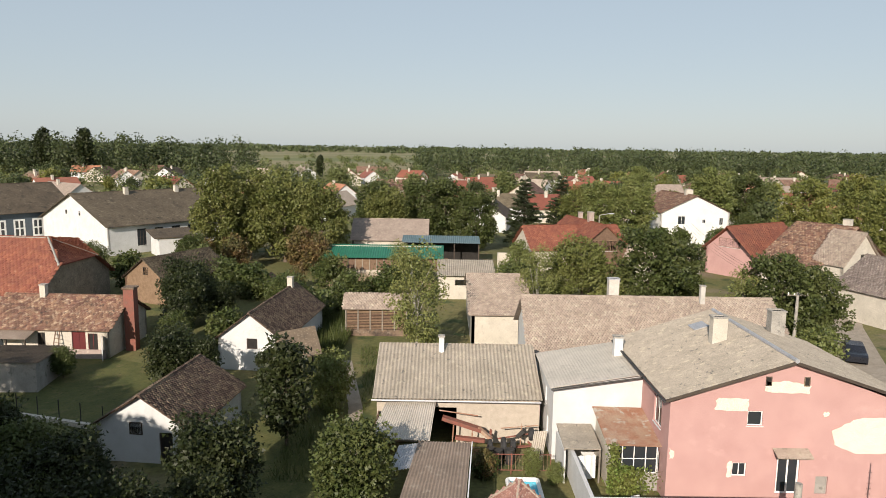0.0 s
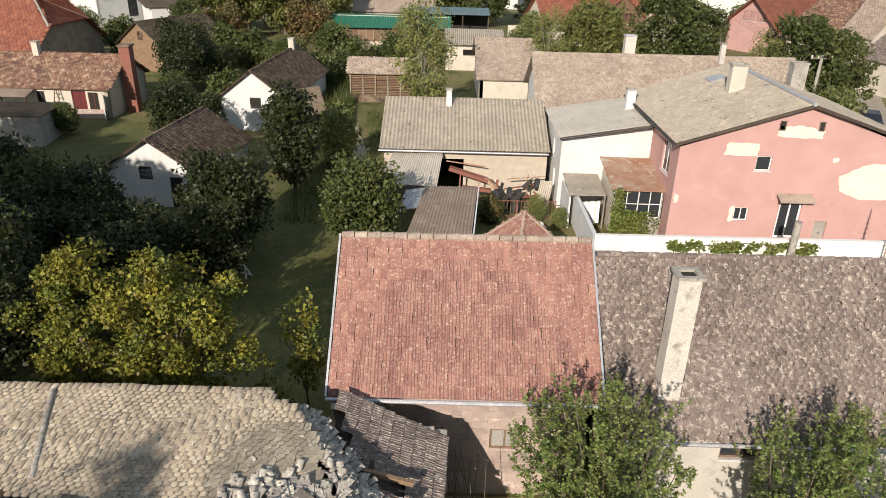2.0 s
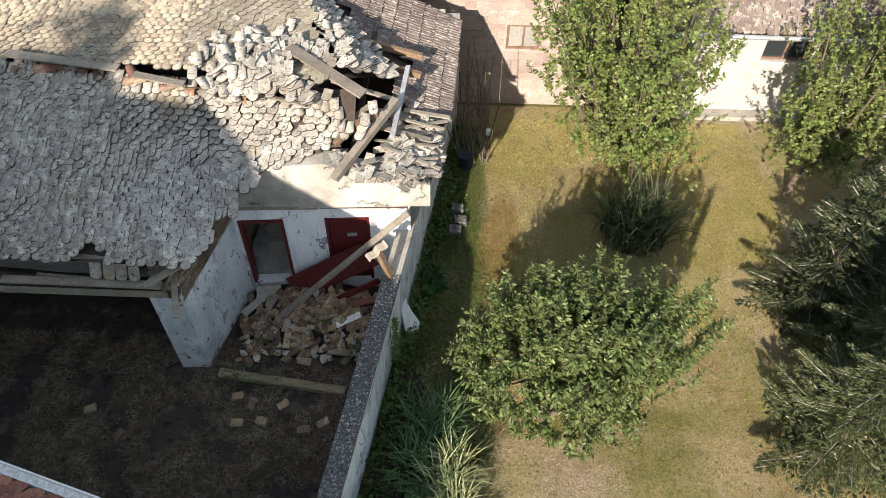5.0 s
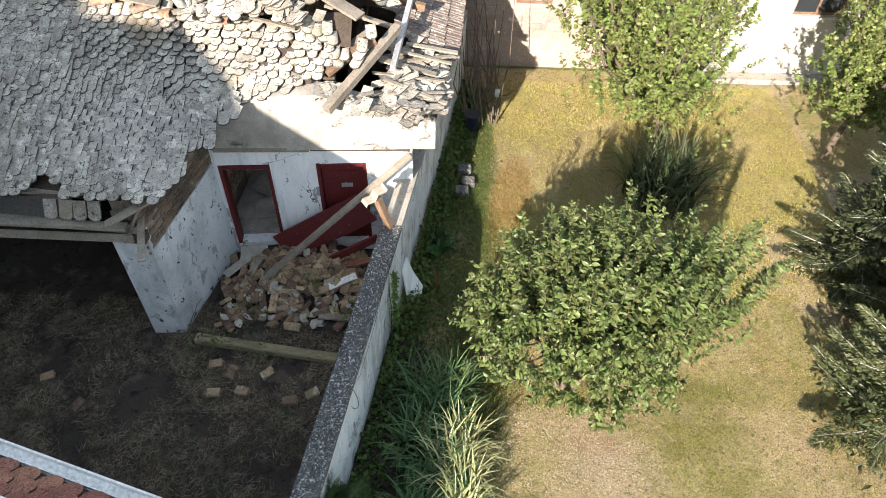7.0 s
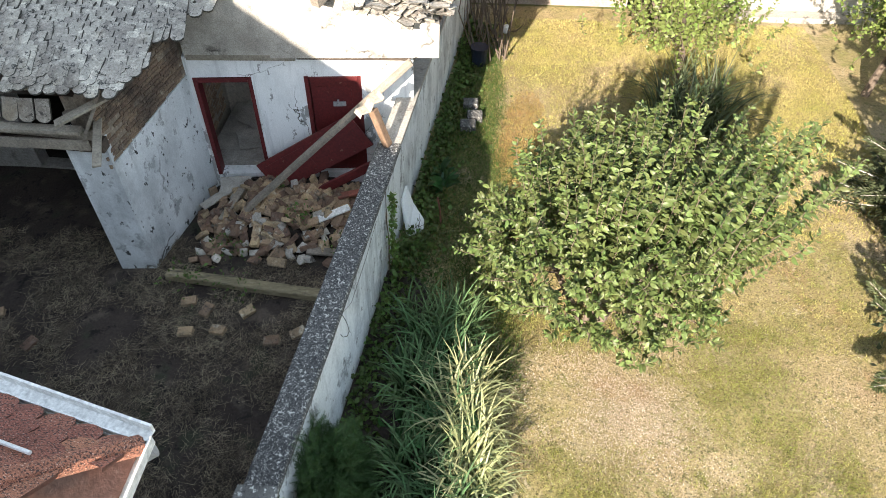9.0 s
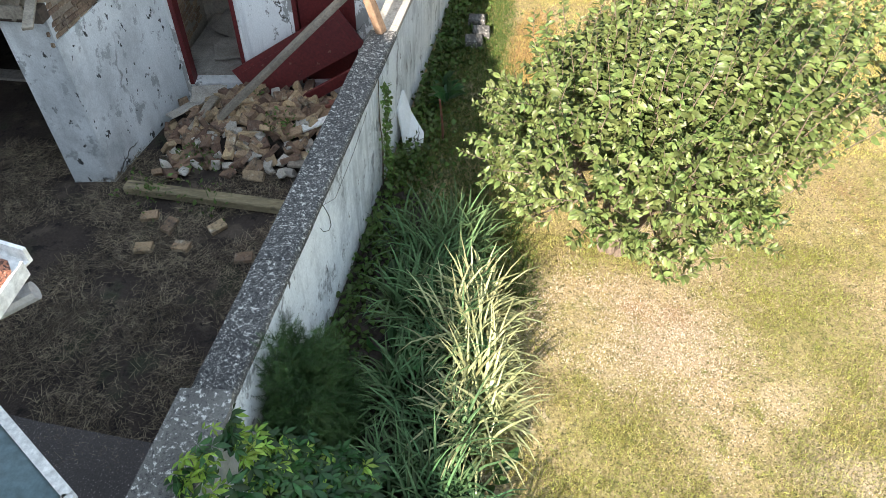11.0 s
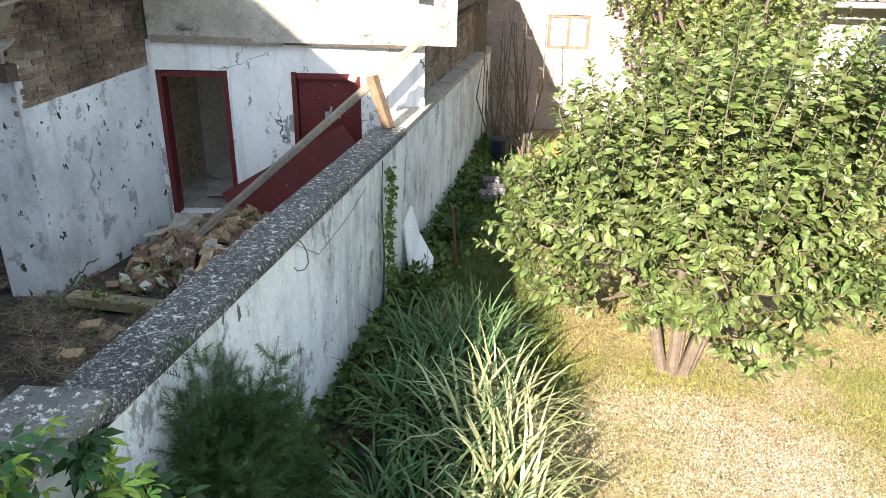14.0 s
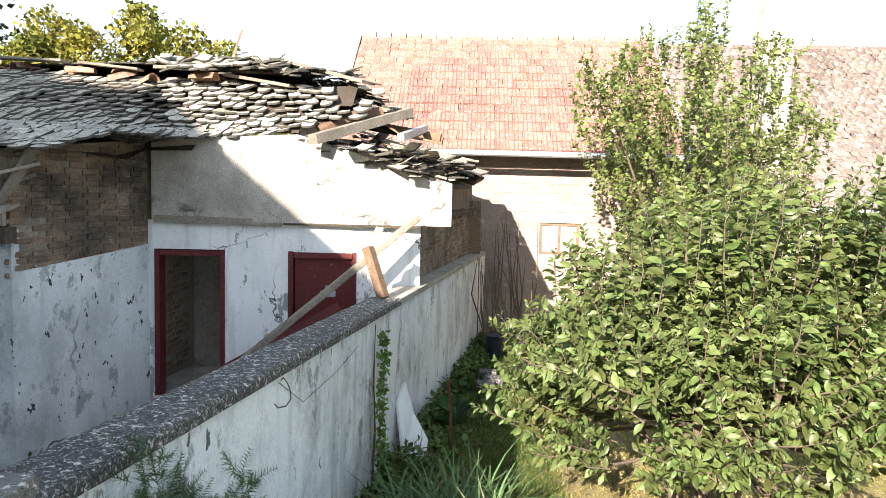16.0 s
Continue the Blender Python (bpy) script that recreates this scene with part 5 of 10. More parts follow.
# loose tiles heaped on the broken part
GAPS = [(-2.45, 10.12, 0.42), (-1.95, 9.95, 0.3), (-1.62, 9.45, 0.36), (-1.0, 9.95, 0.26), (-1.35, 9.25, 0.2)]
clear = lambda x, y: all((x - gx_) ** 2 + (y - gy_) ** 2 > gr ** 2 for gx_, gy_, gr in GAPS)
loose = []
for k in range(1500):
    kind = k % 5
    if kind < 2:
        # over the crown of the break
        x, y = rnd.gauss(-3.1, 0.75), rnd.gauss(10.2, 0.5)
        z = 4.8 - 0.12 * max(0, x + 2.9) - 0.36 * max(0, 10.1 - y) + rnd.gauss(0, 0.025)
        ok = -4.6 < x < -1.75 and y > 9.4 and k % 2 == 0
    elif kind == 2:
        # the torn hip that falls to the lean-to
        f, q = rnd.random(), rnd.random() ** 1.3
        x, y, z = -3.75 + 2.05 * f + 0.6 * q, 13.15 - 2.7 * f + 0.45 * q, 5.02 - 0.45 * f - 0.5 * q + rnd.gauss(0, 0.03)
        ok = True
    elif kind == 3:
        # on the parapet's top
        x, y = rnd.uniform(-2.1, -0.4), rnd.gauss(9.17, 0.12)
        z = 3.14 + 0.25 * (-0.33 - x) + 0.09 * rnd.random()
        ok = rnd.random() < 0.5
    else:
        # along the side wall
        x, y = rnd.uniform(-1.15, -0.3), rnd.uniform(9.05, 10.75)
        z = 3.3 + 0.2 * (-0.3 - x) + 0.1 * rnd.random()
        ok = rnd.random() < 0.55
    if not ok or not clear(x, y):
        continue
    flat = 6 if kind < 3 else 10
    loose.append(pose(x, y, z, rnd.gauss(14 if kind < 2 else 3, flat), rnd.gauss(12 if kind == 2 else 0, flat), rnd.gauss(0, 28) if kind < 3 else rnd.uniform(0, 360)))
heap = part("broken_edge", mesh_from("broken_edge", [(-4.3, 9.9, 4.42), (-3.0, 9.9, 4.42), (-3.0, 10.6, 4.62), (-1.9, 10.62, 4.3), (-3.4, 13.1, 4.72), (-4.3, 13.1, 4.8), (-1.2, 11.3, 3.9), (-2.8, 13.4, 4.3)], [(0, 1, 2, 3, 4, 5), (3, 6, 7, 4)], M["wood_dark"]), None, ruin)
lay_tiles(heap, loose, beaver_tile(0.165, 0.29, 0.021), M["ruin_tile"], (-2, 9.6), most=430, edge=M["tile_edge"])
bm = bmesh.new()
slab_quad(bm, (-1.2, 9.1, 3.32), (-0.32, 9.1, 3.12), (-0.1, 10.8, 3.14), (-1.15, 10.8, 3.4), 0.04)
part("eave_board", bm, M["wood_dark"], ruin)
# rafters, battens and the log over the hole
for a, b, w, h, mt in (
    ((-2.0, 8.6, 3.62), (-1.0, 10.2, 4.15), 0.14, 0.12, "wood_grey"),
    ((-2.35, 9.3, 3.75), (-1.45, 9.95, 4.15), 0.13, 0.13, "wood_grey"),
    ((-1.05, 9.6, 3.75), (-0.85, 11.4, 4.05), 0.09, 0.1, "galv"),
    ((-2.95, 10.62, 4.93), (-1.55, 9.86, 4.5), 0.24, 0.045, "wood_grey"),
    ((-7.9, 10.28, 4.86), (-5.9, 10.08, 4.76), 0.2, 0.03, "wood_grey"),
    ((-5.6, 9.96, 4.72), (-4.7, 9.85, 4.62), 0.16, 0.03, "wood_grey"),
    ((-4.4, 9.6, 4.62), (-2.7, 10.65, 4.72), 0.09, 0.04, "wood_grey"),
    ((-3.5, 9.75, 4.56), (-2.55, 9.62, 4.4), 0.06, 0.04, "wood_grey"),
    ((-2.2, 10.4, 4.4), (-1.0, 10.25, 4.1), 0.09, 0.05, "wood_grey"),
    ((-3.0, 10.35, 4.3), (-2.0, 10.15, 4.15), 0.06, 0.04, "wood_grey"),
    ((-2.95, 10.15, 4.2), (-2.0, 9.95, 4.05), 0.06, 0.04, "wood_grey"),
    ((-2.9, 9.95, 4.1), (-2.0, 9.78, 3.95), 0.06, 0.04, "wood_grey"),
    ((-2.3, 11.6, 4.2), (-0.6, 11.35, 3.9), 0.1, 0.12, "wood_brown"),
    ((-2.2, 12.2, 4.2), (-0.6, 12.0, 3.9), 0.1, 0.12, "wood_brown"),
    ((-1.9, 9.0, 3.0), (-1.6, 12.5, 4.1), 0.1, 0.12, "wood_dark"),
    ((-3.0, 9.0, 3.2), (-2.7, 12.5, 4.3), 0.1, 0.12, "wood_dark"),
    ((-1.5, 8.95, 3.5), (-0.4, 9.0, 3.2), 0.05, 0.03, "wood_grey"),
    ((-1.5, 9.25, 3.5), (-0.35, 9.35, 3.3), 0.05, 0.03, "wood_grey"),
    ((-1.4, 9.7, 3.6), (-0.2, 9.75, 3.45), 0.05, 0.03, "wood_grey"),
    ((-1.4, 10.3, 3.75), (-0.1, 10.2, 3.5), 0.06, 0.03, "wood_grey"),
    ((-1.2, 9.5, 3.62), (-0.15, 9.15, 3.42), 0.07, 0.03, "wood_grey"),
    ((-1.1, 9.2, 3.55), (-0.2, 9.42, 3.45), 0.05, 0.03, "wood_grey"),
    ((-1.0, 10.05, 3.6), (-0.05, 10.45, 3.5), 0.07, 0.03, "wood_grey"),
    ((-0.9, 10.6, 3.62), (0.0, 10.55, 3.5), 0.09, 0.03, "wood_grey"),
    ((-1.3, 9.95, 3.7), (-0.35, 9.85, 3.5), 0.12, 0.03, "wood_grey"),
    ((-4.9, 6.6, 3.0), (-4.3, 6.95, 3.2), 0.14, 0.03, "wood_grey"),
    ((-4.35, 6.2, 2.7), (-4.6, 7.0, 2.8), 0.1, 0.03, "wood_grey"),
    ((-3.55, 10.05, 4.62), (-3.38, 10.15, 5.25), 0.03, 0.03, "wood_grey")):
    bm = bmesh.new()
    bar(bm, a, b, w, h)
    part("rafter", bm, M[mt], ruin)
bm = bmesh.new()
tube(bm, [(-2.1, 9.35, 3.78), (-1.75, 9.6, 3.98), (-1.35, 9.85, 4.1)], [0.09, 0.1, 0.085], 9)
part("log", bm, M["wood_brown"], ruin)
for k in range(4):
    ob = new("tile", bpy.data.meshes[slope.children[0].data.name])
    ob.parent = slope
    ob.matrix_basis = pose(-5.8 + 0.215 * k, 6.82 + rnd.gauss(0, 0.01), 2.86, 58, rnd.gauss(0, 3), rnd.gauss(0, 3)) @ Matrix.Diagonal((1.15, 1.1, 1, 1))
for a, b, w, h in (((-4.33, 6.93, 3.38), (-4.86, 6.84, 2.46), 0.18, 0.04), ((-7.4, 6.8, 2.82), (-4.75, 6.8, 2.76), 0.14, 0.05), ((-7.2, 6.98, 3.26), (-4.95, 6.98, 3.24), 0.09, 0.03),
                   ((-4.5, 7.05, 3.3), (-5.3, 6.95, 3.28), 0.1, 0.03), ((-4.95, 6.9, 2.88), (-4.5, 7.2, 3.1), 0.2, 0.04), ((-7.5, 6.74, 2.62), (-4.7, 6.76, 2.56), 0.04, 0.14)):
    bm = bmesh.new()
    bar(bm, a, b, w, h)
    part("board", bm, M["wood_grey"], ruin)

# lean-to roof of ribbed tiles beside the red house
lean_to = thing("lean_to", "lean-to with lichen-grey ribbed tile roof behind the ruin", "shed")
LA, LB, LC, LD = Vector((0.22, 14.15, 3.46)), Vector((0.02, 10.6, 3.28)), Vector((-1.9, 11.1, 3.9)), Vector((-2.95, 14.5, 4.2))
bm = bmesh.new()
slab_quad(bm, (-1.9, 11.75, 3.85), (-0.05, 11.6, 3.22), (0.15, 14.1, 3.38), (-2.8, 14.4, 4.1), 0.06)
lroof = part("roof", bm, M["wood_dark"], lean_to)
v, f = [], []
rib = ribbed_tile(0.3, 0.4, 0.022)
fm = tile_field(LB, LA - LB, LC - LB, (LA - LB).length, 3.1, 0.2, 0.3, 21, 0.02, 0.0,
                lambda a, b, r: b > 1.6 + a * 0.42 + r.gauss(0, 0.05) or (0.9 < a < 1.35 and 0.9 < b < 2.2) or (a < 0.5 and b > 1.2), None, False)
lay_tiles(lroof, fm, ribbed_tile(0.2, 0.34, 0.022), M["grey_tile"], (-0.5, 12))
bm = bmesh.new()
for k in range(9):
    y = 14.2 + 0.03 * k
    box(bm, -2.85 + 0.34 * k, 14.22, 4.2 - 0.095 * k, -2.85 + 0.34 * k + 0.3, 14.42, 4.26 - 0.095 * k)
part("edge_tiles", bm, M["ruin_tile"], lean_to)
wall(lean_to, (-2.9, 14.6), (-2.9, 11.5), 0, 3.9, 0.2, M["brick"])

# rubble heap, fallen door, planks
rubble = thing("rubble_heap", "heap of broken bricks and plaster before the doorways", "rubble")
bm = bmesh.new()
n = 14
grid = [[bm.verts.new((-4.15 + 2.9 * i / n, 7.25 + 1.6 * j / n, 0.04 + 0.38 * max(0, 1 - ((i - 7.5) / 7) ** 2) * max(0, 1 - ((j - 9.5) / 9) ** 2) + 0.05 * random.random())) for i in range(n + 1)] for j in range(n + 1)]
for j in range(n):
    for i in range(n):
        bm.faces.new((grid[j][i], grid[j][i + 1], grid[j + 1][i + 1], grid[j + 1][i]))
part("mound", bm, M["soil"], rubble)
loose_brick = []
for k in range(3):
    bm = bmesh.new()
    ln = (0.29, 0.22, 0.14)[k]
    box(bm, -ln / 2, -0.07, -0.036, ln / 2, 0.07, 0.036)
    bmesh.ops.bevel(bm, geom=bm.edges[:], offset=0.008, segments=1, affect="EDGES")
    r3 = random.Random(k + 9)
    for v in bm.verts:
        v.co += Vector((r3.gauss(0, 0.007), r3.gauss(0, 0.005), r3.gauss(0, 0.004)))
    me = bpy.data.meshes.new("brick")
    bm.to_mesh(me)
    bm.free()
    me.materials.append(mat("dusty_brick", (0.33, 0.225, 0.145), (0.205, 0.145, 0.10), 3, 0.95, 0.7, 40, [((0.40, 0.345, 0.27), 4, 0.57, 0.66, 8.0, 0.7), ((0.09, 0.075, 0.06), 6, 0.56, 0.64, 8.0, 0.7)], vary=0.5) if k == 0 else loose_brick[0].materials[0])
    loose_brick.append(me)
for k in range(270):
    x, y = rnd.uniform(-4.15, -1.3), rnd.gauss(7.85, 0.5)
    if not (-4.15 + 0.1 * (8 - y) < x < -1.35 + 0.15 * (y - 8) and 6.95 < y < 8.65):
        continue
    z = 0.1 + 0.40 * max(0, 1 - ((x + 2.65) / 1.45) ** 2) * max(0, 1 - ((y - 8.25) / 1.0) ** 2) + rnd.random() * 0.07
    ob = new("brick", loose_brick[rnd.choice((0, 0, 0, 1, 1, 2))])
    ob.parent = rubble
    ob.matrix_basis = pose(x, y, z, rnd.gauss(0, 34), rnd.gauss(0, 30), rnd.uniform(0, 360))
lump_me = []
for k in range(2):
    bm = bmesh.new()
    bmesh.ops.create_icosphere(bm, subdivisions=1, radius=0.11)
    r3 = random.Random(k + 30)
    for v in bm.verts:
        v.co = Vector((v.co.x * 1.2, v.co.y * 0.9, v.co.z * 0.6)) * r3.uniform(0.6, 1.2)
    me = bpy.data.meshes.new("plaster_lump")
    bm.to_mesh(me)
    bm.free()
    me.materials.append(M["parapet"])
    lump_me.append(me)
for k in range(70):
    x, y = rnd.uniform(-4.0, -1.4), rnd.gauss(7.7, 0.5)
    if not (6.95 < y < 8.6 and x < -1.4 + 0.15 * (y - 8)):
        continue
    ob = new("plaster_lump", lump_me[k % 2])
    ob.parent = rubble
    ob.matrix_basis = pose(x, y, 0.12 + 0.36 * max(0, 1 - ((x + 2.65) / 1.45) ** 2) * max(0, 1 - ((y - 8.25) / 1.0) ** 2), rnd.gauss(0, 30), rnd.gauss(0, 30), rnd.uniform(0, 360))
for x, y, r in ((-3.9, 6.25, 10), (-3.35, 5.75, -15), (-2.55, 5.6, 5), (-3.6, 6.1, 70), (-3.0, 6.1, 40), (-6.6, 5.9, 20), (-5.9, 5.4, 60), (-3.8, 5.7, 0), (-2.2, 5.75, 30)):
    ob = new("brick", loose_brick[1])
    ob.matrix_basis = pose(x, y, 0.085, 5, -6, r)
    tagged(ob, "single broken brick lying on the courtyard soil", "brick", "bricks on the soil")


def plank(label, a, b, w, h, mt="wood_grey", name="plank", twist=0.0):
    bm = bmesh.new()
    bar(bm, a, b, w, h, twist)
    bmesh.ops.bevel(bm, geom=bm.edges[:], offset=min(w, h) * 0.12, segments=1, affect="EDGES")
    return solid(name, bm, M[mt], label, "timber")


plank("yellowed weathered beam lying across the courtyard", (-4.35, 6.72, 0.14), (-1.85, 6.38, 0.15), 0.17, 0.13, "old_beam")
plank("long grey beam leaning from the parapet onto the rubble", (-0.72, 8.70, 2.72), (-3.35, 7.85, 0.45), 0.12, 0.075)
plank("short broken post standing on the coping", (-1.02, 7.86, 1.84), (-1.22, 7.95, 2.4), 0.13, 0.1, "wood_brown", "post")
plank("pale plank lying on the rubble", (-2.2, 7.7, 0.42), (-1.7, 7.95, 0.5), 0.14, 0.03, "paint_white")
plank("thin grey board lying on the rubble", (-3.5, 8.3, 0.5), (-3.75, 7.75, 0.3), 0.12, 0.03)
plank("split grey board beside the wall", (-1.65, 7.2, 0.12), (-1.35, 7.85, 0.4), 0.16, 0.05)
plank("short board on the rubble edge", (-2.3, 7.25, 0.2), (-1.75, 7.2, 0.22), 0.14, 0.05)
for x, y, z, sx, sy, rx_, rz_ in ((-3.55, 9.75, 0.42, 0.75, 0.5, 8, 20), (-3.75, 10.3, 0.5, 0.6, 0.45, 22, -35), (-3.35, 9.3, 0.38, 0.4, 0.3, -6, 60), (-3.7, 8.55, 0.36, 0.5, 0.32, 12, 10), (-3.95, 8.2, 0.34, 0.55, 0.16, -14, 55)):
    bm = bmesh.new()
    box(bm, -sx / 2, -sy / 2, -0.012, sx / 2, sy / 2, 0.012)
    bmesh.ops.subdivide_edges(bm, edges=bm.edges[:], cuts=2, use_grid_fill=True)
    for v in bm.verts:
        v.co += Vector((0.05 * noise.noise(v.co * 5 + Vector((x, y, 0))), 0.05 * noise.noise(v.co * 5 + Vector((y, x, 3))), 0.02 * noise.noise(v.co * 4)))
    bm.transform(pose(x, y, z, rx_, 3, rz_))
    solid("plaster_sheet", bm, M["parapet"], "broken pale plaster sheet lying among the rubble", "plaster", group="fallen plaster sheets")
fd = thing("fallen_door", "dark red door leaf fallen across the rubble", "door")
dl, dr, du, dw = Vector((-2.95, 8.5, 0.27)), Vector((-1.36, 8.74, 1.14)), Vector((-1.74, 8.86, 1.62)), Vector((-3.3, 8.62, 0.72))
bm = bmesh.new()
slab_quad(bm, dl, dr, du, dw, 0.04)
part("door_leaf", bm, M["paint_red"], fd)
nrm = (dr - dl).cross(dw - dl).normalized()
for t0, t1 in ((0.06, 0.46), (0.54, 0.94)):
    bm = bmesh.new()
    q = [dl.lerp(dr, t).lerp(dw.lerp(du, t), s) + nrm * 0.012 for t, s in ((t0, 0.15), (t1, 0.15), (t1, 0.85), (t0, 0.85))]
    slab_quad(bm, *q, 0.01)
    part("door_panel", bm, M["paint_red"], fd)
plank("broken dark red door stile on the rubble", (-2.5, 8.28, 0.34), (-1.32, 8.46, 0.98), 0.05, 0.16, "paint_red")
plank("short red-painted board lying on the rubble", (-2.15, 8.2, 0.42), (-1.35, 8.25, 0.62), 0.12, 0.05, "machine_red")
bm = bmesh.new()
wavy_sheet(bm, (-1.38, 7.78, 2.36), (-1.05, 7.95, 2.62), (-1.15, 8.1, 2.62), (-1.48, 7.92, 2.36), 2, 0.07, 0.012)
solid("corrugated_scrap", bm, M["asbestos"], "broken piece of corrugated sheet hung on the leaning beam", "sheet")
bm = bmesh.new()
wavy = [(-0.74, 7.78, 0.02), (-0.52, 7.93, 0.0), (-0.5, 8.02, 0.22), (-0.68, 8.12, 0.5), (-0.78, 8.13, 0.84), (-0.85, 7.98, 0.62)]
vs = [bm.verts.new((x - 0.03, y, z)) for x, y, z in wavy]
ws = [bm.verts.new((x, y - 0.02, z)) for x, y, z in wavy]
bm.faces.new(vs)
bm.faces.new(ws[::-1])
for i in range(6):
    bm.faces.new((vs[i], ws[i], ws[(i + 1) % 6], vs[(i + 1) % 6]))
solid("broken_sheet", bm, M["lime_wash"], "pale broken fibre sheet leaning against the garden wall", "sheet")
bm = bmesh.new()
tube(bm, [(-0.23, 8.15, 0), (-0.25, 7.9, 0.55), (-0.28, 7.7, 1.0)], [0.018, 0.016, 0.014], 6)
solid("stake", bm, M["machine_red"], "thin rusty red garden stake beside the wall", "stake")

# sticks, bin and ball in the corner
sticks = thing("stick_bundle", "bundle of dry sticks and poles leaning in the corner", "sticks")
for k in range(46):
    bm = bmesh.new()
    x, y = rnd.uniform(0.3, 1.15), rnd.uniform(12.9, 15.0)
    tx, ty = x + rnd.gauss(-0.15, 0.3), y + rnd.gauss(0.5, 0.45)
    hz = rnd.uniform(0.7, 2.7) if k % 3 else rnd.uniform(0.2, 0.7)
    bend = Vector((rnd.gauss(0, 0.09), rnd.gauss(0, 0.09), hz * 0.5))
    tube(bm, [(x, y, 0.02), Vector(((x + tx) / 2, (y + min(ty, 15.6)) / 2, 0)) + bend, (max(0.12, min(tx, 1.4)), min(ty, 15.6), hz)], [rnd.uniform(0.012, 0.024), 0.014, 0.006], 5)
    part("stick", bm, M["bark"], sticks)
bm = bmesh.new()
tube(bm, [(0.42, 13.0, 0.0), (0.42, 13.0, 0.42), (0.42, 13.0, 0.45)], [0.14, 0.18, 0.19], 14)
bin_ob = thing("bin", "dark blue plastic bin standing in the corner", "bin")
part("bin_body", bm, M["plastic_blue"], bin_ob)
bm = bmesh.new()
bmesh.ops.create_icosphere(bm, subdivisions=2, radius=0.11, matrix=pose(1.05, 14.3, 0.14))
solid("ball", bm, M["paint_white"], "small grey-white ball lying by the sticks", "ball")
for bx in ((0.05, 10.6), (0.18, 10.9), (0.1, 11.3)):
    bm = bmesh.new()
    box(bm, bx[0], bx[1], 0.0, bx[0] + 0.3, bx[1] + 0.25, 0.18)
    bmesh.ops.bevel(bm, geom=bm.edges[:], offset=0.02, segments=1, affect="EDGES")
    solid("stone_block", bm, M["coping"], "grey stone block lying at the wall foot", "stone", group="stones at the wall foot")

# ---- red-roofed house ----
red = thing("red_roof_house", "outbuilding with red ribbed-tile roof and clay block wall", "house")
XA, XB, YE, YR, ZE, ZR = -3.08, 4.38, 15.12, 18.8, 3.98, 7.1
window_red = [(1.42 + 3.0, 1.75, 2.3 + 3.0, 2.45)]
wall(red, (-3.0, 15.75), (4.3, 15.75), 0, 3.9, 0.3, M["block"], window_red, label="bare clay block wall")
window(red, (-3.0, 15.75), (4.3, 15.75), *window_red[0], frame_mat="paint_brown", bars=(1, 0), sill=False, inset=0.03, pane_mat="plaster_grey")
wall(red, (4.3, 15.75), (4.3, 21.8), 0, 3.9, 0.3, M["block"], apex=(3.02, 6.95))
wall(red, (4.3, 21.8), (-3.0, 21.8), 0, 3.9, 0.3, M["block"])
wall(red, (-3.0, 21.8), (-3.0, 15.75), 0, 3.9, 0.3, M["plaster_cream"], apex=(3.02, 6.95))
bm = bmesh.new()
slab_quad(bm, (XA, YE, ZE), (XB, YE, ZE), (XB, YR, ZR), (XA, YR, ZR), 0.1)
rs = part("roof_slope", bm, M["wood_dark"], red)
bm = bmesh.new()
slab_quad(bm, (XB, 22.5, ZE), (XA, 22.5, ZE), (XA, YR, ZR), (XB, YR, ZR), 0.1)
part("roof_slope", bm, M["red_tile"], red)
sl = Vector((0, YR - YE, ZR - ZE))
fm = tile_field((XA, YE - 0.03, ZE - 0.02), (1, 0, 0), sl, XB - XA, sl.length, 0.2, 0.345, 31, 0.018, 0.012, None, lambda a, b: 0.02 * noise.noise(Vector((a * 0.6, b * 0.6, 1))), False)
lay_tiles(rs, fm, ribbed_tile(0.2, 0.4, 0.032), M["red_tile"], (0.6, 15))
bm = bmesh.new()
for k in range(19):
    x0 = XA + (XB - XA) * k / 19
    tube(bm, [(x0, YR, ZR + 0.0), (x0 + 0.37, YR, ZR + 0.02)], [0.11, 0.12], 10)
part("ridge_tiles", bm, M["beige_tile"], red, "mortared pale ridge tiles")
for x in (XA - 0.05, XB + 0.03):
    bm = bmesh.new()
    bar(bm, (x, YE - 0.03, ZE - 0.02), (x, YR, ZR + 0.02), 0.06, 0.13)
    part("verge", bm, M["galv"], red)
bm = bmesh.new()
tube(bm, [(XA - 0.05, YE - 0.1, ZE - 0.06), (XB + 0.05, YE - 0.1, ZE - 0.09)], [0.065, 0.065], 10)
part("gutter", bm, M["galv"], red, "pale metal gutter")
# clay blocks shown by recessed joints
bm = bmesh.new()
box(bm, -0.145, -0.012, -0.095, 0.145, 0.01, 0.095)
me_block = bpy.data.meshes.new("block")
bm.to_mesh(me_block)
bm.free()
me_block.materials.append(M["block"])
redwall = [c for c in red.children if c.name.startswith("wall")][0]
cnt = 0
for r in range(18):
    for c in range(26):
        x, z = -2.85 + 0.3 * c + (0.15 if r % 2 else 0), 0.12 + 0.205 * r
        if x > 4.15 or z > 3.85 or (1.2 < x < 2.5 and 1.6 < z < 2.6) or cnt > 290 or z < 0.9 or x < -0.6:
            continue
        ob = new("block", me_block)
        ob.parent = redwall
        ob.matrix_basis = pose(x, 15.75, z)
        cnt += 1

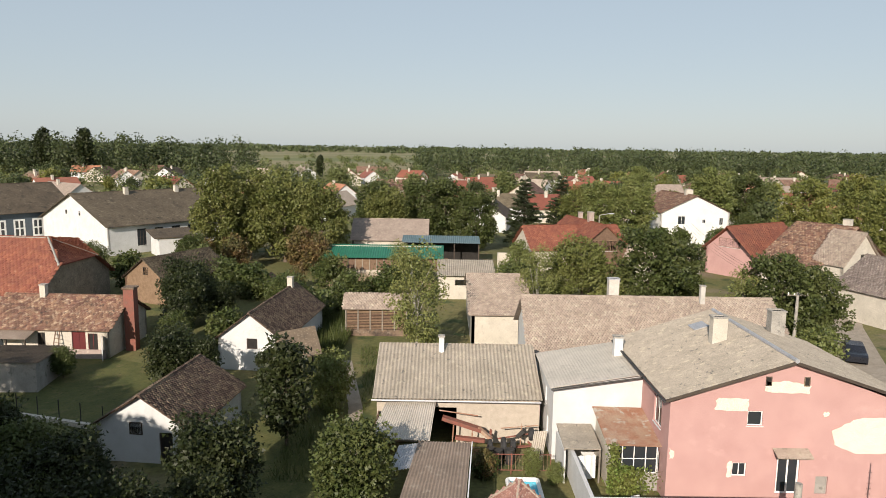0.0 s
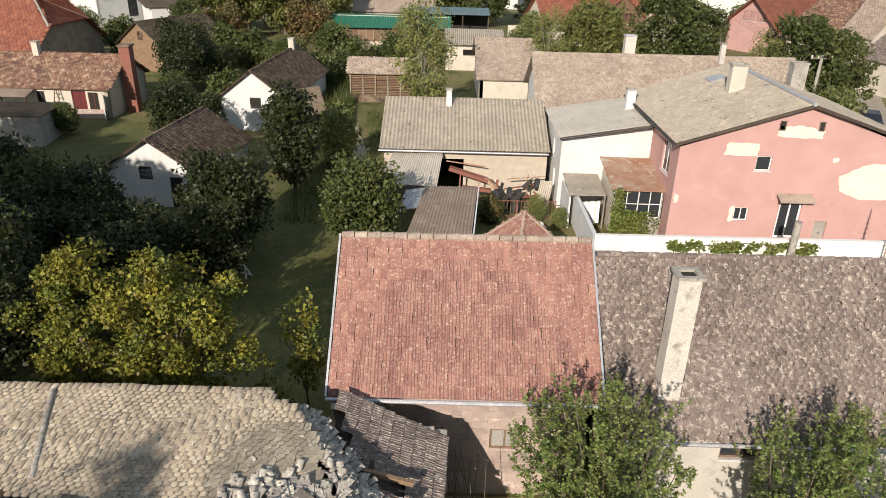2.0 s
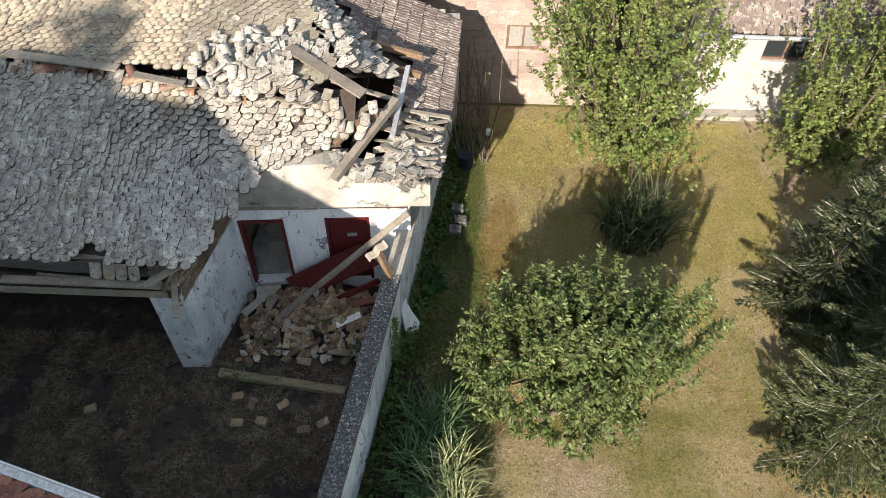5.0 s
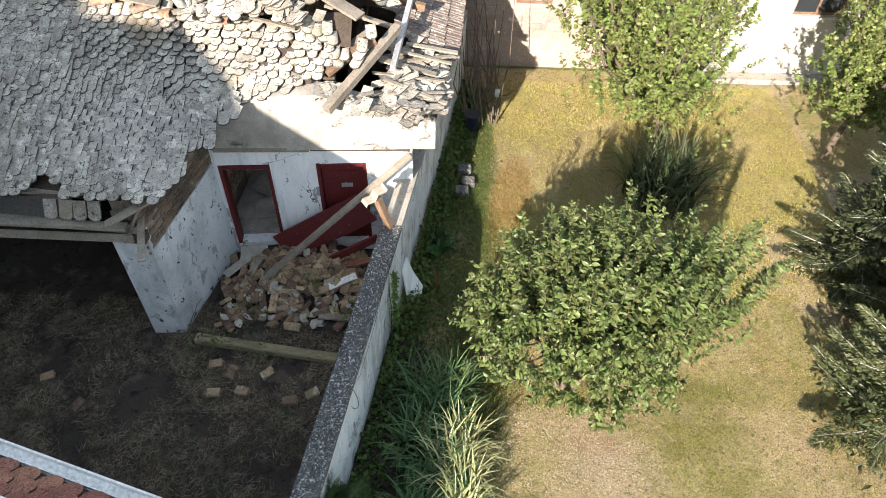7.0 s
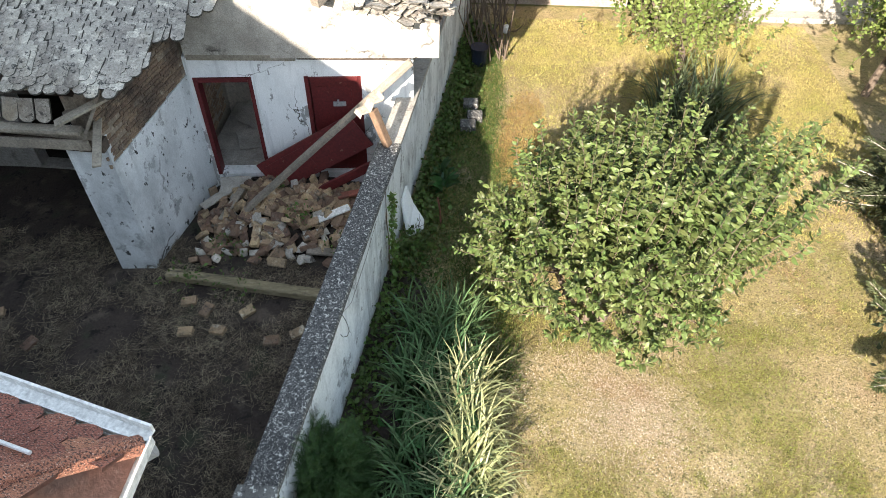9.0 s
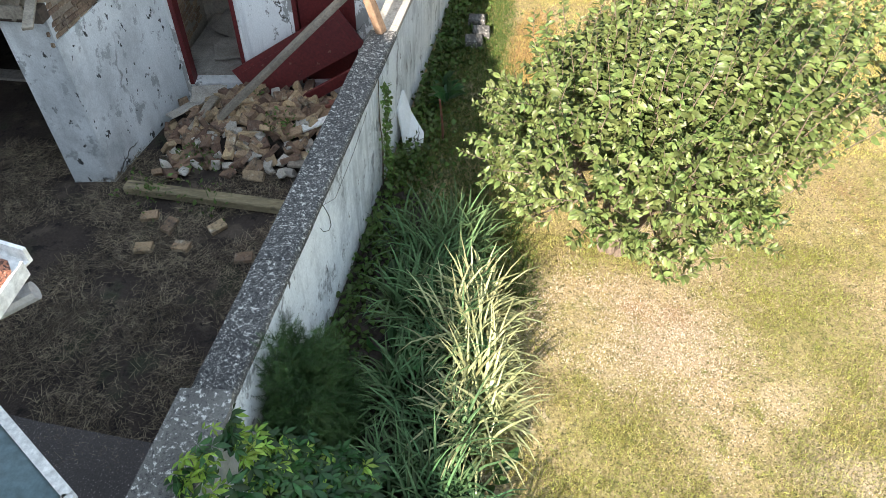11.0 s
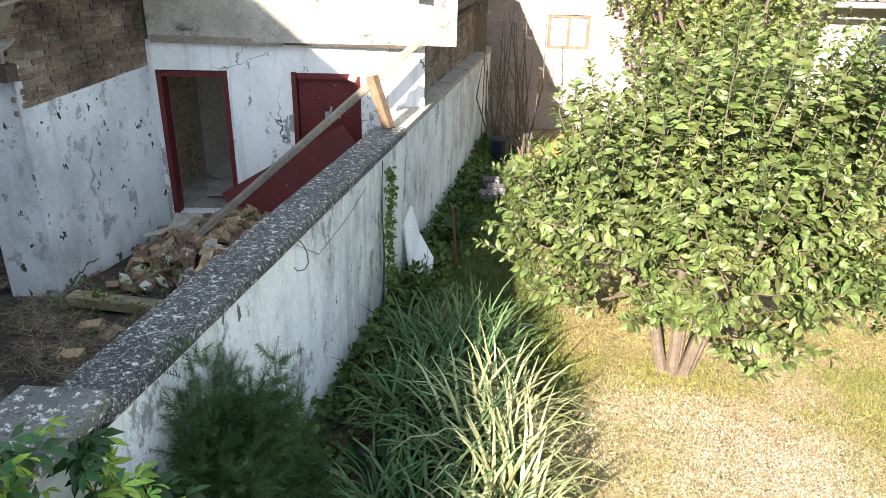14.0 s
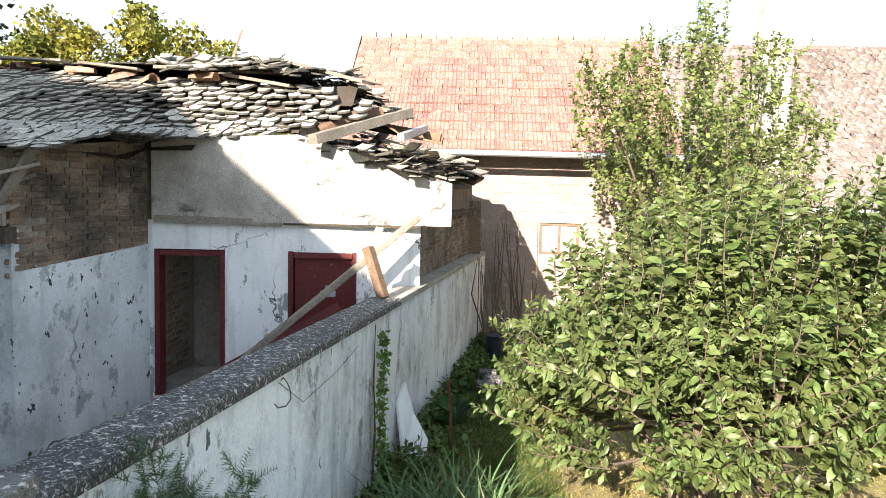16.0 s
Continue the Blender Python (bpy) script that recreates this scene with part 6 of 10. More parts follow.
# ---- grey-roofed house ----
grey = thing("grey_roof_house", "cream house with lichen-covered beaver-tail roof", "house")
gy0, gy1, gz0, gz1 = 14.92, 18.4, 2.94, 6.85
gop = [(3.55, 1.75, 4.75, 2.35), (6.4, 1.3, 7.5, 2.35), (9.6, 1.3, 10.7, 2.35)]
wall(grey, (4.5, 15.55), (17.5, 15.55), 0, 2.95, 0.3, M["plaster_dull"], gop)
for o in gop:
    window(grey, (4.5, 15.55), (17.5, 15.55), *o, frame_mat="paint_brown", bars=(1, 0))
wall(grey, (17.5, 15.55), (17.5, 21.2), 0, 2.95, 0.3, M["plaster_cream"], apex=(2.8, 6.7))
wall(grey, (17.5, 21.2), (4.5, 21.2), 0, 2.95, 0.3, M["plaster_cream"])
wall(grey, (4.52, 21.2), (4.52, 15.55), 0, 2.95, 0.3, M["plaster_cream"], apex=(2.8, 6.7))
bm = bmesh.new()
prism(bm, [(4.5, 15.2), (17.6, 15.2), (17.6, 15.55), (4.5, 15.55)], -0.05, 0.16)
part("plinth", bm, M["concrete"], grey)
bm = bmesh.new()
slab_quad(bm, (4.5, gy0, gz0), (17.8, gy0 - 0.2, gz0), (17.8, gy1, gz1), (4.5, gy1, gz1), 0.08)
gs = part("roof_slope", bm, M["wood_dark"], grey)
bm = bmesh.new()
slab_quad(bm, (17.8, 21.9, gz0), (4.5, 21.9, gz0), (4.5, gy1, gz1), (17.8, gy1, gz1), 0.08)
part("roof_slope", bm, M["grey_tile"], grey)
gsl = Vector((0, gy1 - gy0, gz1 - gz0))
fm = tile_field((4.5, gy0 - 0.04, gz0 - 0.03), (1, -0.012, 0), gsl, 13.3, gsl.length, 0.18, 0.15, 41, 0.05, 0.012, None, lambda a, b: 0.03 * noise.noise(Vector((a * 0.5, b * 0.5, 4))))
lay_tiles(gs, fm, beaver_tile(0.174, 0.25, 0.018), M["grey_tile"], (7.5, 15))
bm = bmesh.new()
for k in range(36):
    x0 = 4.5 + 13.3 * k / 36
    tube(bm, [(x0, gy1, gz1), (x0 + 0.35, gy1, gz1 + 0.015)], [0.1, 0.11], 8)
part("ridge_tiles", bm, M["grey_tile"], grey)
bm = bmesh.new()
tube(bm, [(4.6, gy0 - 0.08, gz0 - 0.07), (17.7, gy0 - 0.28, gz0 - 0.1)], [0.06, 0.06], 8)
part("gutter", bm, M["galv"], grey)
chimney(grey, 6.3, 15.85, 3.5, 7.5, 0.6, 0.55, "chimney_render", "concrete")

# ---- tiled house beside the courtyard, behind the camera's way ----
nh = thing("tiled_house", "rendered house with red granulated beaver-tail roof and white gutter", "house")
E0 = Vector((-2.1, 2.04, 3.88))
el = Vector((-0.956, 0.292, 0))
eb = Vector((-0.292, -0.956, 0))
RA = E0 + el * 5.1 + eb * 10.3 + Vector((0, 0, 8.42))
RL = E0 + el * 15 + eb * 10.3 + Vector((0, 0, 8.42))
EL = E0 + el * 15
EB = E0 + Vector((-1.4, -20.6, 0))
bm = bmesh.new()
slab_quad(bm, E0, EL, RL, RA, 0.1)
ns = part("roof_slope", bm, M["wood_dark"], nh)
bm = bmesh.new()
vv = [bm.verts.new(p) for p in (E0, EB, RA)]
bm.faces.new(vv)
vv = [bm.verts.new(p) for p in (EB, EB + el * 13, RL, RA)]
bm.faces.new(vv)
part("roof_slope", bm, M["red_tile_old"], nh)
gran = mat("granulated_red_tile", (0.35, 0.14, 0.092), (0.265, 0.11, 0.074), 3, 0.95, 0.9, 120, [((0.055, 0.032, 0.028), 75, 0.505, 0.56, 4.0, 0.7), ((0.55, 0.36, 0.28), 95, 0.60, 0.66, 3.0, 0.6), ((0.13, 0.065, 0.05), 3.5, 0.56, 0.68, 6.0, 0.7)], vary=0.25)
up = RA - (E0 + el * 5.1)
fm = tile_field(E0 - Vector((0, 0, 0.02)), el, up, 9.0, 5.4, 0.235, 0.175, 51, 0.03, 0.03, lambda a, b, r: a < b * 0.385)
# Darker edge faces stand in for the shadow between the round tails.
lay_tiles(ns, fm, round_tile(0.232, 0.40, 0.03), gran, (-2.5, 2.2), edge=mat("dark_red_tile_edge", (0.09, 0.042, 0.032), (0.12, 0.055, 0.042), 4, 0.95, 0.3, 40))
bm = bmesh.new()
g0, g1 = E0 - eb * 0.08 + Vector((0, 0, -0.03)) + el * 0.0, EL - eb * 0.08 + Vector((0, 0, -0.03))
bar(bm, g1, g0, 0.13, 0.012)
bar(bm, g1 - eb * 0.06 + Vector((0, 0, 0.04)), g0 - eb * 0.06 + Vector((0, 0, 0.04)), 0.02, 0.09)
bar(bm, g1 + eb * 0.05 + Vector((0, 0, 0.03)), g0 + eb * 0.05 + Vector((0, 0, 0.03)), 0.012, 0.07)
part("gutter", bm, M["paint_white"], nh, "white sheet gutter")
bm = bmesh.new()
tube(bm, [E0 + Vector((0, 0, 0.03)), RA + Vector((0, 0, 0.03))], [0.07, 0.07], 8)
part("hip_tiles", bm, gran, nh)
bm = bmesh.new()
sn = E0 + up.normalized() * 0.5 + Vector((0, 0, 0.1))
tube(bm, [sn + el * 0.35, sn + el * 14], [0.014, 0.014], 6)
part("snow_rail", bm, M["paint_white"], nh, "thin white snow rail above the eave")
ebr = (EB - E0).normalized()
out = Vector((-ebr.y, ebr.x, 0))
bm = bmesh.new()
r0, r1 = E0 + Vector((0, 0, -0.03)) - ebr * 0.06, EB + Vector((0, 0, -0.03))
bar(bm, r0, r1, 0.12, 0.012)
bar(bm, r0 + out * 0.06 + Vector((0, 0, 0.04)), r1 + out * 0.06 + Vector((0, 0, 0.04)), 0.015, 0.09)
part("gutter", bm, M["paint_white"], nh, "white sheet gutter")
w_in = 0.9
c0 = E0 + eb * w_in + el * 0.95
wall(nh, (c0 + el * 14).to_2d(), c0.to_2d(), 0, 3.75, 0.35, M["plaster_white"])
c1 = c0 + Vector((-1.3, -18.5, 0))
wall(nh, c0.to_2d(), c1.to_2d(), 0, 3.75, 0.35, M["plaster_white"])
wall(nh, c1.to_2d(), (c0 + eb * 19 + el * 14).to_2d(), 0, 3.75, 0.35, M["plaster_white"])
wall(nh, (c0 + eb * 19 + el * 14).to_2d(), (c0 + el * 14).to_2d(), 0, 3.75, 0.35, M["plaster_white"])
bm = bmesh.new()
dp = c0 - el * 0.06 - eb * 0.06
tube(bm, [(g0.x, g0.y, 3.7), (dp.x, dp.y, 3.35), (dp.x, dp.y, 0.15)], [0.05, 0.05, 0.05], 10)
part("downpipe", bm, M["galv"], nh)

# low porch of the tiled house, with a white edge board
lp = thing("side_porch", "low side porch with white edge board and grey sheet roof", "porch")
q = [(-3.35, 2.54), (-2.42, 1.81), (-2.3, -2.6), (-4.6, -2.6), (-4.3, 1.2)]
bm = bmesh.new()
prism(bm, q, 1.96, 2.02)
part("roof", bm, M["blue_tin"], lp)
for a, b in ((q[0], q[1]), (q[1], q[2])):
    bm = bmesh.new()
    bar(bm, (*a, 1.99), (*b, 1.99), 0.07, 0.1)
    part("edge_board", bm, M["paint_white"], lp)
for x, y in ((-3.2, 2.2), (-2.55, 1.6), (-2.5, -2.4)):
    bm = bmesh.new()
    bar(bm, (x, y, 0.1), (x, y, 1.96), 0.1, 0.1)
    part("post", bm, M["paint_white"], lp)
wall(lp, (-2.75, 1.2), (-2.65, -2.4), 0.0, 1.95, 0.1, M["plaster_grey"])


# ---- pink house and its yard ----
pk = thing("pink_house", "two-storey pink rendered house with fibre-cement roof and bare lime patches", "house")
PX0, PX1, PY, PYB = 12.0, 24.4, 34.5, 45.4
PE, PA = 5.85, 7.9
pm = (PX0, PY), (PX1, PY)
pin = [(4.05, 4.3, 4.85, 5.1), (3.45, 1.5, 4.2, 2.25), (5.8, 0.55, 7.0, 2.7), (7.9, 0.55, 8.55, 1.55)]
wall(pk, *pm, 0, PE - 0.35, 0.35, M["plaster_pink"], pin, label="pink rendered gable wall", apex=(6.2, PA - 0.12))
window(pk, *pm, *pin[0], bars=(0, 0))
window(pk, *pm, *pin[1], bars=(1, 0), sill=False)
window(pk, *pm, *pin[2], bars=(1, 0), name="door", sill=False, label="white glazed door", fw=0.1)
window(pk, *pm, *pin[3], frame_mat="plaster_grey", bars=(0, 0), sill=False, pane_mat="plaster_grey", name="meter_box")
wall(pk, (PX0, PYB), (PX0, PY + 0.36), 0, PE - 0.2, 0.35, M["plaster_pink"], [(PYB - PY - 2.6, 3.5, PYB - PY - 1.3, 5.2), (PYB - PY - 2.2, 0.8, PYB - PY - 1.2, 2.2)])
window(pk, (PX0, PYB), (PX0, PY + 0.36), PYB - PY - 2.6, 3.5, PYB - PY - 1.3, 5.2, bars=(1, 0))
window(pk, (PX0, PYB), (PX0, PY + 0.36), PYB - PY - 2.2, 0.8, PYB - PY - 1.2, 2.2, bars=(1, 0))
wall(pk, (PX1, PY + 0.36), (PX1, PYB), 0, PE - 0.2, 0.35, M["plaster_pink"])
wall(pk, (PX1, PYB), (PX0, PYB), 0, PE - 0.35, 0.35, M["plaster_cream"], apex=(6.2, PA - 0.12))
for u in (5.0, 6.98):
    bm = bmesh.new()
    for bx in ((u - 0.16, 6.48, u + 0.16, 6.53), (u - 0.16, 6.93, u + 0.16, 6.98), (u - 0.16, 6.53, u - 0.11, 6.93), (u + 0.11, 6.53, u + 0.16, 6.93)):
        box(bm, PX0 + bx[0], PY - 0.03, bx[1], PX0 + bx[2], PY - 0.005, bx[3])
    w = part("attic_window", bm, M["brick"], pk)
    bm = bmesh.new()
    box(bm, PX0 + u - 0.11, PY - 0.012, 6.53, PX0 + u + 0.11, PY - 0.004, 6.93)
    part("pane", bm, M["dark_void"], w)


def patch(parent, outline, y, material, seed):
    """A thin uneven patch of bare render on a wall that faces -y."""
    rnd = random.Random(seed)
    bm = bmesh.new()
    k = len(outline)
    pts = []
    for i in range(k):
        a, b = Vector(outline[i]), Vector(outline[(i + 1) % k])
        for s in range(5):
            pts.append(a.lerp(b, s / 5) + Vector((rnd.gauss(0, 0.03), rnd.gauss(0, 0.03))))
    f = [bm.verts.new((p.x, y - 0.012, p.y)) for p in pts]
    g = [bm.verts.new((p.x, y + 0.002, p.y)) for p in pts]
    bm.faces.new(f)
    for i in range(len(pts)):
        j = (i + 1) % len(pts)
        bm.faces.new((f[i], g[i], g[j], f[j]))
    return part("bare_patch", bm, M[material], parent)


patch(pk, [(PX0 + 4.8, 6.15), (PX0 + 7.15, 6.1), (PX0 + 7.2, 6.5), (PX0 + 6.6, 6.62), (PX0 + 6.0, 6.75), (PX0 + 4.9, 6.7)], PY, "plaster_patch", 1)
patch(pk, [(PX0 + 2.25, 5.15), (PX0 + 4.05, 5.1), (PX0 + 4.05, 5.75), (PX0 + 2.5, 5.78)], PY, "plaster_patch", 2)
patch(pk, [(PX0 + 8.7, 3.3), (PX0 + 9.8, 2.85), (PX0 + 11.9, 2.9), (PX0 + 12.0, 4.6), (PX0 + 11.0, 4.85), (PX0 + 9.6, 4.75), (PX0 + 8.5, 4.1)], PY, "plaster_patch", 3)
patch(pk, [(PX0 + 0.1, 2.4), (PX0 + 0.35, 2.5), (PX0 + 0.35, 2.85), (PX0 + 0.1, 3.0)], PY, "plaster_patch", 4)
patch(pk, [(PX0 + 3.2, 1.5), (PX0 + 3.43, 1.45), (PX0 + 3.43, 2.35), (PX0 + 3.2, 2.3)], PY, "plaster_patch", 5)
patch(pk, [(PX0 + 8.0, 4.85), (PX0 + 8.3, 4.85), (PX0 + 8.3, 5.1), (PX0 + 8.0, 5.1)], PY, "plaster_patch", 6)
bm = bmesh.new()
slab_quad(bm, (PX0 + 5.5, PY - 0.7, 2.85), (PX0 + 7.35, PY - 0.7, 2.85), (PX0 + 7.35, PY, 3.1), (PX0 + 5.5, PY, 3.1), 0.06)
part("canopy", bm, M["beige_tile"], pk, "small tiled door canopy")
for xa, xb, sg in ((PX0 - 0.35, 18.2, 1), (PX1 + 0.4, 18.2, -1)):
    za = PE - 0.1
    n = 6
    for r in range(n):
        bm = bmesh.new()
        s0, s1 = r / n, (r + 1) / n + 0.01
        q = [Vector((xa + (xb - xa) * s, y, za + (PA - za) * s + 0.02 * (n - r) / n)) for s, y in ((s0, PY - 0.35), (s0, PYB + 0.3), (s1, PYB + 0.3), (s1, PY - 0.35))]
        if sg > 0:
            wavy_sheet(bm, q[1], q[0], q[3], q[2], 46, 0.05, 0.03)
        else:
            wavy_sheet(bm, q[0], q[1], q[2], q[3], 46, 0.05, 0.03)
        part("roof_sheet", bm, M["asbestos"], pk)
    bm = bmesh.new()
    bar(bm, (xa, PY - 0.33, za - 0.06), (xb, PY - 0.33, PA - 0.08), 0.05, 0.16)
    part("barge_board", bm, M["wood_dark"], pk)
bm = bmesh.new()
tube(bm, [(PX0 - 0.42, PY - 0.35, PE - 0.18), (PX0 - 0.42, PYB, PE - 0.15)], [0.07, 0.07], 8)
part("gutter", bm, M["steel_dark"], pk)
bm = bmesh.new()
tube(bm, [(18.2, PY - 0.36, PA + 0.02), (18.2, PYB, PA + 0.02)], [0.12, 0.12], 8)
part("ridge_cap", bm, M["galv"], pk)
chimney(pk, 16.4, 39.9, 6.6, 8.75, 0.85, 0.6, "plaster_cream", "concrete")
chimney(pk, 21.6, 43.6, 6.6, 8.3, 0.9, 0.7, "concrete", "concrete")
bm = bmesh.new()
slab_quad(bm, (16.0, 42.6, 7.26), (16.9, 42.6, 7.55), (16.9, 43.8, 7.55), (16.0, 43.8, 7.26), 0.05)
part("skylight", bm, M["galv"], pk)

ext = thing("white_extension", "white rendered house wing with flat fibre-cement roof", "house")
ex0, ey0, ey1, ez = 6.75, 39.4, 46.0, 4.6
wall(ext, (ex0, ey0), (PX0 - 0.02, ey0), 0, 4.5, 0.3, M["plaster_white"], tops=(4.5, 5.35))
wall(ext, (ex0, ey1), (ex0, ey0 + 0.31), 0, 4.4, 0.3, M["plaster_white"], [(3.6, 2.6, 4.2, 3.6), (4.5, 0.9, 5.1, 2.0)])
window(ext, (ex0, ey1), (ex0, ey0 + 0.31), 3.6, 2.6, 4.2, 3.6, bars=(0, 0))
window(ext, (ex0, ey1), (ex0, ey0 + 0.31), 4.5, 0.9, 5.1, 2.0, bars=(0, 0))
wall(ext, (PX0 + 0.3, ey1), (ex0, ey1), 0, 4.4, 0.3, M["plaster_white"])
for r in range(3):
    bm = bmesh.new()
    s0, s1 = r / 3, (r + 1) / 3
    ya, yb = ey0 - 0.35 + (ey1 + 0.3 - ey0) * s0, ey0 - 0.35 + (ey1 + 0.3 - ey0) * s1 + 0.02
    wavy_sheet(bm, (ex0 - 0.25, ya, ez - 0.02), (PX0 + 1.0, ya, ez + 1.05), (PX0 + 1.0, yb, ez + 1.05), (ex0 - 0.25, yb, ez - 0.02), 36, 0.012, 0.03)
    part("roof_sheet", bm, M["sheet_pale"], ext)
bm = bmesh.new()
tube(bm, [(ex0 - 0.2, ey0 - 0.42, ez - 0.12), (PX0, ey0 - 0.42, ez + 0.72)], [0.06, 0.06], 8)
part("gutter", bm, M["steel_dark"], ext)
chimney(ext, 11.4, 43.2, 4.9, 6.55, 0.55, 0.5, "plaster_white", "concrete")

# porch between the wing and the pink wall
porch = thing("glazed_porch", "glazed porch with rusty tin roof, grown over with vine", "porch")
px0, px1, py0, py1 = 9.3, 12.0, 35.7, 39.3
bm = bmesh.new()
slab_quad(bm, (px0 - 0.25, py0 - 0.3, 2.75), (px1, py0 - 0.3, 2.7), (px1, py1, 3.35), (px0 - 0.25, py1, 3.4), 0.05)
part("roof", bm, M["rust_tin"], porch, "rusty patched tin roof")
wall(porch, (px0, py0), (px1 - 0.03, py0), 0, 1.0, 0.15, M["plaster_grey"])
window(porch, (px0, py0), (px1 - 0.03, py0), 0.05, 1.0, 2.6, 2.65, bars=(3, 1), sill=False, inset=0.03)
wall(porch, (px0, py1), (px0, py0 + 0.16), 0, 2.7, 0.12, M["plaster_cream"])
bm = bmesh.new()
slab_quad(bm, (6.95, 36.4, 2.05), (9.0, 36.4, 2.05), (9.0, 39.2, 2.35), (6.95, 39.2, 2.35), 0.06)
shed2 = thing("porch_lean_to", "low lean-to with mossy grey sheet roof and a white canvas below", "shed")
part("roof", bm, M["asbestos"], shed2)
for x in (7.0, 8.95):
    bm = bmesh.new()
    bar(bm, (x, 36.5, 0), (x, 36.5, 2.0), 0.09, 0.09)
    part("post", bm, M["wood_grey"], shed2)
wall(shed2, (6.95, 39.2), (6.95, 36.4), 0, 1.9, 0.1, M["plaster_white"])
bm = bmesh.new()
wavy_sheet(bm, (7.5, 36.3, 0.3), (8.7, 36.25, 0.4), (8.7, 36.4, 1.7), (7.6, 36.4, 1.6), 3, 0.12, 0.01)
solid("canvas_sheet", bm, M["paint_white"], "white folded canvas leaning under the lean-to", "canvas")

# white yard wall with pots
yw = thing("wall_yard", "white yard wall with climbing vine and hanging pots", "wall", kind="structure")
wall(yw, (7.35, 30.9), (26, 30.9), 0, 2.0, 0.25, M["wall_white"])
wall(yw, (7.35, 39.2), (7.35, 31.2), 0, 1.85, 0.2, M["plaster_white"])
for x in (21.8, 23.0, 24.2):
    for z in (1.1, 1.55):
        pot = thing("flower_pot", "terracotta flower trough hung on the white wall", "flower pot", pose(x + (0.3 if z > 1.3 else 0), 30.78, z), "pots on the wall")
        bm = bmesh.new()
        box(bm, -0.26, -0.1, -0.08, 0.26, 0.1, 0.08)
        part("pot", bm, M["block"], pot)
        rng = np.random.default_rng(int(x * 10 + z * 3))
        pts = rng.normal(size=(60, 3)) * np.array([0.16, 0.07, 0.05]) + np.array([0, 0, 0.12])
        part("plant", joined("plant", rot_mats(pts, rng.normal(size=(60, 3)), np.full(60, 0.09), rng), *leaf_shape(), M["lf_vine"]), None, pot, kind="stuff")
bm = bmesh.new()
tube(bm, [(16.9, 30.6, 0), (16.9, 30.6, 3.1)], [0.17, 0.17], 12)
pole = thing("utility_pole", "grey concrete pole standing by the white wall", "pole")
part("pole", bm, M["concrete"], pole)
bm = bmesh.new()
tube(bm, [(21.4, 30.5, 0), (21.35, 30.5, 4.3)], [0.04, 0.03], 6)
for k in range(7):
    z = 2.0 + 0.3 * k
    bar(bm, (21.25, 30.5, z), (21.5, 30.5, z), 0.04, 0.03)
solid("aerial_mast", bm, M["rust_tin"], "thin rusty mast with short rungs", "mast")
rng = np.random.default_rng(61)
vine = thing("wall_vine", "green vine hanging over the white yard wall", "vine")
n = 2600
vx = rng.uniform(10.9, 18.2, n)
vz = 1.85 - rng.random(n) ** 1.2 * (1.05 + 0.6 * np.sin(vx * 2.1))
hold = np.array([noise.noise(Vector((a * 1.6, b * 2.2, 5))) > -0.12 for a, b in zip(vx, vz)]) & (vz > 0.1)
vx, vz = vx[hold], vz[hold]
n = len(vx)
pts = np.stack([vx, 30.85 - rng.random(n) * 0.22, vz], 1)
bm = bmesh.new()
tube(bm, [(10.8, 30.8, 0), (11.5, 30.82, 1.5), (14.5, 30.8, 1.8), (18, 30.8, 1.7)], [0.03, 0.025, 0.02, 0.01], 5)
part("stem", bm, M["bark"], vine)
part("leaves", joined("leaves", rot_mats(pts, rng.normal(size=(n, 3)) + np.array([0, -0.5, -0.3]), 0.16 * rng.uniform(0.6, 1.3, n), rng), *leaf_shape(1, 0.9), M["lf_vine"]), None, vine, kind="stuff")
pv = thing("porch_vine", "thick green vine grown over the porch", "vine")
n = 4200
pts = np.stack([9.2 + np.abs(rng.normal(size=n)) * 0.9, 35.45 - np.abs(rng.normal(size=n)) * 0.35, rng.random(n) * 1.6], 1)
k = rng.random(n) < 0.25
pts[k, 0] = 9.4 + rng.normal(size=k.sum()) * 0.15
pts[k, 2] = rng.random(k.sum()) * 2.9
bm = bmesh.new()
tube(bm, [(9.4, 35.5, 0), (9.35, 35.5, 1.5), (9.45, 35.5, 2.8)], [0.04, 0.03, 0.02], 6)
part("stem", bm, M["bark"], pv)
part("leaves", joined("leaves", rot_mats(pts, rng.normal(size=(n, 3)) + np.array([0, -0.5, -0.3]), 0.15 * rng.uniform(0.6, 1.3, n), rng), *leaf_shape(1, 0.8), M["lf_vine"]), None, pv, kind="stuff")
wc = thing("white_chair", "white plastic chair in the small yard", "chair", pose(10.2, 33.2, 0, 0, 0, 20))
for nm, bx in (("seat", (-0.25, -0.25, 0.4, 0.25, 0.25, 0.44)), ("backrest", (-0.25, 0.21, 0.46, 0.25, 0.25, 0.9))):
    bm = bmesh.new()
    part(nm, box(bm, *bx), M["paint_white"], wc)
for sx in (-0.22, 0.22):
    for sy in (-0.22, 0.22):
        bm = bmesh.new()
        part("leg", tube(bm, [(sx, sy, 0), (sx * 0.95, sy * 0.95, 0.4)], [0.02, 0.025], 6), M["paint_white"], wc)

# long tiled house behind
gable_house("long_house", "long low house with beige old tile roof", pose(6.7, 48.6, 0, 0, 0, 0), 18.8, 9.6, 4.0, 7.0, "plaster_white", "beige_tile", 0.4, (0.22, 0.18), chimneys=[(6.9, 5.3, 6.2, 8.3, 0.8, 0.7, "chimney_render", "galv"), (13.6, 4.3, 6.2, 8.0, 0.35, 0.35, "plaster_dull", "concrete")], back=False)

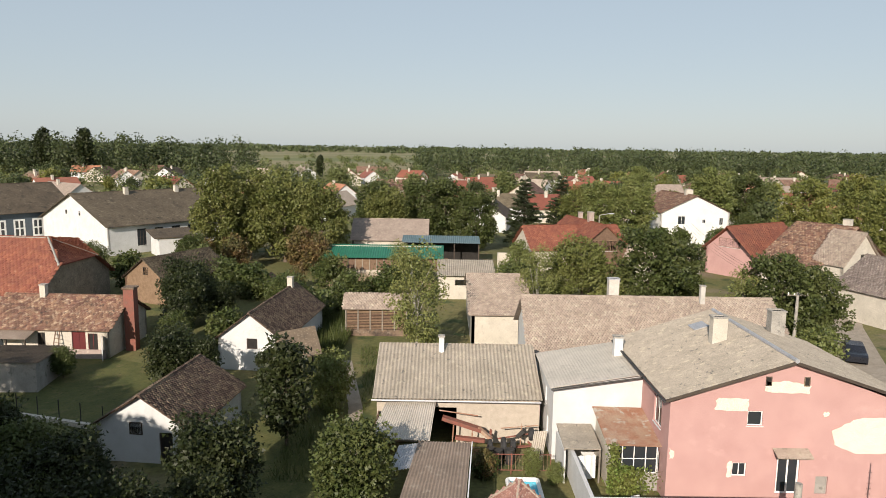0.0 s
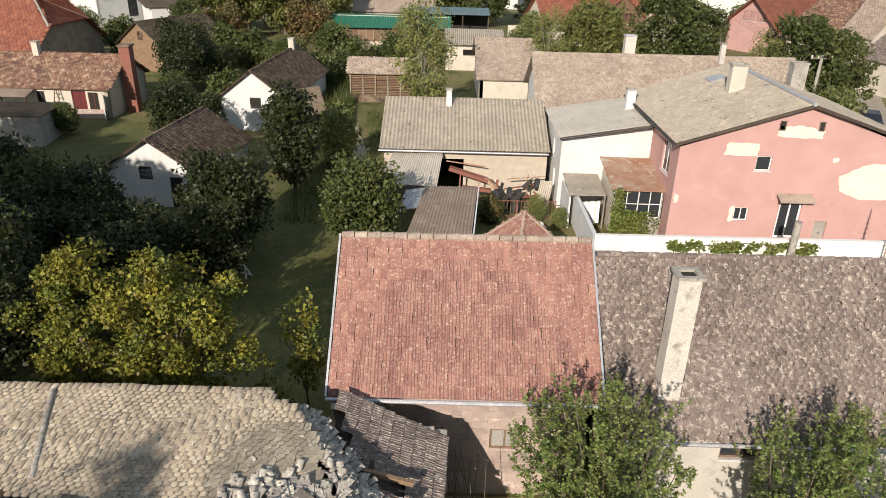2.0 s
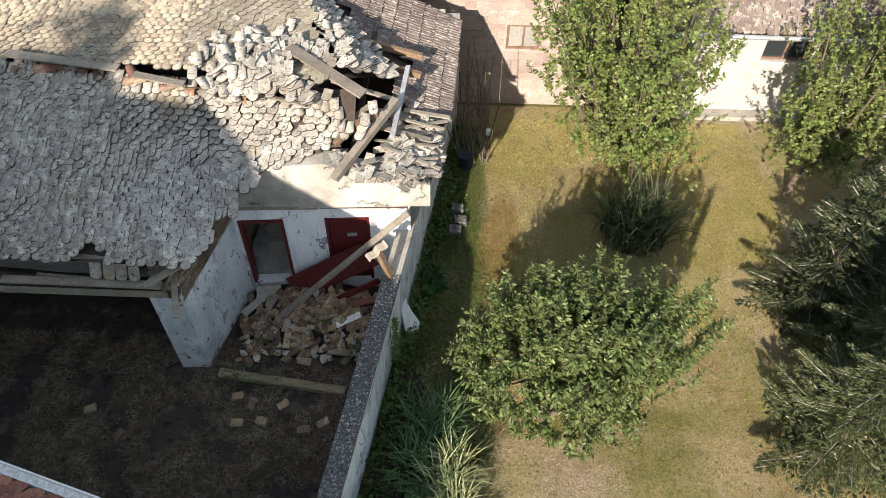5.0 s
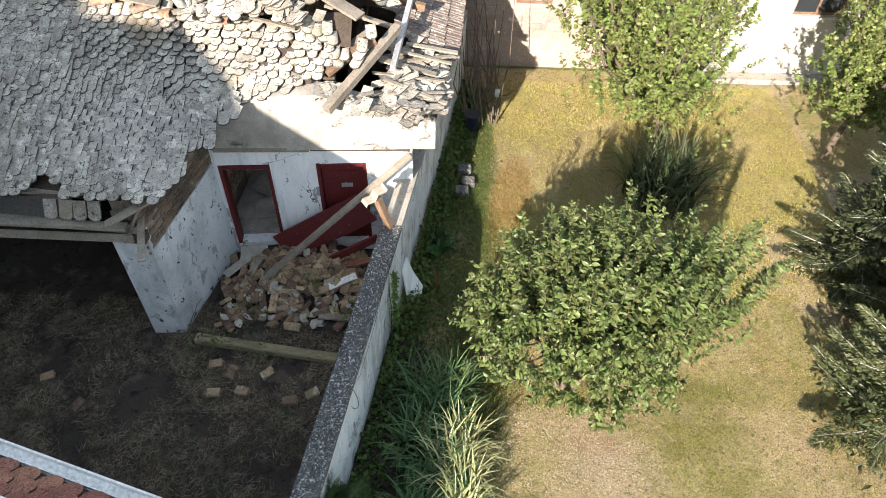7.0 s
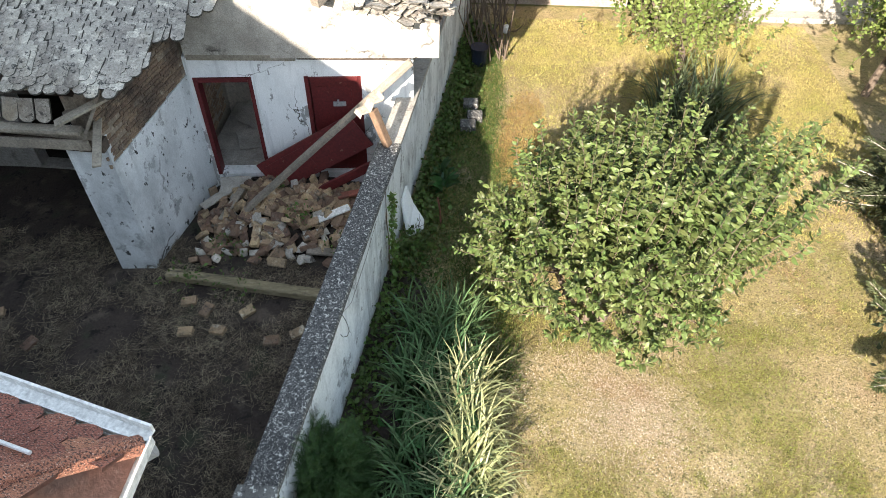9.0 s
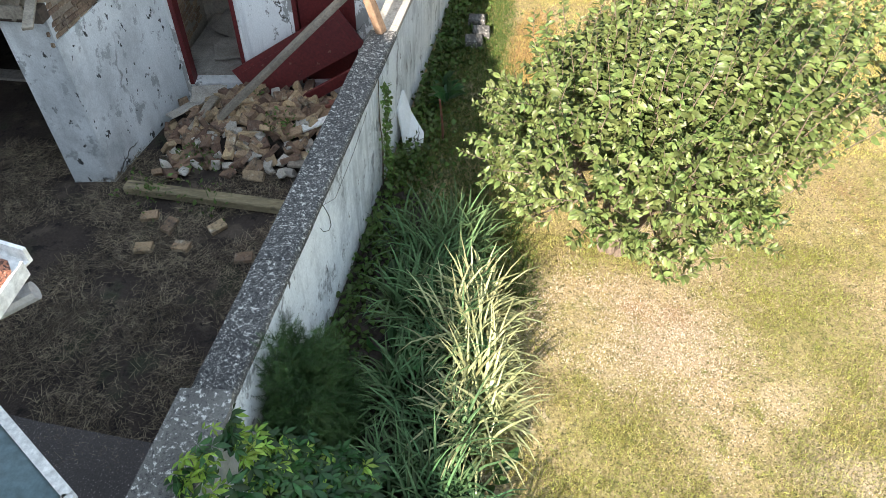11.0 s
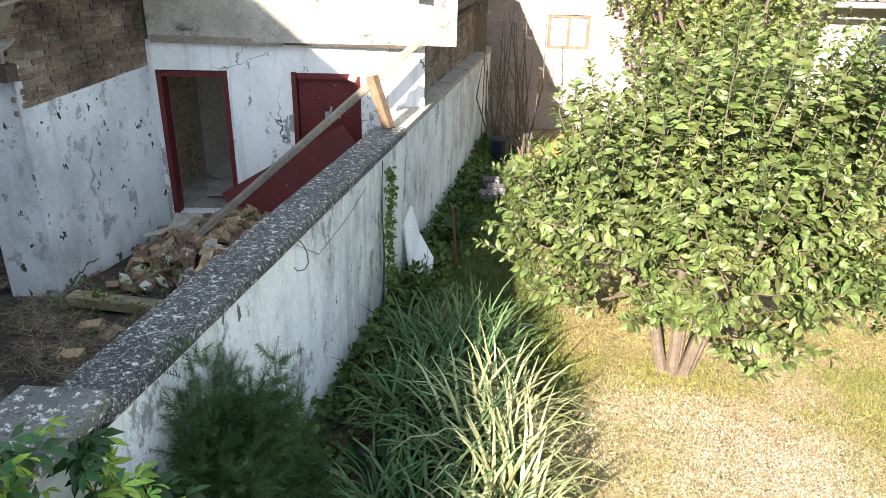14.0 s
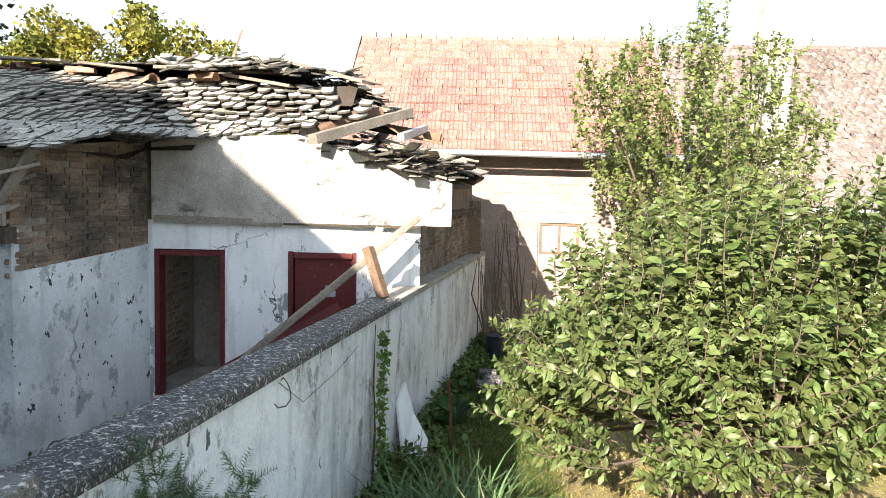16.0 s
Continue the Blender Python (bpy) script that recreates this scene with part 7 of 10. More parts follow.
# barn with corrugated roof
barn = thing("barn", "long barn with grey corrugated roof and pale brick wall", "barn")
bx0, bx1, by0, by1 = -3.9, 6.3, 41.6, 51.0
wall(barn, (bx0, by0), (bx1, by0), 0, 3.0, 0.3, M["brick_yellow"], [(3.2, 0.0, 5.0, 2.3)], label="pale yellow brick wall")
wall(barn, (bx0, by1), (bx0, by0 + 0.31), 0, 3.0, 0.3, M["plaster_cream"], apex=(4.7, 5.0))
wall(barn, (bx1, by0 + 0.31), (bx1, by1), 0, 3.0, 0.3, M["plaster_cream"], apex=(4.7, 5.0))
wall(barn, (bx1, by1), (bx0, by1), 0, 3.0, 0.3, M["plaster_cream"])
for ya, yb, fl in ((by0 - 0.4, 46.3, 0), (by1 + 0.4, 46.3, 1)):
    for r in range(3):
        bm = bmesh.new()
        s0, s1 = r / 3, (r + 1) / 3 + 0.01
        q = [Vector((x, ya + (yb - ya) * s, 2.92 + 2.1 * s + 0.03 * (3 - r))) for s, x in ((s0, bx0 - 0.25), (s0, bx1 + 0.1), (s1, bx1 + 0.1), (s1, bx0 - 0.25))]
        wavy_sheet(bm, *(q if not fl else (q[1], q[0], q[3], q[2])), 44, 0.07, 0.03)
        part("roof_sheet", bm, M["asbestos"], barn)
bm = bmesh.new()
tube(bm, [(bx0 - 0.3, by0 - 0.48, 2.9), (bx1, by0 - 0.48, 2.86)], [0.06, 0.06], 8)
part("gutter", bm, M["galv"], barn)
chimney(barn, 0.1, 45.6, 4.5, 5.75, 0.35, 0.35, "plaster_white", "concrete")
lt = thing("barn_lean_to", "lean-to with bent pale sheet roof beside the barn", "shed")
bm = bmesh.new()
wavy_sheet(bm, (-3.95, 37.2, 2.15), (-0.5, 37.1, 2.1), (-0.2, 41.5, 2.75), (-3.3, 41.5, 2.65), 24, 0.05, 0.03)
part("roof", bm, M["sheet_pale"], lt)
for x, y in ((-3.7, 37.5), (-0.8, 37.4)):
    bm = bmesh.new()
    bar(bm, (x, y, 0), (x, y, 2.1), 0.1, 0.1)
    part("post", bm, M["wood_dark"], lt)
wall(lt, (-3.8, 41.4), (-3.8, 37.5), 0, 2.1, 0.1, M["wood_brown"])
cs = thing("long_shed", "long shed with grey-brown corrugated roof", "shed")
bm = bmesh.new()
wavy_sheet(bm, (-2.1, 27.5, 2.2), (1.1, 27.5, 2.45), (1.75, 36.0, 2.5), (-1.1, 36.4, 2.35), 18, 0.05, 0.03)
part("roof", bm, M["brown_sheet"], cs)
wall(cs, (1.1, 27.9), (1.6, 35.8), 0, 2.35, 0.12, M["wood_dark"])
wall(cs, (-1.2, 35.9), (-2.0, 27.9), 0, 2.2, 0.12, M["wood_brown"])
wall(cs, (-1.9, 27.7), (1.0, 27.7), 0, 2.2, 0.12, M["wood_brown"])
bm = bmesh.new()
bar(bm, (1.2, 27.5, 2.43), (1.83, 36.0, 2.5), 0.06, 0.12)
part("verge_board", bm, M["paint_white"], cs)
bm = bmesh.new()
wavy_sheet(bm, (-2.6, 33.5, 1.95), (-1.45, 33.5, 2.2), (-1.05, 36.3, 2.3), (-2.2, 36.5, 2.05), 8, 0.06, 0.02)
part("side_roof", bm, M["galv"], cs)
# small hip-roofed red shed
rsd = thing("red_shed", "small shed with red tiled hipped roof", "shed")
sx0, sx1, sy0, sy1 = 1.9, 5.5, 26.6, 30.2
ap = (3.7, 28.4, 4.0)
for nm, a, b, c in (("l", (sx0, sy1, 2.25), (sx0, sy0, 2.25), ap), ("f", (sx0, sy0, 2.25), (sx1, sy0, 2.25), ap), ("r", (sx1, sy0, 2.25), (sx1, sy1, 2.25), ap), ("b", (sx1, sy1, 2.25), (sx0, sy1, 2.25), ap)):
    a, b, c = Vector(a), Vector(b), Vector(c)
    u, mid = (b - a), (a + b) / 2
    vdir = c - a - u.normalized() * (c - a).dot(u.normalized())
    L, W = vdir.length, u.length
    cx = (c - a).dot(u.normalized())
    fm = tile_field(a, u, vdir, W, L, 0.22, 0.3, 71, 0.02, 0.03, lambda p, q, r, L=L, W=W, cx=cx: p < cx * q / L - 0.05 or p > W - (W - cx) * q / L + 0.05, None, False)
    bm = bmesh.new()
    f3 = [bm.verts.new(p) for p in (a, b, c)]
    bm.faces.new(f3)
    rp = part("roof_side", bm, M["red_tile"], rsd)
    part("tile_rows", joined("tile_rows", [np.array(x) for x in fm], *ribbed_tile(0.22, 0.36, 0.022), M["red_tile"]), None, rp, kind="stuff")
for e in ((sx0, sy0), (sx1, sy0), (sx1, sy1), (sx0, sy1)):
    bm = bmesh.new()
    tube(bm, [(*e, 2.27), (ap[0], ap[1], ap[2] + 0.02)], [0.08, 0.08], 8)
    part("hip_tiles", bm, M["beige_tile"], rsd)
bm = bmesh.new()
prism(bm, [(2.1, 26.9), (5.3, 26.9), (5.3, 30), (2.1, 30)], 0, 2.25)
part("wall", bm, M["plaster_cream"], rsd)
rsd.matrix_basis = Matrix.Translation((3.55, 28.7, 0)) @ Matrix.Rotation(radians(33), 4, "Z") @ Matrix.Diagonal((0.86, 0.86, 1, 1)) @ Matrix.Translation((-3.7, -28.4, 0))

# old farm machine in the yard
mc = thing("farm_machine", "old rusty red farm machine with black wheels before the barn", "machine")
rnd = random.Random(14)
for a, b, w, h, mt in (((0.2, 40.7, 2.0), (2.6, 40.4, 1.35), 0.5, 0.22, "machine_red"), ((0.0, 41.0, 2.35), (2.4, 40.8, 2.1), 0.07, 0.07, "rust_tin"), ((1.0, 40.3, 0.9), (2.8, 40.1, 0.8), 0.35, 0.2, "machine_red"), ((2.4, 40.4, 1.5), (3.2, 40.1, 0.9), 0.3, 0.2, "rust_tin"),
                       ((3.6, 40.2, 0.9), (6.0, 40.6, 1.15), 0.09, 0.08, "machine_red"), ((3.8, 40.6, 1.4), (6.1, 40.4, 1.7), 0.06, 0.06, "rust_tin"), ((4.4, 39.9, 0.5), (6.2, 40.0, 0.6), 0.25, 0.07, "machine_red"), ((4.8, 40.3, 1.0), (5.2, 40.1, 1.5), 0.3, 0.25, "steel_dark"),
                       ((0.8, 40.3, 0.0), (0.9, 40.3, 1.7), 0.08, 0.08, "rust_tin"), ((2.0, 40.3, 0.0), (2.05, 40.3, 1.4), 0.08, 0.08, "rust_tin"), ((3.0, 40.3, 0.2), (3.2, 40.4, 1.4), 0.2, 0.08, "machine_red"), ((5.0, 40.4, 0.2), (5.05, 40.4, 1.8), 0.07, 0.07, "rust_tin"), ((1.2, 40.1, 0.3), (2.6, 39.8, 0.5), 0.06, 0.06, "rust_tin"), ((2.2, 40.0, 0.2), (3.2, 39.6, 0.35), 0.3, 0.08, "machine_red"), ((5.4, 40.1, 0.8), (6.1, 39.7, 0.3), 0.1, 0.1, "machine_red")):
    bm = bmesh.new()
    bar(bm, a, b, w, h)
    bmesh.ops.bevel(bm, geom=bm.edges[:], offset=0.015, segments=1, affect="EDGES")
    part("frame", bm, M[mt], mc)
for x, y, z, r in ((3.1, 39.7, 0.55, 0.5), (3.9, 39.6, 0.62, 0.6), (4.5, 39.8, 0.6, 0.45), (5.6, 40.0, 1.3, 0.38), (6.0, 39.6, 0.4, 0.35)):
    bm = bmesh.new()
    ring = 16
    vs = []
    for k in range(ring):
        a = 2 * math.pi * k / ring
        c, s = math.cos(a), math.sin(a)
        vs.append([bm.verts.new((x + dx, y + c * rr, z + s * rr)) for dx, rr in ((-0.12, r * 0.62), (-0.14, r * 0.9), (-0.08, r), (0.08, r), (0.14, r * 0.9), (0.12, r * 0.62))])
    for k in range(ring):
        p, q = vs[k], vs[(k + 1) % ring]
        for j in range(6):
            bm.faces.new((p[j], p[(j + 1) % 6], q[(j + 1) % 6], q[j]))
    wh = part("wheel", bm, M["rubber"], mc)
    bm = bmesh.new()
    tube(bm, [(x - 0.06, y, z), (x + 0.06, y, z)], [r * 0.6, r * 0.6], 14)
    part("rim", bm, M["rust_tin"], wh)
for k, (x, y) in enumerate(((3.1, 38.9), (3.5, 38.7), (4.2, 38.8))):
    brl = thing("barrel", "dark steel drum standing in the yard", "barrel", pose(x, y, 0), "drums")
    bm = bmesh.new()
    tube(bm, [(0, 0, 0), (0, 0, 0.3), (0, 0, 0.31), (0, 0, 0.33), (0, 0, 0.88)], [0.29, 0.29, 0.305, 0.29, 0.29], 14)
    part("drum", bm, M["steel_dark"], brl)
# red fence, gate frame and shrubs before the machine
fn = thing("wire_fence", "red-brown steel and mesh fence of the small yard", "fence")
for k in range(7):
    bm = bmesh.new()
    x = 1.9 + 0.75 * k
    bar(bm, (x, 37.4, 0), (x, 37.4, 1.25), 0.05, 0.05)
    part("post", bm, M["machine_red"], fn)
for z in (0.25, 1.2):
    bm = bmesh.new()
    bar(bm, (1.9, 37.4, z), (6.4, 37.4, z), 0.04, 0.04)
    part("rail", bm, M["machine_red"], fn)
for k in range(22):
    bm = bmesh.new()
    x = 2.0 + 0.2 * k
    bar(bm, (x, 37.4, 0.27), (x, 37.4, 1.18), 0.012, 0.012)
    part("wire", bm, M["rust_tin"], fn)
bm = bmesh.new()
wavy_sheet(bm, (5.4, 39.1, 0.05), (6.2, 39.2, 0.05), (6.5, 39.6, 1.7), (5.7, 39.5, 1.7), 6, 0.05, 0.01)
solid("sheet_stack", bm, M["asbestos_pale"], "grey corrugated sheets leaning in the yard", "sheet")
pool = thing("paddling_pool", "small blue inflatable paddling pool with white rim", "pool", pose(4.6, 34.6, 0))
bm = bmesh.new()
pts = [(-0.85, -1.2), (0.85, -1.2), (0.85, 1.2), (-0.85, 1.2)]
ringp = []
for cx, cy in pts:
    for k in range(4):
        a = math.atan2(cy, cx) + (k - 1.5) * 0.3
        ringp.append((cx - math.copysign(0.2, cx) + 0.2 * math.cos(a), cy - math.copysign(0.2, cy) + 0.2 * math.sin(a), 0.5))
tube(bm, ringp + [ringp[0]], [0.12] * (len(ringp) + 1), 8)
part("rim", bm, M["paint_white"], pool)
bm = bmesh.new()
prism(bm, [(-0.8, -1.1), (0.8, -1.1), (0.8, 1.1), (-0.8, 1.1)], 0.0, 0.4)
part("water", bm, M["pool_blue"], pool, "pale blue pool water")

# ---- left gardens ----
# The pane is a near-black sheet standing in for the room's shade.
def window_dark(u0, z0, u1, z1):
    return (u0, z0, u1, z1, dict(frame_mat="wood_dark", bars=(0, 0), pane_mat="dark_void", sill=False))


def gable_front(name, label, x, y, ang, wd, ln, eave, ridge, walls, roof, gops=(), sops=(), chimneys=(), tile=(0.24, 0.2), over=0.3, group=""):
    """A house whose gable faces the camera: its gable wall starts at (x, y) and runs wd metres along the direction ang."""
    m = pose(x, y, 0, 0, 0, ang) @ pose(0, 0, 0, 0, 0, 90)
    m = m @ Matrix.Translation((0, -wd, 0))
    return gable_house(name, label, m, ln, wd, eave, ridge, walls, roof, over, tile, list(sops), list(gops), chimneys, group=group)


gable_front("garden_house", "small whitewashed outbuilding with mossy brown tile roof", -20.0, 38.5, -6, 5.8, 7.4, 2.3, 4.15, "plaster_white", "brown_tile", [window_dark(2.1, 1.7, 2.9, 2.45), window_dark(3.9, 0, 4.7, 1.9)])
gable_front("garden_house", "whitewashed outbuilding with dark brown tile roof and open side", -18.2, 55.3, -5, 5.4, 12.5, 2.8, 4.85, "plaster_white", "brown_tile", [window_dark(2.4, 1.8, 3.3, 2.7)], chimneys=[(11.0, 2.7, 4.3, 5.7, 0.5, 0.5, "plaster_cream", "concrete")])
bm = bmesh.new()
at = thing("open_shed", "open timber shed with brown tile roof on posts", "shed")
slab_quad(bm, (-12.6, 49.5, 2.3), (-9.2, 52.6, 2.3), (-10.6, 57.2, 3.3), (-13.2, 55.0, 3.3), 0.08)
part("roof", bm, M["brown_tile"], at)
for x, y in ((-12.2, 50.2), (-9.6, 52.6), (-10.6, 56.0)):
    bm = bmesh.new()
    bar(bm, (x, y, 0), (x, y, 2.4), 0.12, 0.12)
    part("post", bm, M["wood_dark"], at)
gable_house("cottage", "low cottage with old red tile roof and pink plinth", pose(-39.0, 57.9, 0, 0, 0, -1.5), 10.6, 7.4, 2.7, 4.7, "plaster_cream", "red_tile_old", 0.35, (0.3, 0.25),
            [(7.5, 0.1, 8.7, 2.3, dict(frame_mat="paint_red", pane_mat="paint_red", sill=False, name="door")), (8.9, 0.1, 9.75, 2.2, dict(frame_mat="paint_red", pane_mat="dark_void", sill=False, name="door")), (4.5, 0.4, 5.2, 2.2, dict(frame_mat="wood_dark", pane_mat="dark_void", sill=False)), (0.6, 0.9, 1.5, 2.1, {})], chimneys=[(3.2, 3.5, 4.2, 5.6, 0.5, 0.5, "plaster_cream", "concrete")])
bm = bmesh.new()
prism(bm, [(-39.2, 57.75), (-28.6, 57.5), (-28.6, 57.6), (-39.2, 57.85)], 0, 0.8)
solid("plinth", bm, M["block"], "pink painted plinth along the cottage", "plinth", "structure")
# porch canopy on posts, a leaning white door, and the dark shed across the garden
po = thing("porch_canopy", "low corrugated canopy on posts before the cottage", "canopy")
bm = bmesh.new()
wavy_sheet(bm, (-38.2, 56.2, 2.05), (-34.5, 56.1, 2.05), (-34.5, 57.7, 2.45), (-38.2, 57.75, 2.45), 16, 0.05)
part("roof_sheet", bm, M["brown_sheet"], po)
for x in (-38.0, -36.3, -34.7):
    bm = bmesh.new()
    bar(bm, (x, 56.35, 0), (x, 56.35, 2.05), 0.1, 0.1)
    part("post", bm, M["wood_dark"], po)
dr = thing("open_door", "white painted door standing open beside the cottage entrance", "door", pose(-28.9, 57.45, 0.05, 0, 0, -60))
bm = bmesh.new()
box(bm, 0, 0, 0, 0.85, 0.05, 2.05)
bmesh.ops.bevel(bm, geom=bm.edges[:], offset=0.01, segments=1, affect="EDGES")
part("leaf", bm, M["plaster_white"], dr)
sd = thing("garden_shed", "low dark rendered shed with a flat sheet roof", "shed")
wall(sd, (-37.0, 49.0), (-29.7, 49.3), 0, 2.3, 0.2, M["plaster_grey"], [(3.0, 0.9, 3.8, 1.7)])
wall(sd, (-29.7, 49.3), (-30.2, 53.6), 0, 2.25, 0.2, M["plaster_grey"])
wall(sd, (-30.2, 53.6), (-37.0, 53.4), 0, 2.2, 0.2, M["plaster_grey"])
bm = bmesh.new()
wavy_sheet(bm, (-37.2, 48.7, 2.38), (-29.4, 49.0, 2.38), (-29.9, 53.9, 2.25), (-37.2, 53.7, 2.25), 36, 0.05)
part("roof_sheet", bm, M["dark_roof"], sd)
ct = thing("brick_chimney", "tall free-standing red brick chimney beside the cottage", "chimney")
bm = bmesh.new()
box(bm, -28.0, 60.0, 0, -27.1, 60.9, 5.6)
part("stack", bm, M["machine_red"], ct)
bm = bmesh.new()
box(bm, -28.1, 59.9, 5.6, -27.0, 61.0, 5.75)
part("cap", bm, M["brick"], ct)
ld = thing("ladder", "wooden ladder leaning against the cottage", "ladder")
for dx in (-0.25, 0.25):
    bm = bmesh.new()
    bar(bm, (-32.6 + dx, 56.7, 0), (-32.6 + dx * 0.7, 57.6, 2.4), 0.06, 0.06)
    part("stile", bm, M["wood_brown"], ld)
for k in range(7):
    bm = bmesh.new()
    z = 0.3 + 0.3 * k
    bar(bm, (-32.85, 56.7 + 0.37 * z, z), (-32.35, 56.7 + 0.37 * z, z), 0.04, 0.04)
    part("rung", bm, M["wood_brown"], ld)
gable_house("red_roof_house", "large house with clean orange-red tile roof", pose(-67, 70.5, 0, 0, 0, -3), 26, 14, 3.2, 7.8, "plaster_cream_dark", "orange_tile", 0.5, (0.4, 0.35), gable_openings=[(3, 1, 4, 2.4)], hip=3.4)
gable_front("timber_barn", "wooden barn with dark tiled roof", -37.0, 80.0, -25, 6.5, 10, 2.9, 5.2, "wood_brown", "dark_roof", [window_dark(3, 3.3, 3.8, 4.2)])
# fence and paths
fe = thing("garden_fence", "low concrete kerb and wire fence across the garden", "fence")
bm = bmesh.new()
bar(bm, (-37, 47.2, 0.15), (-19.5, 42.0, 0.15), 0.3, 0.35)
part("kerb", bm, M["plaster_cream"], fe)
for k in range(11):
    bm = bmesh.new()
    x = -37 + 1.7 * k
    bar(bm, (x, 47.4 - 0.3 * 1.7 * k, 0.3), (x, 47.4 - 0.3 * 1.7 * k, 1.6), 0.05, 0.05)
    part("post", bm, M["steel_dark"], fe)
for nm, pts, mt, lab in (("path", [(-5.6, 37), (-4.6, 37), (-5.4, 47), (-7.6, 58), (-8.6, 58), (-6.4, 47)], "path", "pale concrete garden path"), ("garden_grass", [(-16, 26), (-4.2, 24), (-5.8, 44), (-8.4, 58), (-14, 60), (-13, 46)], "garden", "green garden grass between the houses")):
    if mt == "garden":
        M["garden"] = mat("garden_grass", (0.075, 0.088, 0.024), (0.12, 0.118, 0.036), 0.6, 0.95, 0.9, 9, [((0.17, 0.14, 0.06), 0.8, 0.56, 0.68, 7.0, 0.7), ((0.045, 0.055, 0.016), 2.5, 0.56, 0.66, 7.0, 0.7)])
    bm = bmesh.new()
    prism(bm, pts, -0.05, 0.03 if mt == "path" else 0.015)
    solid(nm, bm, M[mt], lab, "path" if mt == "path" else "grass", "structure")
bm = bmesh.new()
prism(bm, [(-40, 46), (-20, 42), (-17, 53), (-27, 57.3), (-40, 57.5)], -0.05, 0.02)
solid("garden_grass", bm, M["garden"], "short garden grass before the cottage", "grass", "structure")
goal = thing("goal", "small white toy goal on the grass", "goal", pose(-10.0, 29.4, 0, 0, 0, -20))
for a, b in (((-0.6, 0, 0), (-0.6, 0, 0.75)), ((0.6, 0, 0), (0.6, 0, 0.75)), ((-0.6, 0, 0.75), (0.6, 0, 0.75)), ((-0.6, 0.45, 0), (-0.6, 0, 0.7)), ((0.6, 0.45, 0), (0.6, 0, 0.7)), ((-0.6, 0.45, 0.03), (0.6, 0.45, 0.03))):
    bm = bmesh.new()
    bar(bm, a, b, 0.06, 0.06)
    part("bar", bm, M["paint_white"], goal)

# corn crib, green-roofed shed and the barns behind
cr = thing("corn_crib", "slatted wooden corn crib with old tile roof on a brick base", "crib")
cx0, cx1, cy0, cy1 = -9.2, -3.3, 66.0, 69.5
bm = bmesh.new()
prism(bm, [(cx0, cy0), (cx1, cy0), (cx1, cy1), (cx0, cy1)], -0.05, 0.65)
part("base", bm, M["brick"], cr)
for sd, (ya, yb) in enumerate(((cy0 - 0.35, 67.75), (cy1 + 0.35, 67.75))):
    bm = bmesh.new()
    q = [(cx0 - 0.3, ya, 2.75), (cx1 + 0.3, ya, 2.75), (cx1 + 0.3, yb, 3.9), (cx0 - 0.3, yb, 3.9)]
    slab_quad(bm, *(q if sd == 0 else (q[1], q[0], q[3], q[2])), 0.08)
    rf = part("roof", bm, M["beige_tile"], cr)
    if sd == 0:
        fm = tile_field(q[0], (1, 0, 0), Vector(q[3]) - Vector(q[0]), 6.5, 2.35, 0.28, 0.22, 81, 0.04)
        part("tile_rows", joined("tile_rows", [np.array(x) for x in fm], *beaver_tile(0.27, 0.34, 0.025), M["beige_tile"]), None, rf, kind="stuff")
for k in range(13):
    bm = bmesh.new()
    z = 0.75 + 0.155 * k
    bar(bm, (cx0, cy0 + 0.02, z), (cx1, cy0 + 0.02, z), 0.03, 0.11)
    part("slat", bm, M["wood_brown"], cr)
for k in range(6):
    bm = bmesh.new()
    x = cx0 + (cx1 - cx0) * k / 5
    bar(bm, (x, cy0 - 0.05, 0.6), (x, cy0 - 0.05, 2.8), 0.12, 0.12)
    part("post", bm, M["wood_grey"], cr)
# Near-black block behind the slats, painted as the crib's inner shade.
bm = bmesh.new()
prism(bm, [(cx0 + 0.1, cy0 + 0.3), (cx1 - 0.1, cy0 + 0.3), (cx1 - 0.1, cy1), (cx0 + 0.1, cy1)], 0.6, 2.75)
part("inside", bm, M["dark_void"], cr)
gs2 = thing("green_roof_shed", "long timber and brick shed with green sheet roof", "shed")
bm = bmesh.new()
wavy_sheet(bm, (-16.4, 95.0, 3.0), (0.3, 95.2, 3.0), (0.3, 100.5, 4.1), (-16.6, 100.5, 4.1), 50, 0.06, 0.03)
part("roof", bm, M["green_tin"], gs2, "green corrugated sheet roof")
wall(gs2, (-16, 95.6), (0, 95.8), 0, 1.2, 0.3, M["brick_yellow"])
for k in range(17):
    bm = bmesh.new()
    x = -16 + k
    box(bm, x + 0.06, 95.7, 1.2, x + 0.94, 95.76, 2.95)
    part("panel", bm, M["wood_brown"], gs2)
    bm = bmesh.new()
    box(bm, x - 0.06, 95.6, 1.2, x + 0.06, 95.8, 3.0)
    part("post", bm, M["wood_grey"], gs2)
wall(gs2, (0, 100), (-16, 100), 0, 4, 0.3, M["plaster_cream"])
bs = thing("blue_roof_shed", "open shed with blue-grey sheet roof", "shed")
bm = bmesh.new()
wavy_sheet(bm, (-6.2, 107, 3.6), (6.0, 106.6, 3.6), (6.0, 111, 4.2), (-6.2, 111, 4.2), 40, 0.06, 0.03)
part("roof", bm, M["blue_tin"], bs)
for x in (-6, -2, 2, 5.8):
    bm = bmesh.new()
    bar(bm, (x, 107.2, 0), (x, 107.2, 3.6), 0.2, 0.2)
    part("post", bm, M["wood_dark"], bs)
# Back wall coloured near black for the shade under the roof.
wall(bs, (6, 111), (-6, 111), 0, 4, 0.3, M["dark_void"])
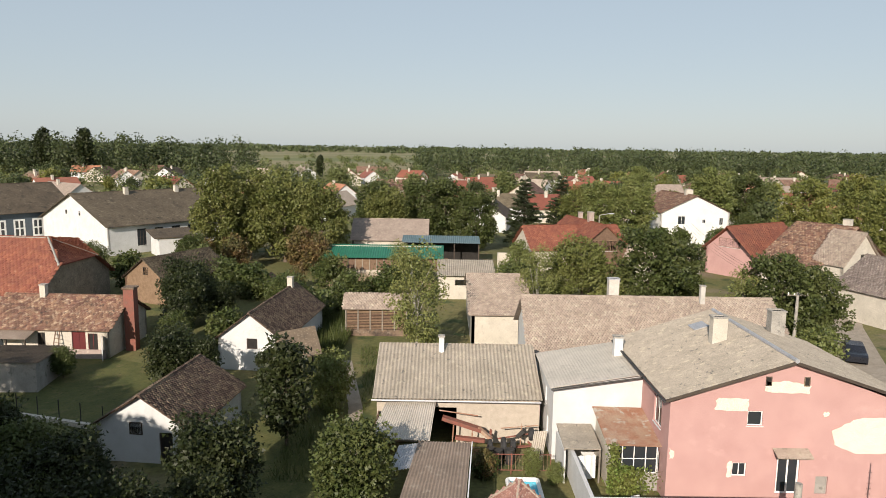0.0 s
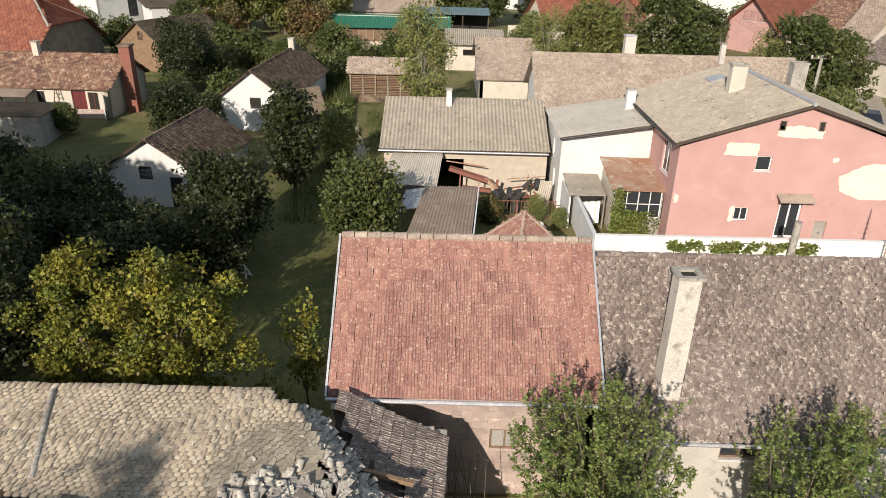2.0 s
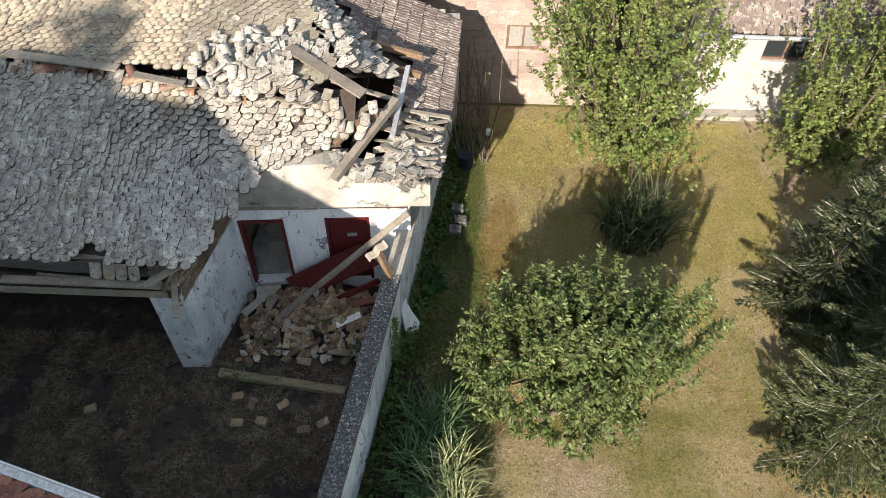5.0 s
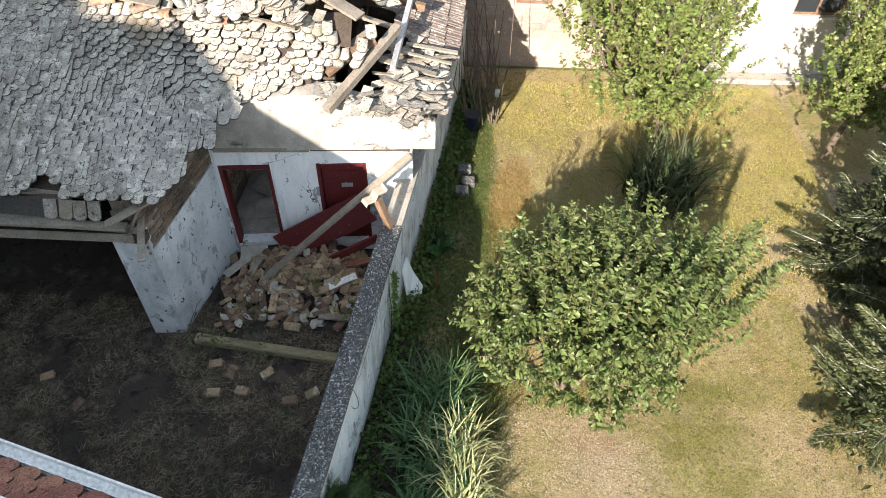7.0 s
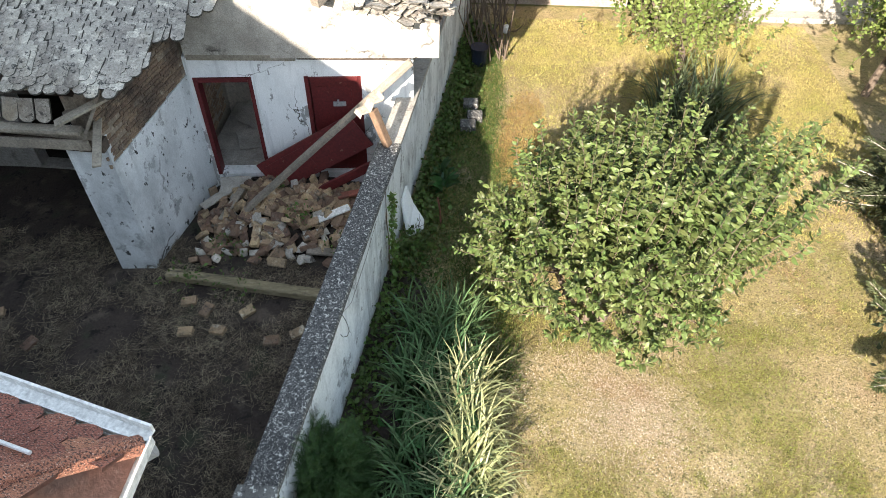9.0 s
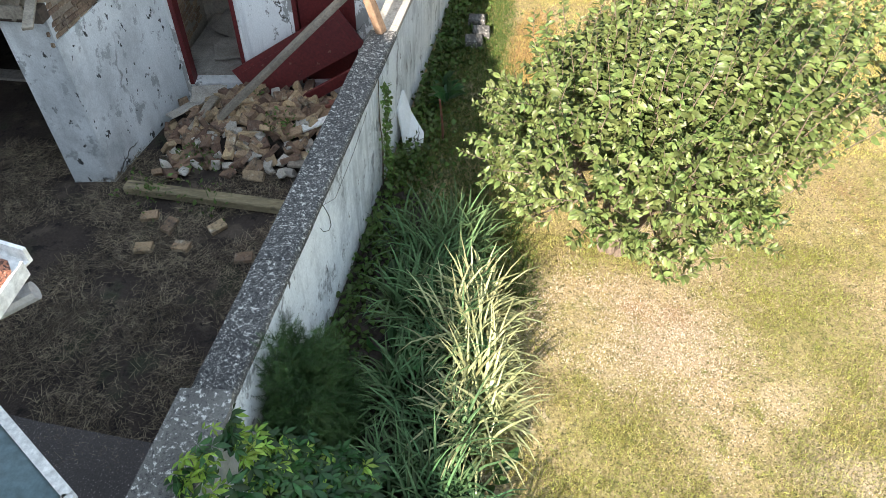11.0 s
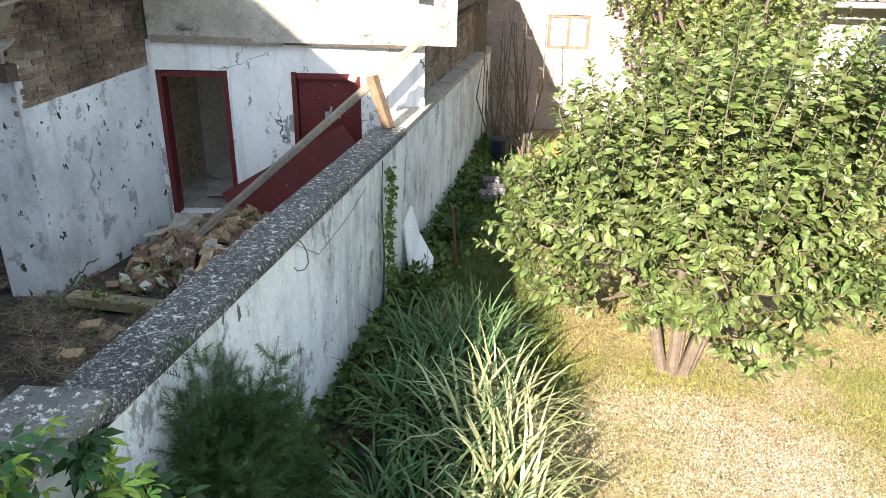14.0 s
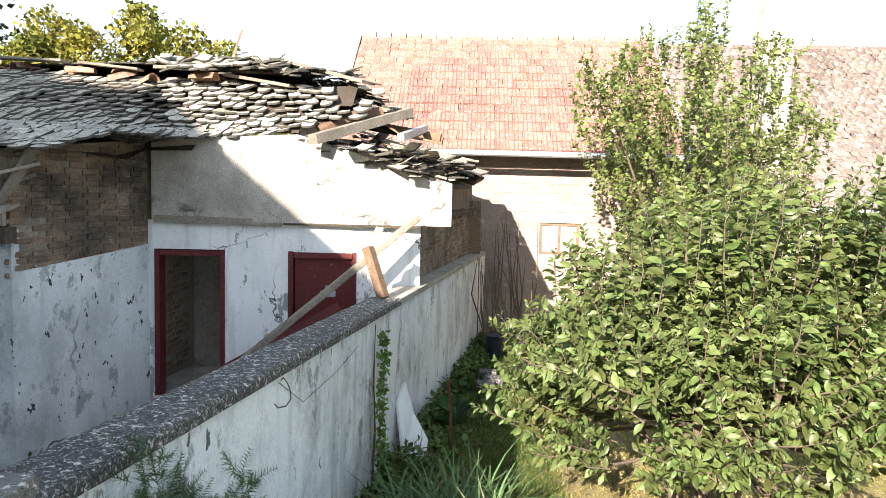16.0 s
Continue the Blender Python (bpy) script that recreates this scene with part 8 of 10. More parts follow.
gable_house("old_barn", "old barn with pale lichened roof and a dormer", pose(-14.5, 112, 0, 0, 0, 0), 12, 9, 3.4, 6.2, "plaster_cream", "beige_tile", 0.4)
b2 = thing("grey_barn", "low barn with grey corrugated roof and vented wall", "barn")
bm = bmesh.new()
wavy_sheet(bm, (-0.5, 82.5, 3.0), (6.6, 82.5, 3.0), (6.6, 88, 4.1), (-0.5, 88, 4.1), 30, 0.07, 0.03)
part("roof", bm, M["asbestos"], b2)
wall(b2, (-0.3, 83), (6.4, 83), 0, 2.9, 0.3, M["plaster_cream"], [(2, 1.7, 3.5, 2.4)])
wall(b2, (6.4, 88), (-0.3, 88), 0, 3.9, 0.3, M["plaster_cream"])
gable_house("brown_barn", "barn with old brown-beige tile roof and cream wall", pose(2.9, 63.2, 0, 0, 0, 0), 5.4, 14, 3.1, 5.6, "plaster_cream", "beige_tile", 0.3, (0.22, 0.18))
wl2 = thing("wall_small_yard", "low cream wall of a small yard", "wall", kind="structure")
wall(wl2, (8.5, 104), (20, 104), 0, 2.6, 0.3, M["plaster_cream"], [(2.5, 1.3, 3.5, 2.1)])
dog = thing("dovecote", "small white garden hut with brown roof", "hut", pose(-21.5, 86, 0))
bm = bmesh.new()
box(bm, -0.7, -0.6, 0, 0.7, 0.6, 1.6)
part("wall", bm, M["plaster_white"], dog)
for s in (-1, 1):
    bm = bmesh.new()
    q = [(-0.9 * 1, -0.8, 1.5), (0, -0.8, 2.4), (0, 0.8, 2.4), (-0.9, 0.8, 1.5)]
    q = [(x * (1 if s < 0 else -1), y, z) for x, y, z in q]
    slab_quad(bm, *(q if s < 0 else q[::-1]), 0.06)
    part("roof", bm, M["wood_brown"], dog)

# ---- houses further off ----
sc = gable_front("school_building", "long white building with dark lichened roof", -71.5, 124, -36, 22, 27, 5.0, 9.6, "plaster_white", "dark_roof", [window_dark(8.5, 6.0, 9.0, 6.7), window_dark(13.0, 6.0, 13.5, 6.7)],
                 [(5 + 3.2 * k, 1.2, 6.6 + 3.2 * k, 4.0, dict(frame_mat="wood_dark", bars=(2, 1), inset=0.02)) for k in range(7)], [(9, 10, 8.6, 10.3, 0.7, 0.7), (19, 10, 8.6, 10.3, 0.7, 0.7)], tile=None, over=0.6)
an = thing("school_annex", "small white annex with lean-to roof", "annex")
bm = bmesh.new()
prism(bm, [(-45.5, 111), (-41, 114.5), (-44, 118.5), (-48.5, 115)], 0, 3.2, [3.0, 3.0, 3.9, 3.9])
part("wall", bm, M["plaster_white"], an)
bm = bmesh.new()
slab_quad(bm, (-46, 110.4, 3.1), (-40.3, 114.6, 3.1), (-43.8, 119.2, 4.0), (-49.4, 115, 4.0), 0.1)
part("roof", bm, M["dark_roof"], an)
gable_front("blue_trim_house", "long house with dark roof and blue-grey ornamented windows", -108.6, 105.1, -36, 18, 43, 6.0, 10.4, "plaster_slate", "dark_roof", (), [(1.6 + 3.1 * k, 1.4, 3.5 + 3.1 * k, 4.6, dict(bars=(1, 1), inset=0.0, fw=0.3)) for k in range(13)], tile=None, over=0.6)
wh = gable_front("white_house", "two-storey white house with red tile roof", 42.5, 134.5, 6, 14.0, 16, 6.4, 9.6, "wall_white", "red_tile_old",
                 [(3.5, 1.0, 5.0, 2.6), (3.5, 4.0, 5.0, 5.6), (8.5, 4.2, 9.2, 5.0), (9.5, 0.9, 10.2, 2.2), (12.0, 3.9, 12.8, 5.3)], [(2, 3.8, 3.6, 5.4), (5, 3.8, 6.6, 5.4), (2, 0.8, 3.6, 2.4)], [(4, 7, 8.8, 10.6, 0.9, 0.9), (9, 4, 7.8, 10.2, 0.8, 0.8)], tile=(0.45, 0.4))
gable_front("red_gable_house", "house with red tiled gables and timber balcony", 20.0, 101, 12, 8.5, 15, 3.6, 7.2, "wood_brown", "orange_tile", [(2.2, 3.4, 6.2, 5.0, dict(frame_mat="wood_brown", bars=(3, 0), pane_mat="dark_void"))], [], [(6, 4, 6.2, 8.6, 0.8, 0.8, "block"), (10, 4, 6.2, 8.2, 0.6, 0.6, "block")], tile=(0.4, 0.35))
gable_house("red_gable_wing", "side wing with red tile roof", pose(13.8, 103, 0, 0, 0, 12), 15, 9, 3.4, 6.4, "plaster_cream", "orange_tile", 0.4, (0.4, 0.35))
gable_house("brown_shed_house", "low house with brown-beige roof beside a lane", pose(26, 97, 0, 0, 0, -30), 9, 7, 2.8, 5.0, "plaster_cream", "beige_tile", 0.3, (0.4, 0.35))
gable_house("red_tile_house", "house with weathered pink-red tile roof and cream walls", pose(43.2, 93.4, 0, 0, 0, -58), 7.5, 18.0, 3.6, 8.6, "plaster_cream", "red_tile_old", 0.5, (0.4, 0.35), [(2, 1, 3.2, 2.6)], [], [(6.0, 10.2, 7.4, 9.4, 0.9, 0.9)])
gable_front("timber_gable_house", "house with dark red tile roof and dark timber gable", 40.3, 104.8, -58, 8.0, 12, 4.0, 7.4, "plaster_pink", "orange_tile", [(2.2, 4.3, 5.8, 5.6, dict(frame_mat="wood_brown", bars=(2, 0), pane_mat="dark_void"))], [], tile=(0.4, 0.35), over=0.9)
gable_front("street_house", "old street house with beige roof and bare cream gable", 49.9, 85.2, 25, 7.2, 4.0, 4.6, 8.4, "plaster_cream", "beige_tile", [window_dark(3.3, 4.9, 3.9, 5.7)], [], tile=(0.35, 0.3))
gable_front("street_house", "old house with lichened grey roof along the street", 48.5, 66.0, 18, 9, 12, 3.6, 6.8, "plaster_cream", "grey_tile", [window_dark(2.2, 0.9, 3.0, 2.3), window_dark(5.6, 0.9, 6.4, 2.3)], tile=(0.35, 0.3))
# street lamp, power pole and its wires
lamp = thing("street_lamp", "tall grey street lamp beside the far lane", "lamp")
bm = bmesh.new()
part("pole", tube(bm, [(25.0, 110, 0), (25.0, 110, 8.0)], [0.13, 0.08], 8), M["concrete"], lamp)
bm = bmesh.new()
bar(bm, (25.0, 110, 7.95), (26.6, 109.6, 8.3), 0.07, 0.07)
part("arm", bm, M["galv"], lamp)
bm = bmesh.new()
box(bm, 26.4, 109.4, 8.2, 27.2, 109.75, 8.35)
part("lamp_head", bm, M["galv"], lamp)
pp = thing("power_pole", "concrete power pole with crossarm and insulators", "pole")
bm = bmesh.new()
part("pole", tube(bm, [(30.4, 58, 0), (30.4, 58, 6.6)], [0.17, 0.12], 8), M["concrete"], pp)
bm = bmesh.new()
bar(bm, (29.5, 58, 6.35), (31.3, 58, 6.35), 0.1, 0.1)
part("crossarm", bm, M["wood_grey"], pp)
for dx in (-0.8, -0.3, 0.3, 0.8):
    bm = bmesh.new()
    part("insulator", tube(bm, [(30.4 + dx, 58, 6.4), (30.4 + dx, 58, 6.5), (30.4 + dx, 58, 6.62)], [0.05, 0.07, 0.03], 7), M["paint_white"], pp)
    a, b = Vector((30.4 + dx, 58, 6.6)), Vector((38.0 + dx, 108, 7.2))
    bm = bmesh.new()
    tube(bm, [a.lerp(b, t) + Vector((0, 0, -4.0 * t * (1 - t))) for t in (0, 0.12, 0.25, 0.38, 0.5, 0.62, 0.75, 0.88, 1)], [0.014] * 9, 4)
    part("wire", bm, M["steel_dark"], pp)

bm = bmesh.new()
prism(bm, [(29, 45), (33, 45), (45, 72), (60, 100), (54, 100), (40, 72)], -0.05, 0.02)
solid("road", bm, M["path"], "pale worn village street", "road", "structure")
car = thing("parked_car", "dark parked hatchback in the street", "car", pose(37.3, 60.6, 0, 0, 0, 66))
bm = bmesh.new()
prof = [(-2.1, 0.3), (-2.15, 0.8), (-1.9, 0.95), (-1.0, 1.0), (-0.4, 1.4), (1.2, 1.42), (1.9, 1.0), (2.1, 0.85), (2.1, 0.3)]
f = [bm.verts.new((x, -0.85 + (0.15 if z > 1.1 else 0), z)) for x, z in prof]
g = [bm.verts.new((x, 0.85 - (0.15 if z > 1.1 else 0), z)) for x, z in prof]
bm.faces.new(f)
bm.faces.new(g[::-1])
for i in range(len(prof)):
    j = (i + 1) % len(prof)
    bm.faces.new((f[i], g[i], g[j], f[j]))
part("body", bm, M["car_dark"], car)
for x in (-1.35, 1.3):
    for y in (-0.86, 0.86):
        bm = bmesh.new()
        tube(bm, [(x, y - 0.08, 0.31), (x, y + 0.08, 0.31)], [0.31, 0.31], 14)
        part("wheel", bm, M["rubber"], car)
for y in (-0.55, 0.55):
    bm = bmesh.new()
    box(bm, 2.09, y - 0.15, 0.75, 2.12, y + 0.15, 0.9)
    part("tail_light", bm, M["machine_red"], car)
bm = bmesh.new()
slab_quad(bm, (1.25, -0.6, 1.42), (1.25, 0.6, 1.42), (1.85, 0.65, 1.05), (1.85, -0.65, 1.05), -0.02)
part("rear_window", bm, M["glass"], car)


# rows of houses towards the horizon, along the village streets
rnd = random.Random(77)
protos = []
for k, (wl_, rf_, ln, wdt, ev, rg) in enumerate((("plaster_white", "far_mix", 13, 8, 3.2, 6.2), ("plaster_cream", "red_tile_old", 16, 9, 3.4, 6.6), ("plaster_white", "beige_tile", 18, 8.5, 3.2, 6.3), ("plaster_cream", "orange_tile", 12, 9, 3.6, 6.8), ("plaster_white", "dark_roof", 15, 9, 3.4, 6.5))):
    lab = ("far white house with a faded red roof", "far cream house with an old red roof", "far white house with a beige roof", "far cream house with an orange roof", "far white house with a dark roof")[k]
    h = gable_house("village_house", lab, pose(-400 - 40 * k, -200, 0), ln, wdt, ev, rg, wl_, rf_, 0.4, None, [(2, 1, 3.2, 2.5), (6, 1, 7.2, 2.5)], [(3, 3.6, 4, 4.4)], [(ln * 0.4, wdt * 0.4, rg - 0.8, rg + 0.8, 0.7, 0.7)], ridge_cap=False, group="village houses")
    protos.append(h)
spots = [(-58, 175, -30, 0), (-12, 172, 20, 0), (-28, 168, 70, 0), (-5, 190, 5, 2), (14, 150, 80, 2), (8, 178, -10, 4), (22, 170, 12, 3), (34, 168, -70, 2), (62, 172, 10, 2), (88, 155, 12, 0), (96, 190, 15, 3), (74, 205, 8, 2), (120, 175, 12, 1), (50, 215, 10, 3), (30, 225, 70, 1), (-40, 225, -60, 0), (-22, 240, 8, 1), (5, 235, 12, 3), (-75, 235, -35, 2), (-100, 240, -40, 3), (-130, 225, 50, 0), (-150, 245, -30, 1), (-120, 205, -35, 2), (140, 215, 12, 2), (165, 235, 20, 0)]
for i in range(58):
    y = rnd.uniform(235, 420)
    spots.append((rnd.uniform(-0.62, 0.62) * y, y, rnd.choice((12, -70, -35, 80)) + rnd.gauss(0, 8), rnd.randrange(5)))
for i, (x, y, a, k) in enumerate(spots):
    m = pose(x, y, 0, 0, 0, a)
    if i < 5:
        protos[i].matrix_basis = pose(*spots[i][:2], 0, 0, 0, spots[i][2])
    else:
        copy_thing(protos[k], m)


# tall grass of the back gardens
def tall_grass(label, n, xr, yr, length, seed, leaf, keep=lambda a, b: True):
    rg = np.random.default_rng(seed)
    mm_, sh_ = blades(rg, n, xr, yr, keep, length, 0.035, 0.35, 0.0)
    solid("tall_grass", joined("tall_grass", mm_, *sh_, M[leaf]), None, label, "grass", "stuff")


tall_grass("tall green grass behind the outbuildings", 9000, (-14.5, -8.8), (60, 84), 1.1, 1, "lf_green", lambda a, b: a > -14.5 + (b - 60) * 0.12)
tall_grass("tall dry grass before the green-roofed shed", 5000, (-14, -1), (84, 94), 1.3, 2, "lf_grass_dry")
tall_grass("rough grass along the garden path", 5000, (-9.5, -5.2), (36, 62), 0.5, 3, "lf_green", lambda a, b: abs(a + 5.0 + (b - 37) * 0.13) > 0.9)


# ---- garden plants ----
def oval_leaf(w):
    """A pointed oval leaf, folded along its rib and arching down to the tip."""
    v = [(0, 0, 0), (-w * 0.34, 0.22, 0.07), (0, 0.22, 0.03), (w * 0.34, 0.22, 0.07), (-w * 0.5, 0.5, 0.09), (0, 0.5, 0.02), (w * 0.5, 0.5, 0.09), (-w * 0.34, 0.78, 0.02), (0, 0.78, -0.05), (w * 0.34, 0.78, 0.02), (0, 1.0, -0.17)]
    return v, [(0, 2, 1), (0, 3, 2), (1, 2, 5, 4), (2, 3, 6, 5), (4, 5, 8, 7), (5, 6, 9, 8), (7, 8, 10), (8, 9, 10)]


def shoot_shrub(name, label, category, x, y, leaf, stems, shoots, leaf_len, leaf_w, gap, bark="bark", seed=1, droop=0.12, up=0.5, fine=False):
    """A shrub or tree of stems and leafy shoots. stems: (points, radii); shoots: (base, tip) pairs round which leaves are set."""
    rng = np.random.default_rng(seed)
    th = thing(name, label, category, pose(x, y, 0))
    for pts, rad in stems:
        bm = bmesh.new()
        part("stem", tube(bm, pts, rad, 8), M[bark], th)
    tw = bmesh.new()
    P, D, S = [], [], []
    for a, b in shoots:
        a, b = np.array(a, float), np.array(b, float)
        ln = np.linalg.norm(b - a)
        ax = (b - a) / ln
        n = max(4, int(ln / gap))
        bend = rng.normal(size=3) * 0.06 * ln
        for i in range(n):
            t = (i + rng.random()) / n
            p = a + (b - a) * t + bend * math.sin(math.pi * t)
            side = rng.normal(size=3)
            side -= ax * side.dot(ax)
            side /= np.linalg.norm(side) + 1e-9
            P.append(p)
            D.append(side * 0.85 + ax * (0.25 + 0.5 * t) + np.array([0, 0, -droop]))
            S.append(leaf_len * rng.uniform(0.6, 1.25) * (1.0 - 0.45 * max(0, t - 0.75) / 0.25))
        tube(tw, [Vector(a), Vector(a + (b - a) * 0.5 + bend), Vector(b)], [0.007, 0.005, 0.002], 4)
    part("twig", tw, M[bark], th)
    part("leaves", joined("leaves", rot_mats(np.array(P), np.array(D), np.array(S), rng, up), *(oval_leaf(leaf_w) if fine else leaf_shape(1.0, leaf_w, 0.1, 0.12)), M[leaf]), None, th, kind="stuff")
    return th


rnd = random.Random(21)
# persimmon bush on the lawn
stems = []
for dx, dy in ((-0.75, 0.35), (0.3, 0.9), (0.95, 0.35), (-0.1, 0.1), (0.5, -0.2)):
    stems.append(([(0.12 * dx, 0.12 * dy, -0.05), (0.3 * dx, 0.3 * dy, 0.5), (0.8 * dx, 0.8 * dy, 1.2), (1.1 * dx, 1.1 * dy, 1.9)], [0.06, 0.05, 0.035, 0.012]))
shoots = []
heads = []
while len(heads) < 56:
    a, e = rnd.uniform(0, 2 * math.pi), math.asin(rnd.uniform(-0.55, 1.0))
    rr = 0.9 + 0.32 * noise.noise(Vector((math.cos(a) * 1.5, math.sin(a) * 1.5, e * 1.8)))
    c = Vector((0.2 + math.cos(a) * math.cos(e) * 1.68 * rr, 0.5 + math.sin(a) * math.cos(e) * 1.62 * rr, max(0.42, 1.3 + math.sin(e) * 1.08 * rr)))
    if all((c - o).length > 0.44 for o in heads):
        heads.append(c)
heart = Vector((0.2, 0.5, 1.0))
for c in heads:
    out = (c - heart).normalized()
    stems.append(([heart + (c - heart) * 0.15, heart + (c - heart) * 0.6 + Vector((0, 0, -0.08)), c], [0.022, 0.015, 0.007]))
    for k in range(13):
        b = c - out * 0.22 + Vector((rnd.gauss(0, 0.12), rnd.gauss(0, 0.12), rnd.gauss(0, 0.1)))
        d = out * 0.75 + Vector((rnd.gauss(0, 0.5), rnd.gauss(0, 0.5), 0.55 + rnd.gauss(0, 0.3)))
        b.z = max(b.z, 0.3)
        shoots.append((b, b + d.normalized() * rnd.uniform(0.28, 0.62)))
for k in range(110):
    a, e, rr = rnd.uniform(0, 2 * math.pi), rnd.uniform(-0.3, 1.2), rnd.uniform(0.3, 0.65)
    c = Vector((0.2 + math.cos(a) * math.cos(e) * 1.5 * rr, 0.5 + math.sin(a) * math.cos(e) * 1.4 * rr, 1.15 + math.sin(e) * 1.0 * rr))
    shoots.append((c, c + Vector((rnd.gauss(0, 0.2), rnd.gauss(0, 0.2), rnd.uniform(0.25, 0.5)))))
for k in range(130):
    x, y = rnd.uniform(-1.15, 1.95), rnd.uniform(-0.35, 1.6)
    top = 2.45 + 0.75 * min(1.0, (x + 1.2) / 1.2) * rnd.uniform(0.3, 1.2)
    mid = Vector((x * 0.93, y * 0.93, 0.5 * (1.55 + top)))
    shoots.append((Vector((x * 0.85 + 0.03, y * 0.85 + 0.05, 1.5)), mid))
    shoots.append((mid, Vector((x + rnd.gauss(0, 0.05), y + rnd.gauss(0, 0.05), top))))
for k in range(40):
    x, y = rnd.uniform(1.0, 2.5), rnd.uniform(-0.6, 1.2)
    b = Vector((x * 0.8, y * 0.8 + 0.1, 1.4))
    e = Vector((x + 0.1, y, rnd.uniform(2.6, 3.45)))
    shoots += [(b, b.lerp(e, 0.5)), (b.lerp(e, 0.5), e)]
shoot_shrub("persimmon_bush", "broad persimmon bush with large glossy green leaves", "bush", 1.93, 5.97, "lf_bush", stems, shoots, 0.112, 0.46, 0.0195, "bark", 3, 0.25, 0.7, True)

# young fruit trees before the houses
def fruit_tree(x, y, h, r, n, seed, label, leaf="lf_fruit", lean=(0, 0), low=0.9, ll=0.095, leaders=13):
    """A young tree of upright leaders that spread like a vase, each clothed in leafy shoots."""
    rn = random.Random(seed)
    st = [([(0, 0, -0.05), (0.02, 0, 0.5), (lean[0] * 0.12, lean[1] * 0.12, low + 0.3)], [0.09, 0.075, 0.06])]
    sh = []
    for k in range(leaders):
        a = 2.4 * k + rn.gauss(0, 0.25)
        q = (0.12 + 0.88 * (k / (leaders - 1)) ** 0.7) * rn.uniform(0.85, 1.1)
        top = h * (1.0 - 0.28 * q + rn.uniform(-0.06, 0.06))
        ex = Vector((math.cos(a) * r * q + lean[0], math.sin(a) * r * q + lean[1], top))
        b0 = Vector((lean[0] * 0.1, lean[1] * 0.1, low + 0.15 * rn.random()))
        mid = Vector((b0.x + (ex.x - b0.x) * 0.62, b0.y + (ex.y - b0.y) * 0.62, b0.z + (top - low) * 0.42))
        st.append(([b0, mid, mid.lerp(ex, 0.6), ex], [0.045, 0.03, 0.016, 0.006]))
        for i in range(n // leaders):
            f = rn.random() ** 0.8
            p = b0.lerp(mid, f / 0.5) if f < 0.5 else mid.lerp(ex, (f - 0.5) / 0.5)
            w = 0.4 * (1.0 - 0.6 * f) * (r / 1.9)
            p = p + Vector((rn.gauss(0, w), rn.gauss(0, w), rn.gauss(0, 0.1)))
            d = Vector((math.cos(a) * 0.35 * q + rn.gauss(0, 0.3), math.sin(a) * 0.35 * q + rn.gauss(0, 0.3), 1.0))
            sh.append((p, p + d.normalized() * rn.uniform(0.3, 0.75) * (1.0 - 0.3 * f)))
    return shoot_shrub("fruit_tree", label, "tree", x, y, leaf, st, sh, ll, 0.66, 0.021, "bark", seed, 0.25, 0.5)


fruit_tree(4.55, 12.65, 6.2, 2.4, 1500, 31, "upright young fruit tree with fresh green leaves on the lawn", lean=(-0.95, 0.1), low=0.75, leaders=17)
fruit_tree(8.4, 12.3, 5.3, 2.2, 1150, 32, "leaning young fruit tree with yellowing green leaves", lean=(1.3, 0.6))
fruit_tree(11.8, 11.5, 5.2, 2.1, 520, 33, "young fruit tree with green leaves beside the spruces")


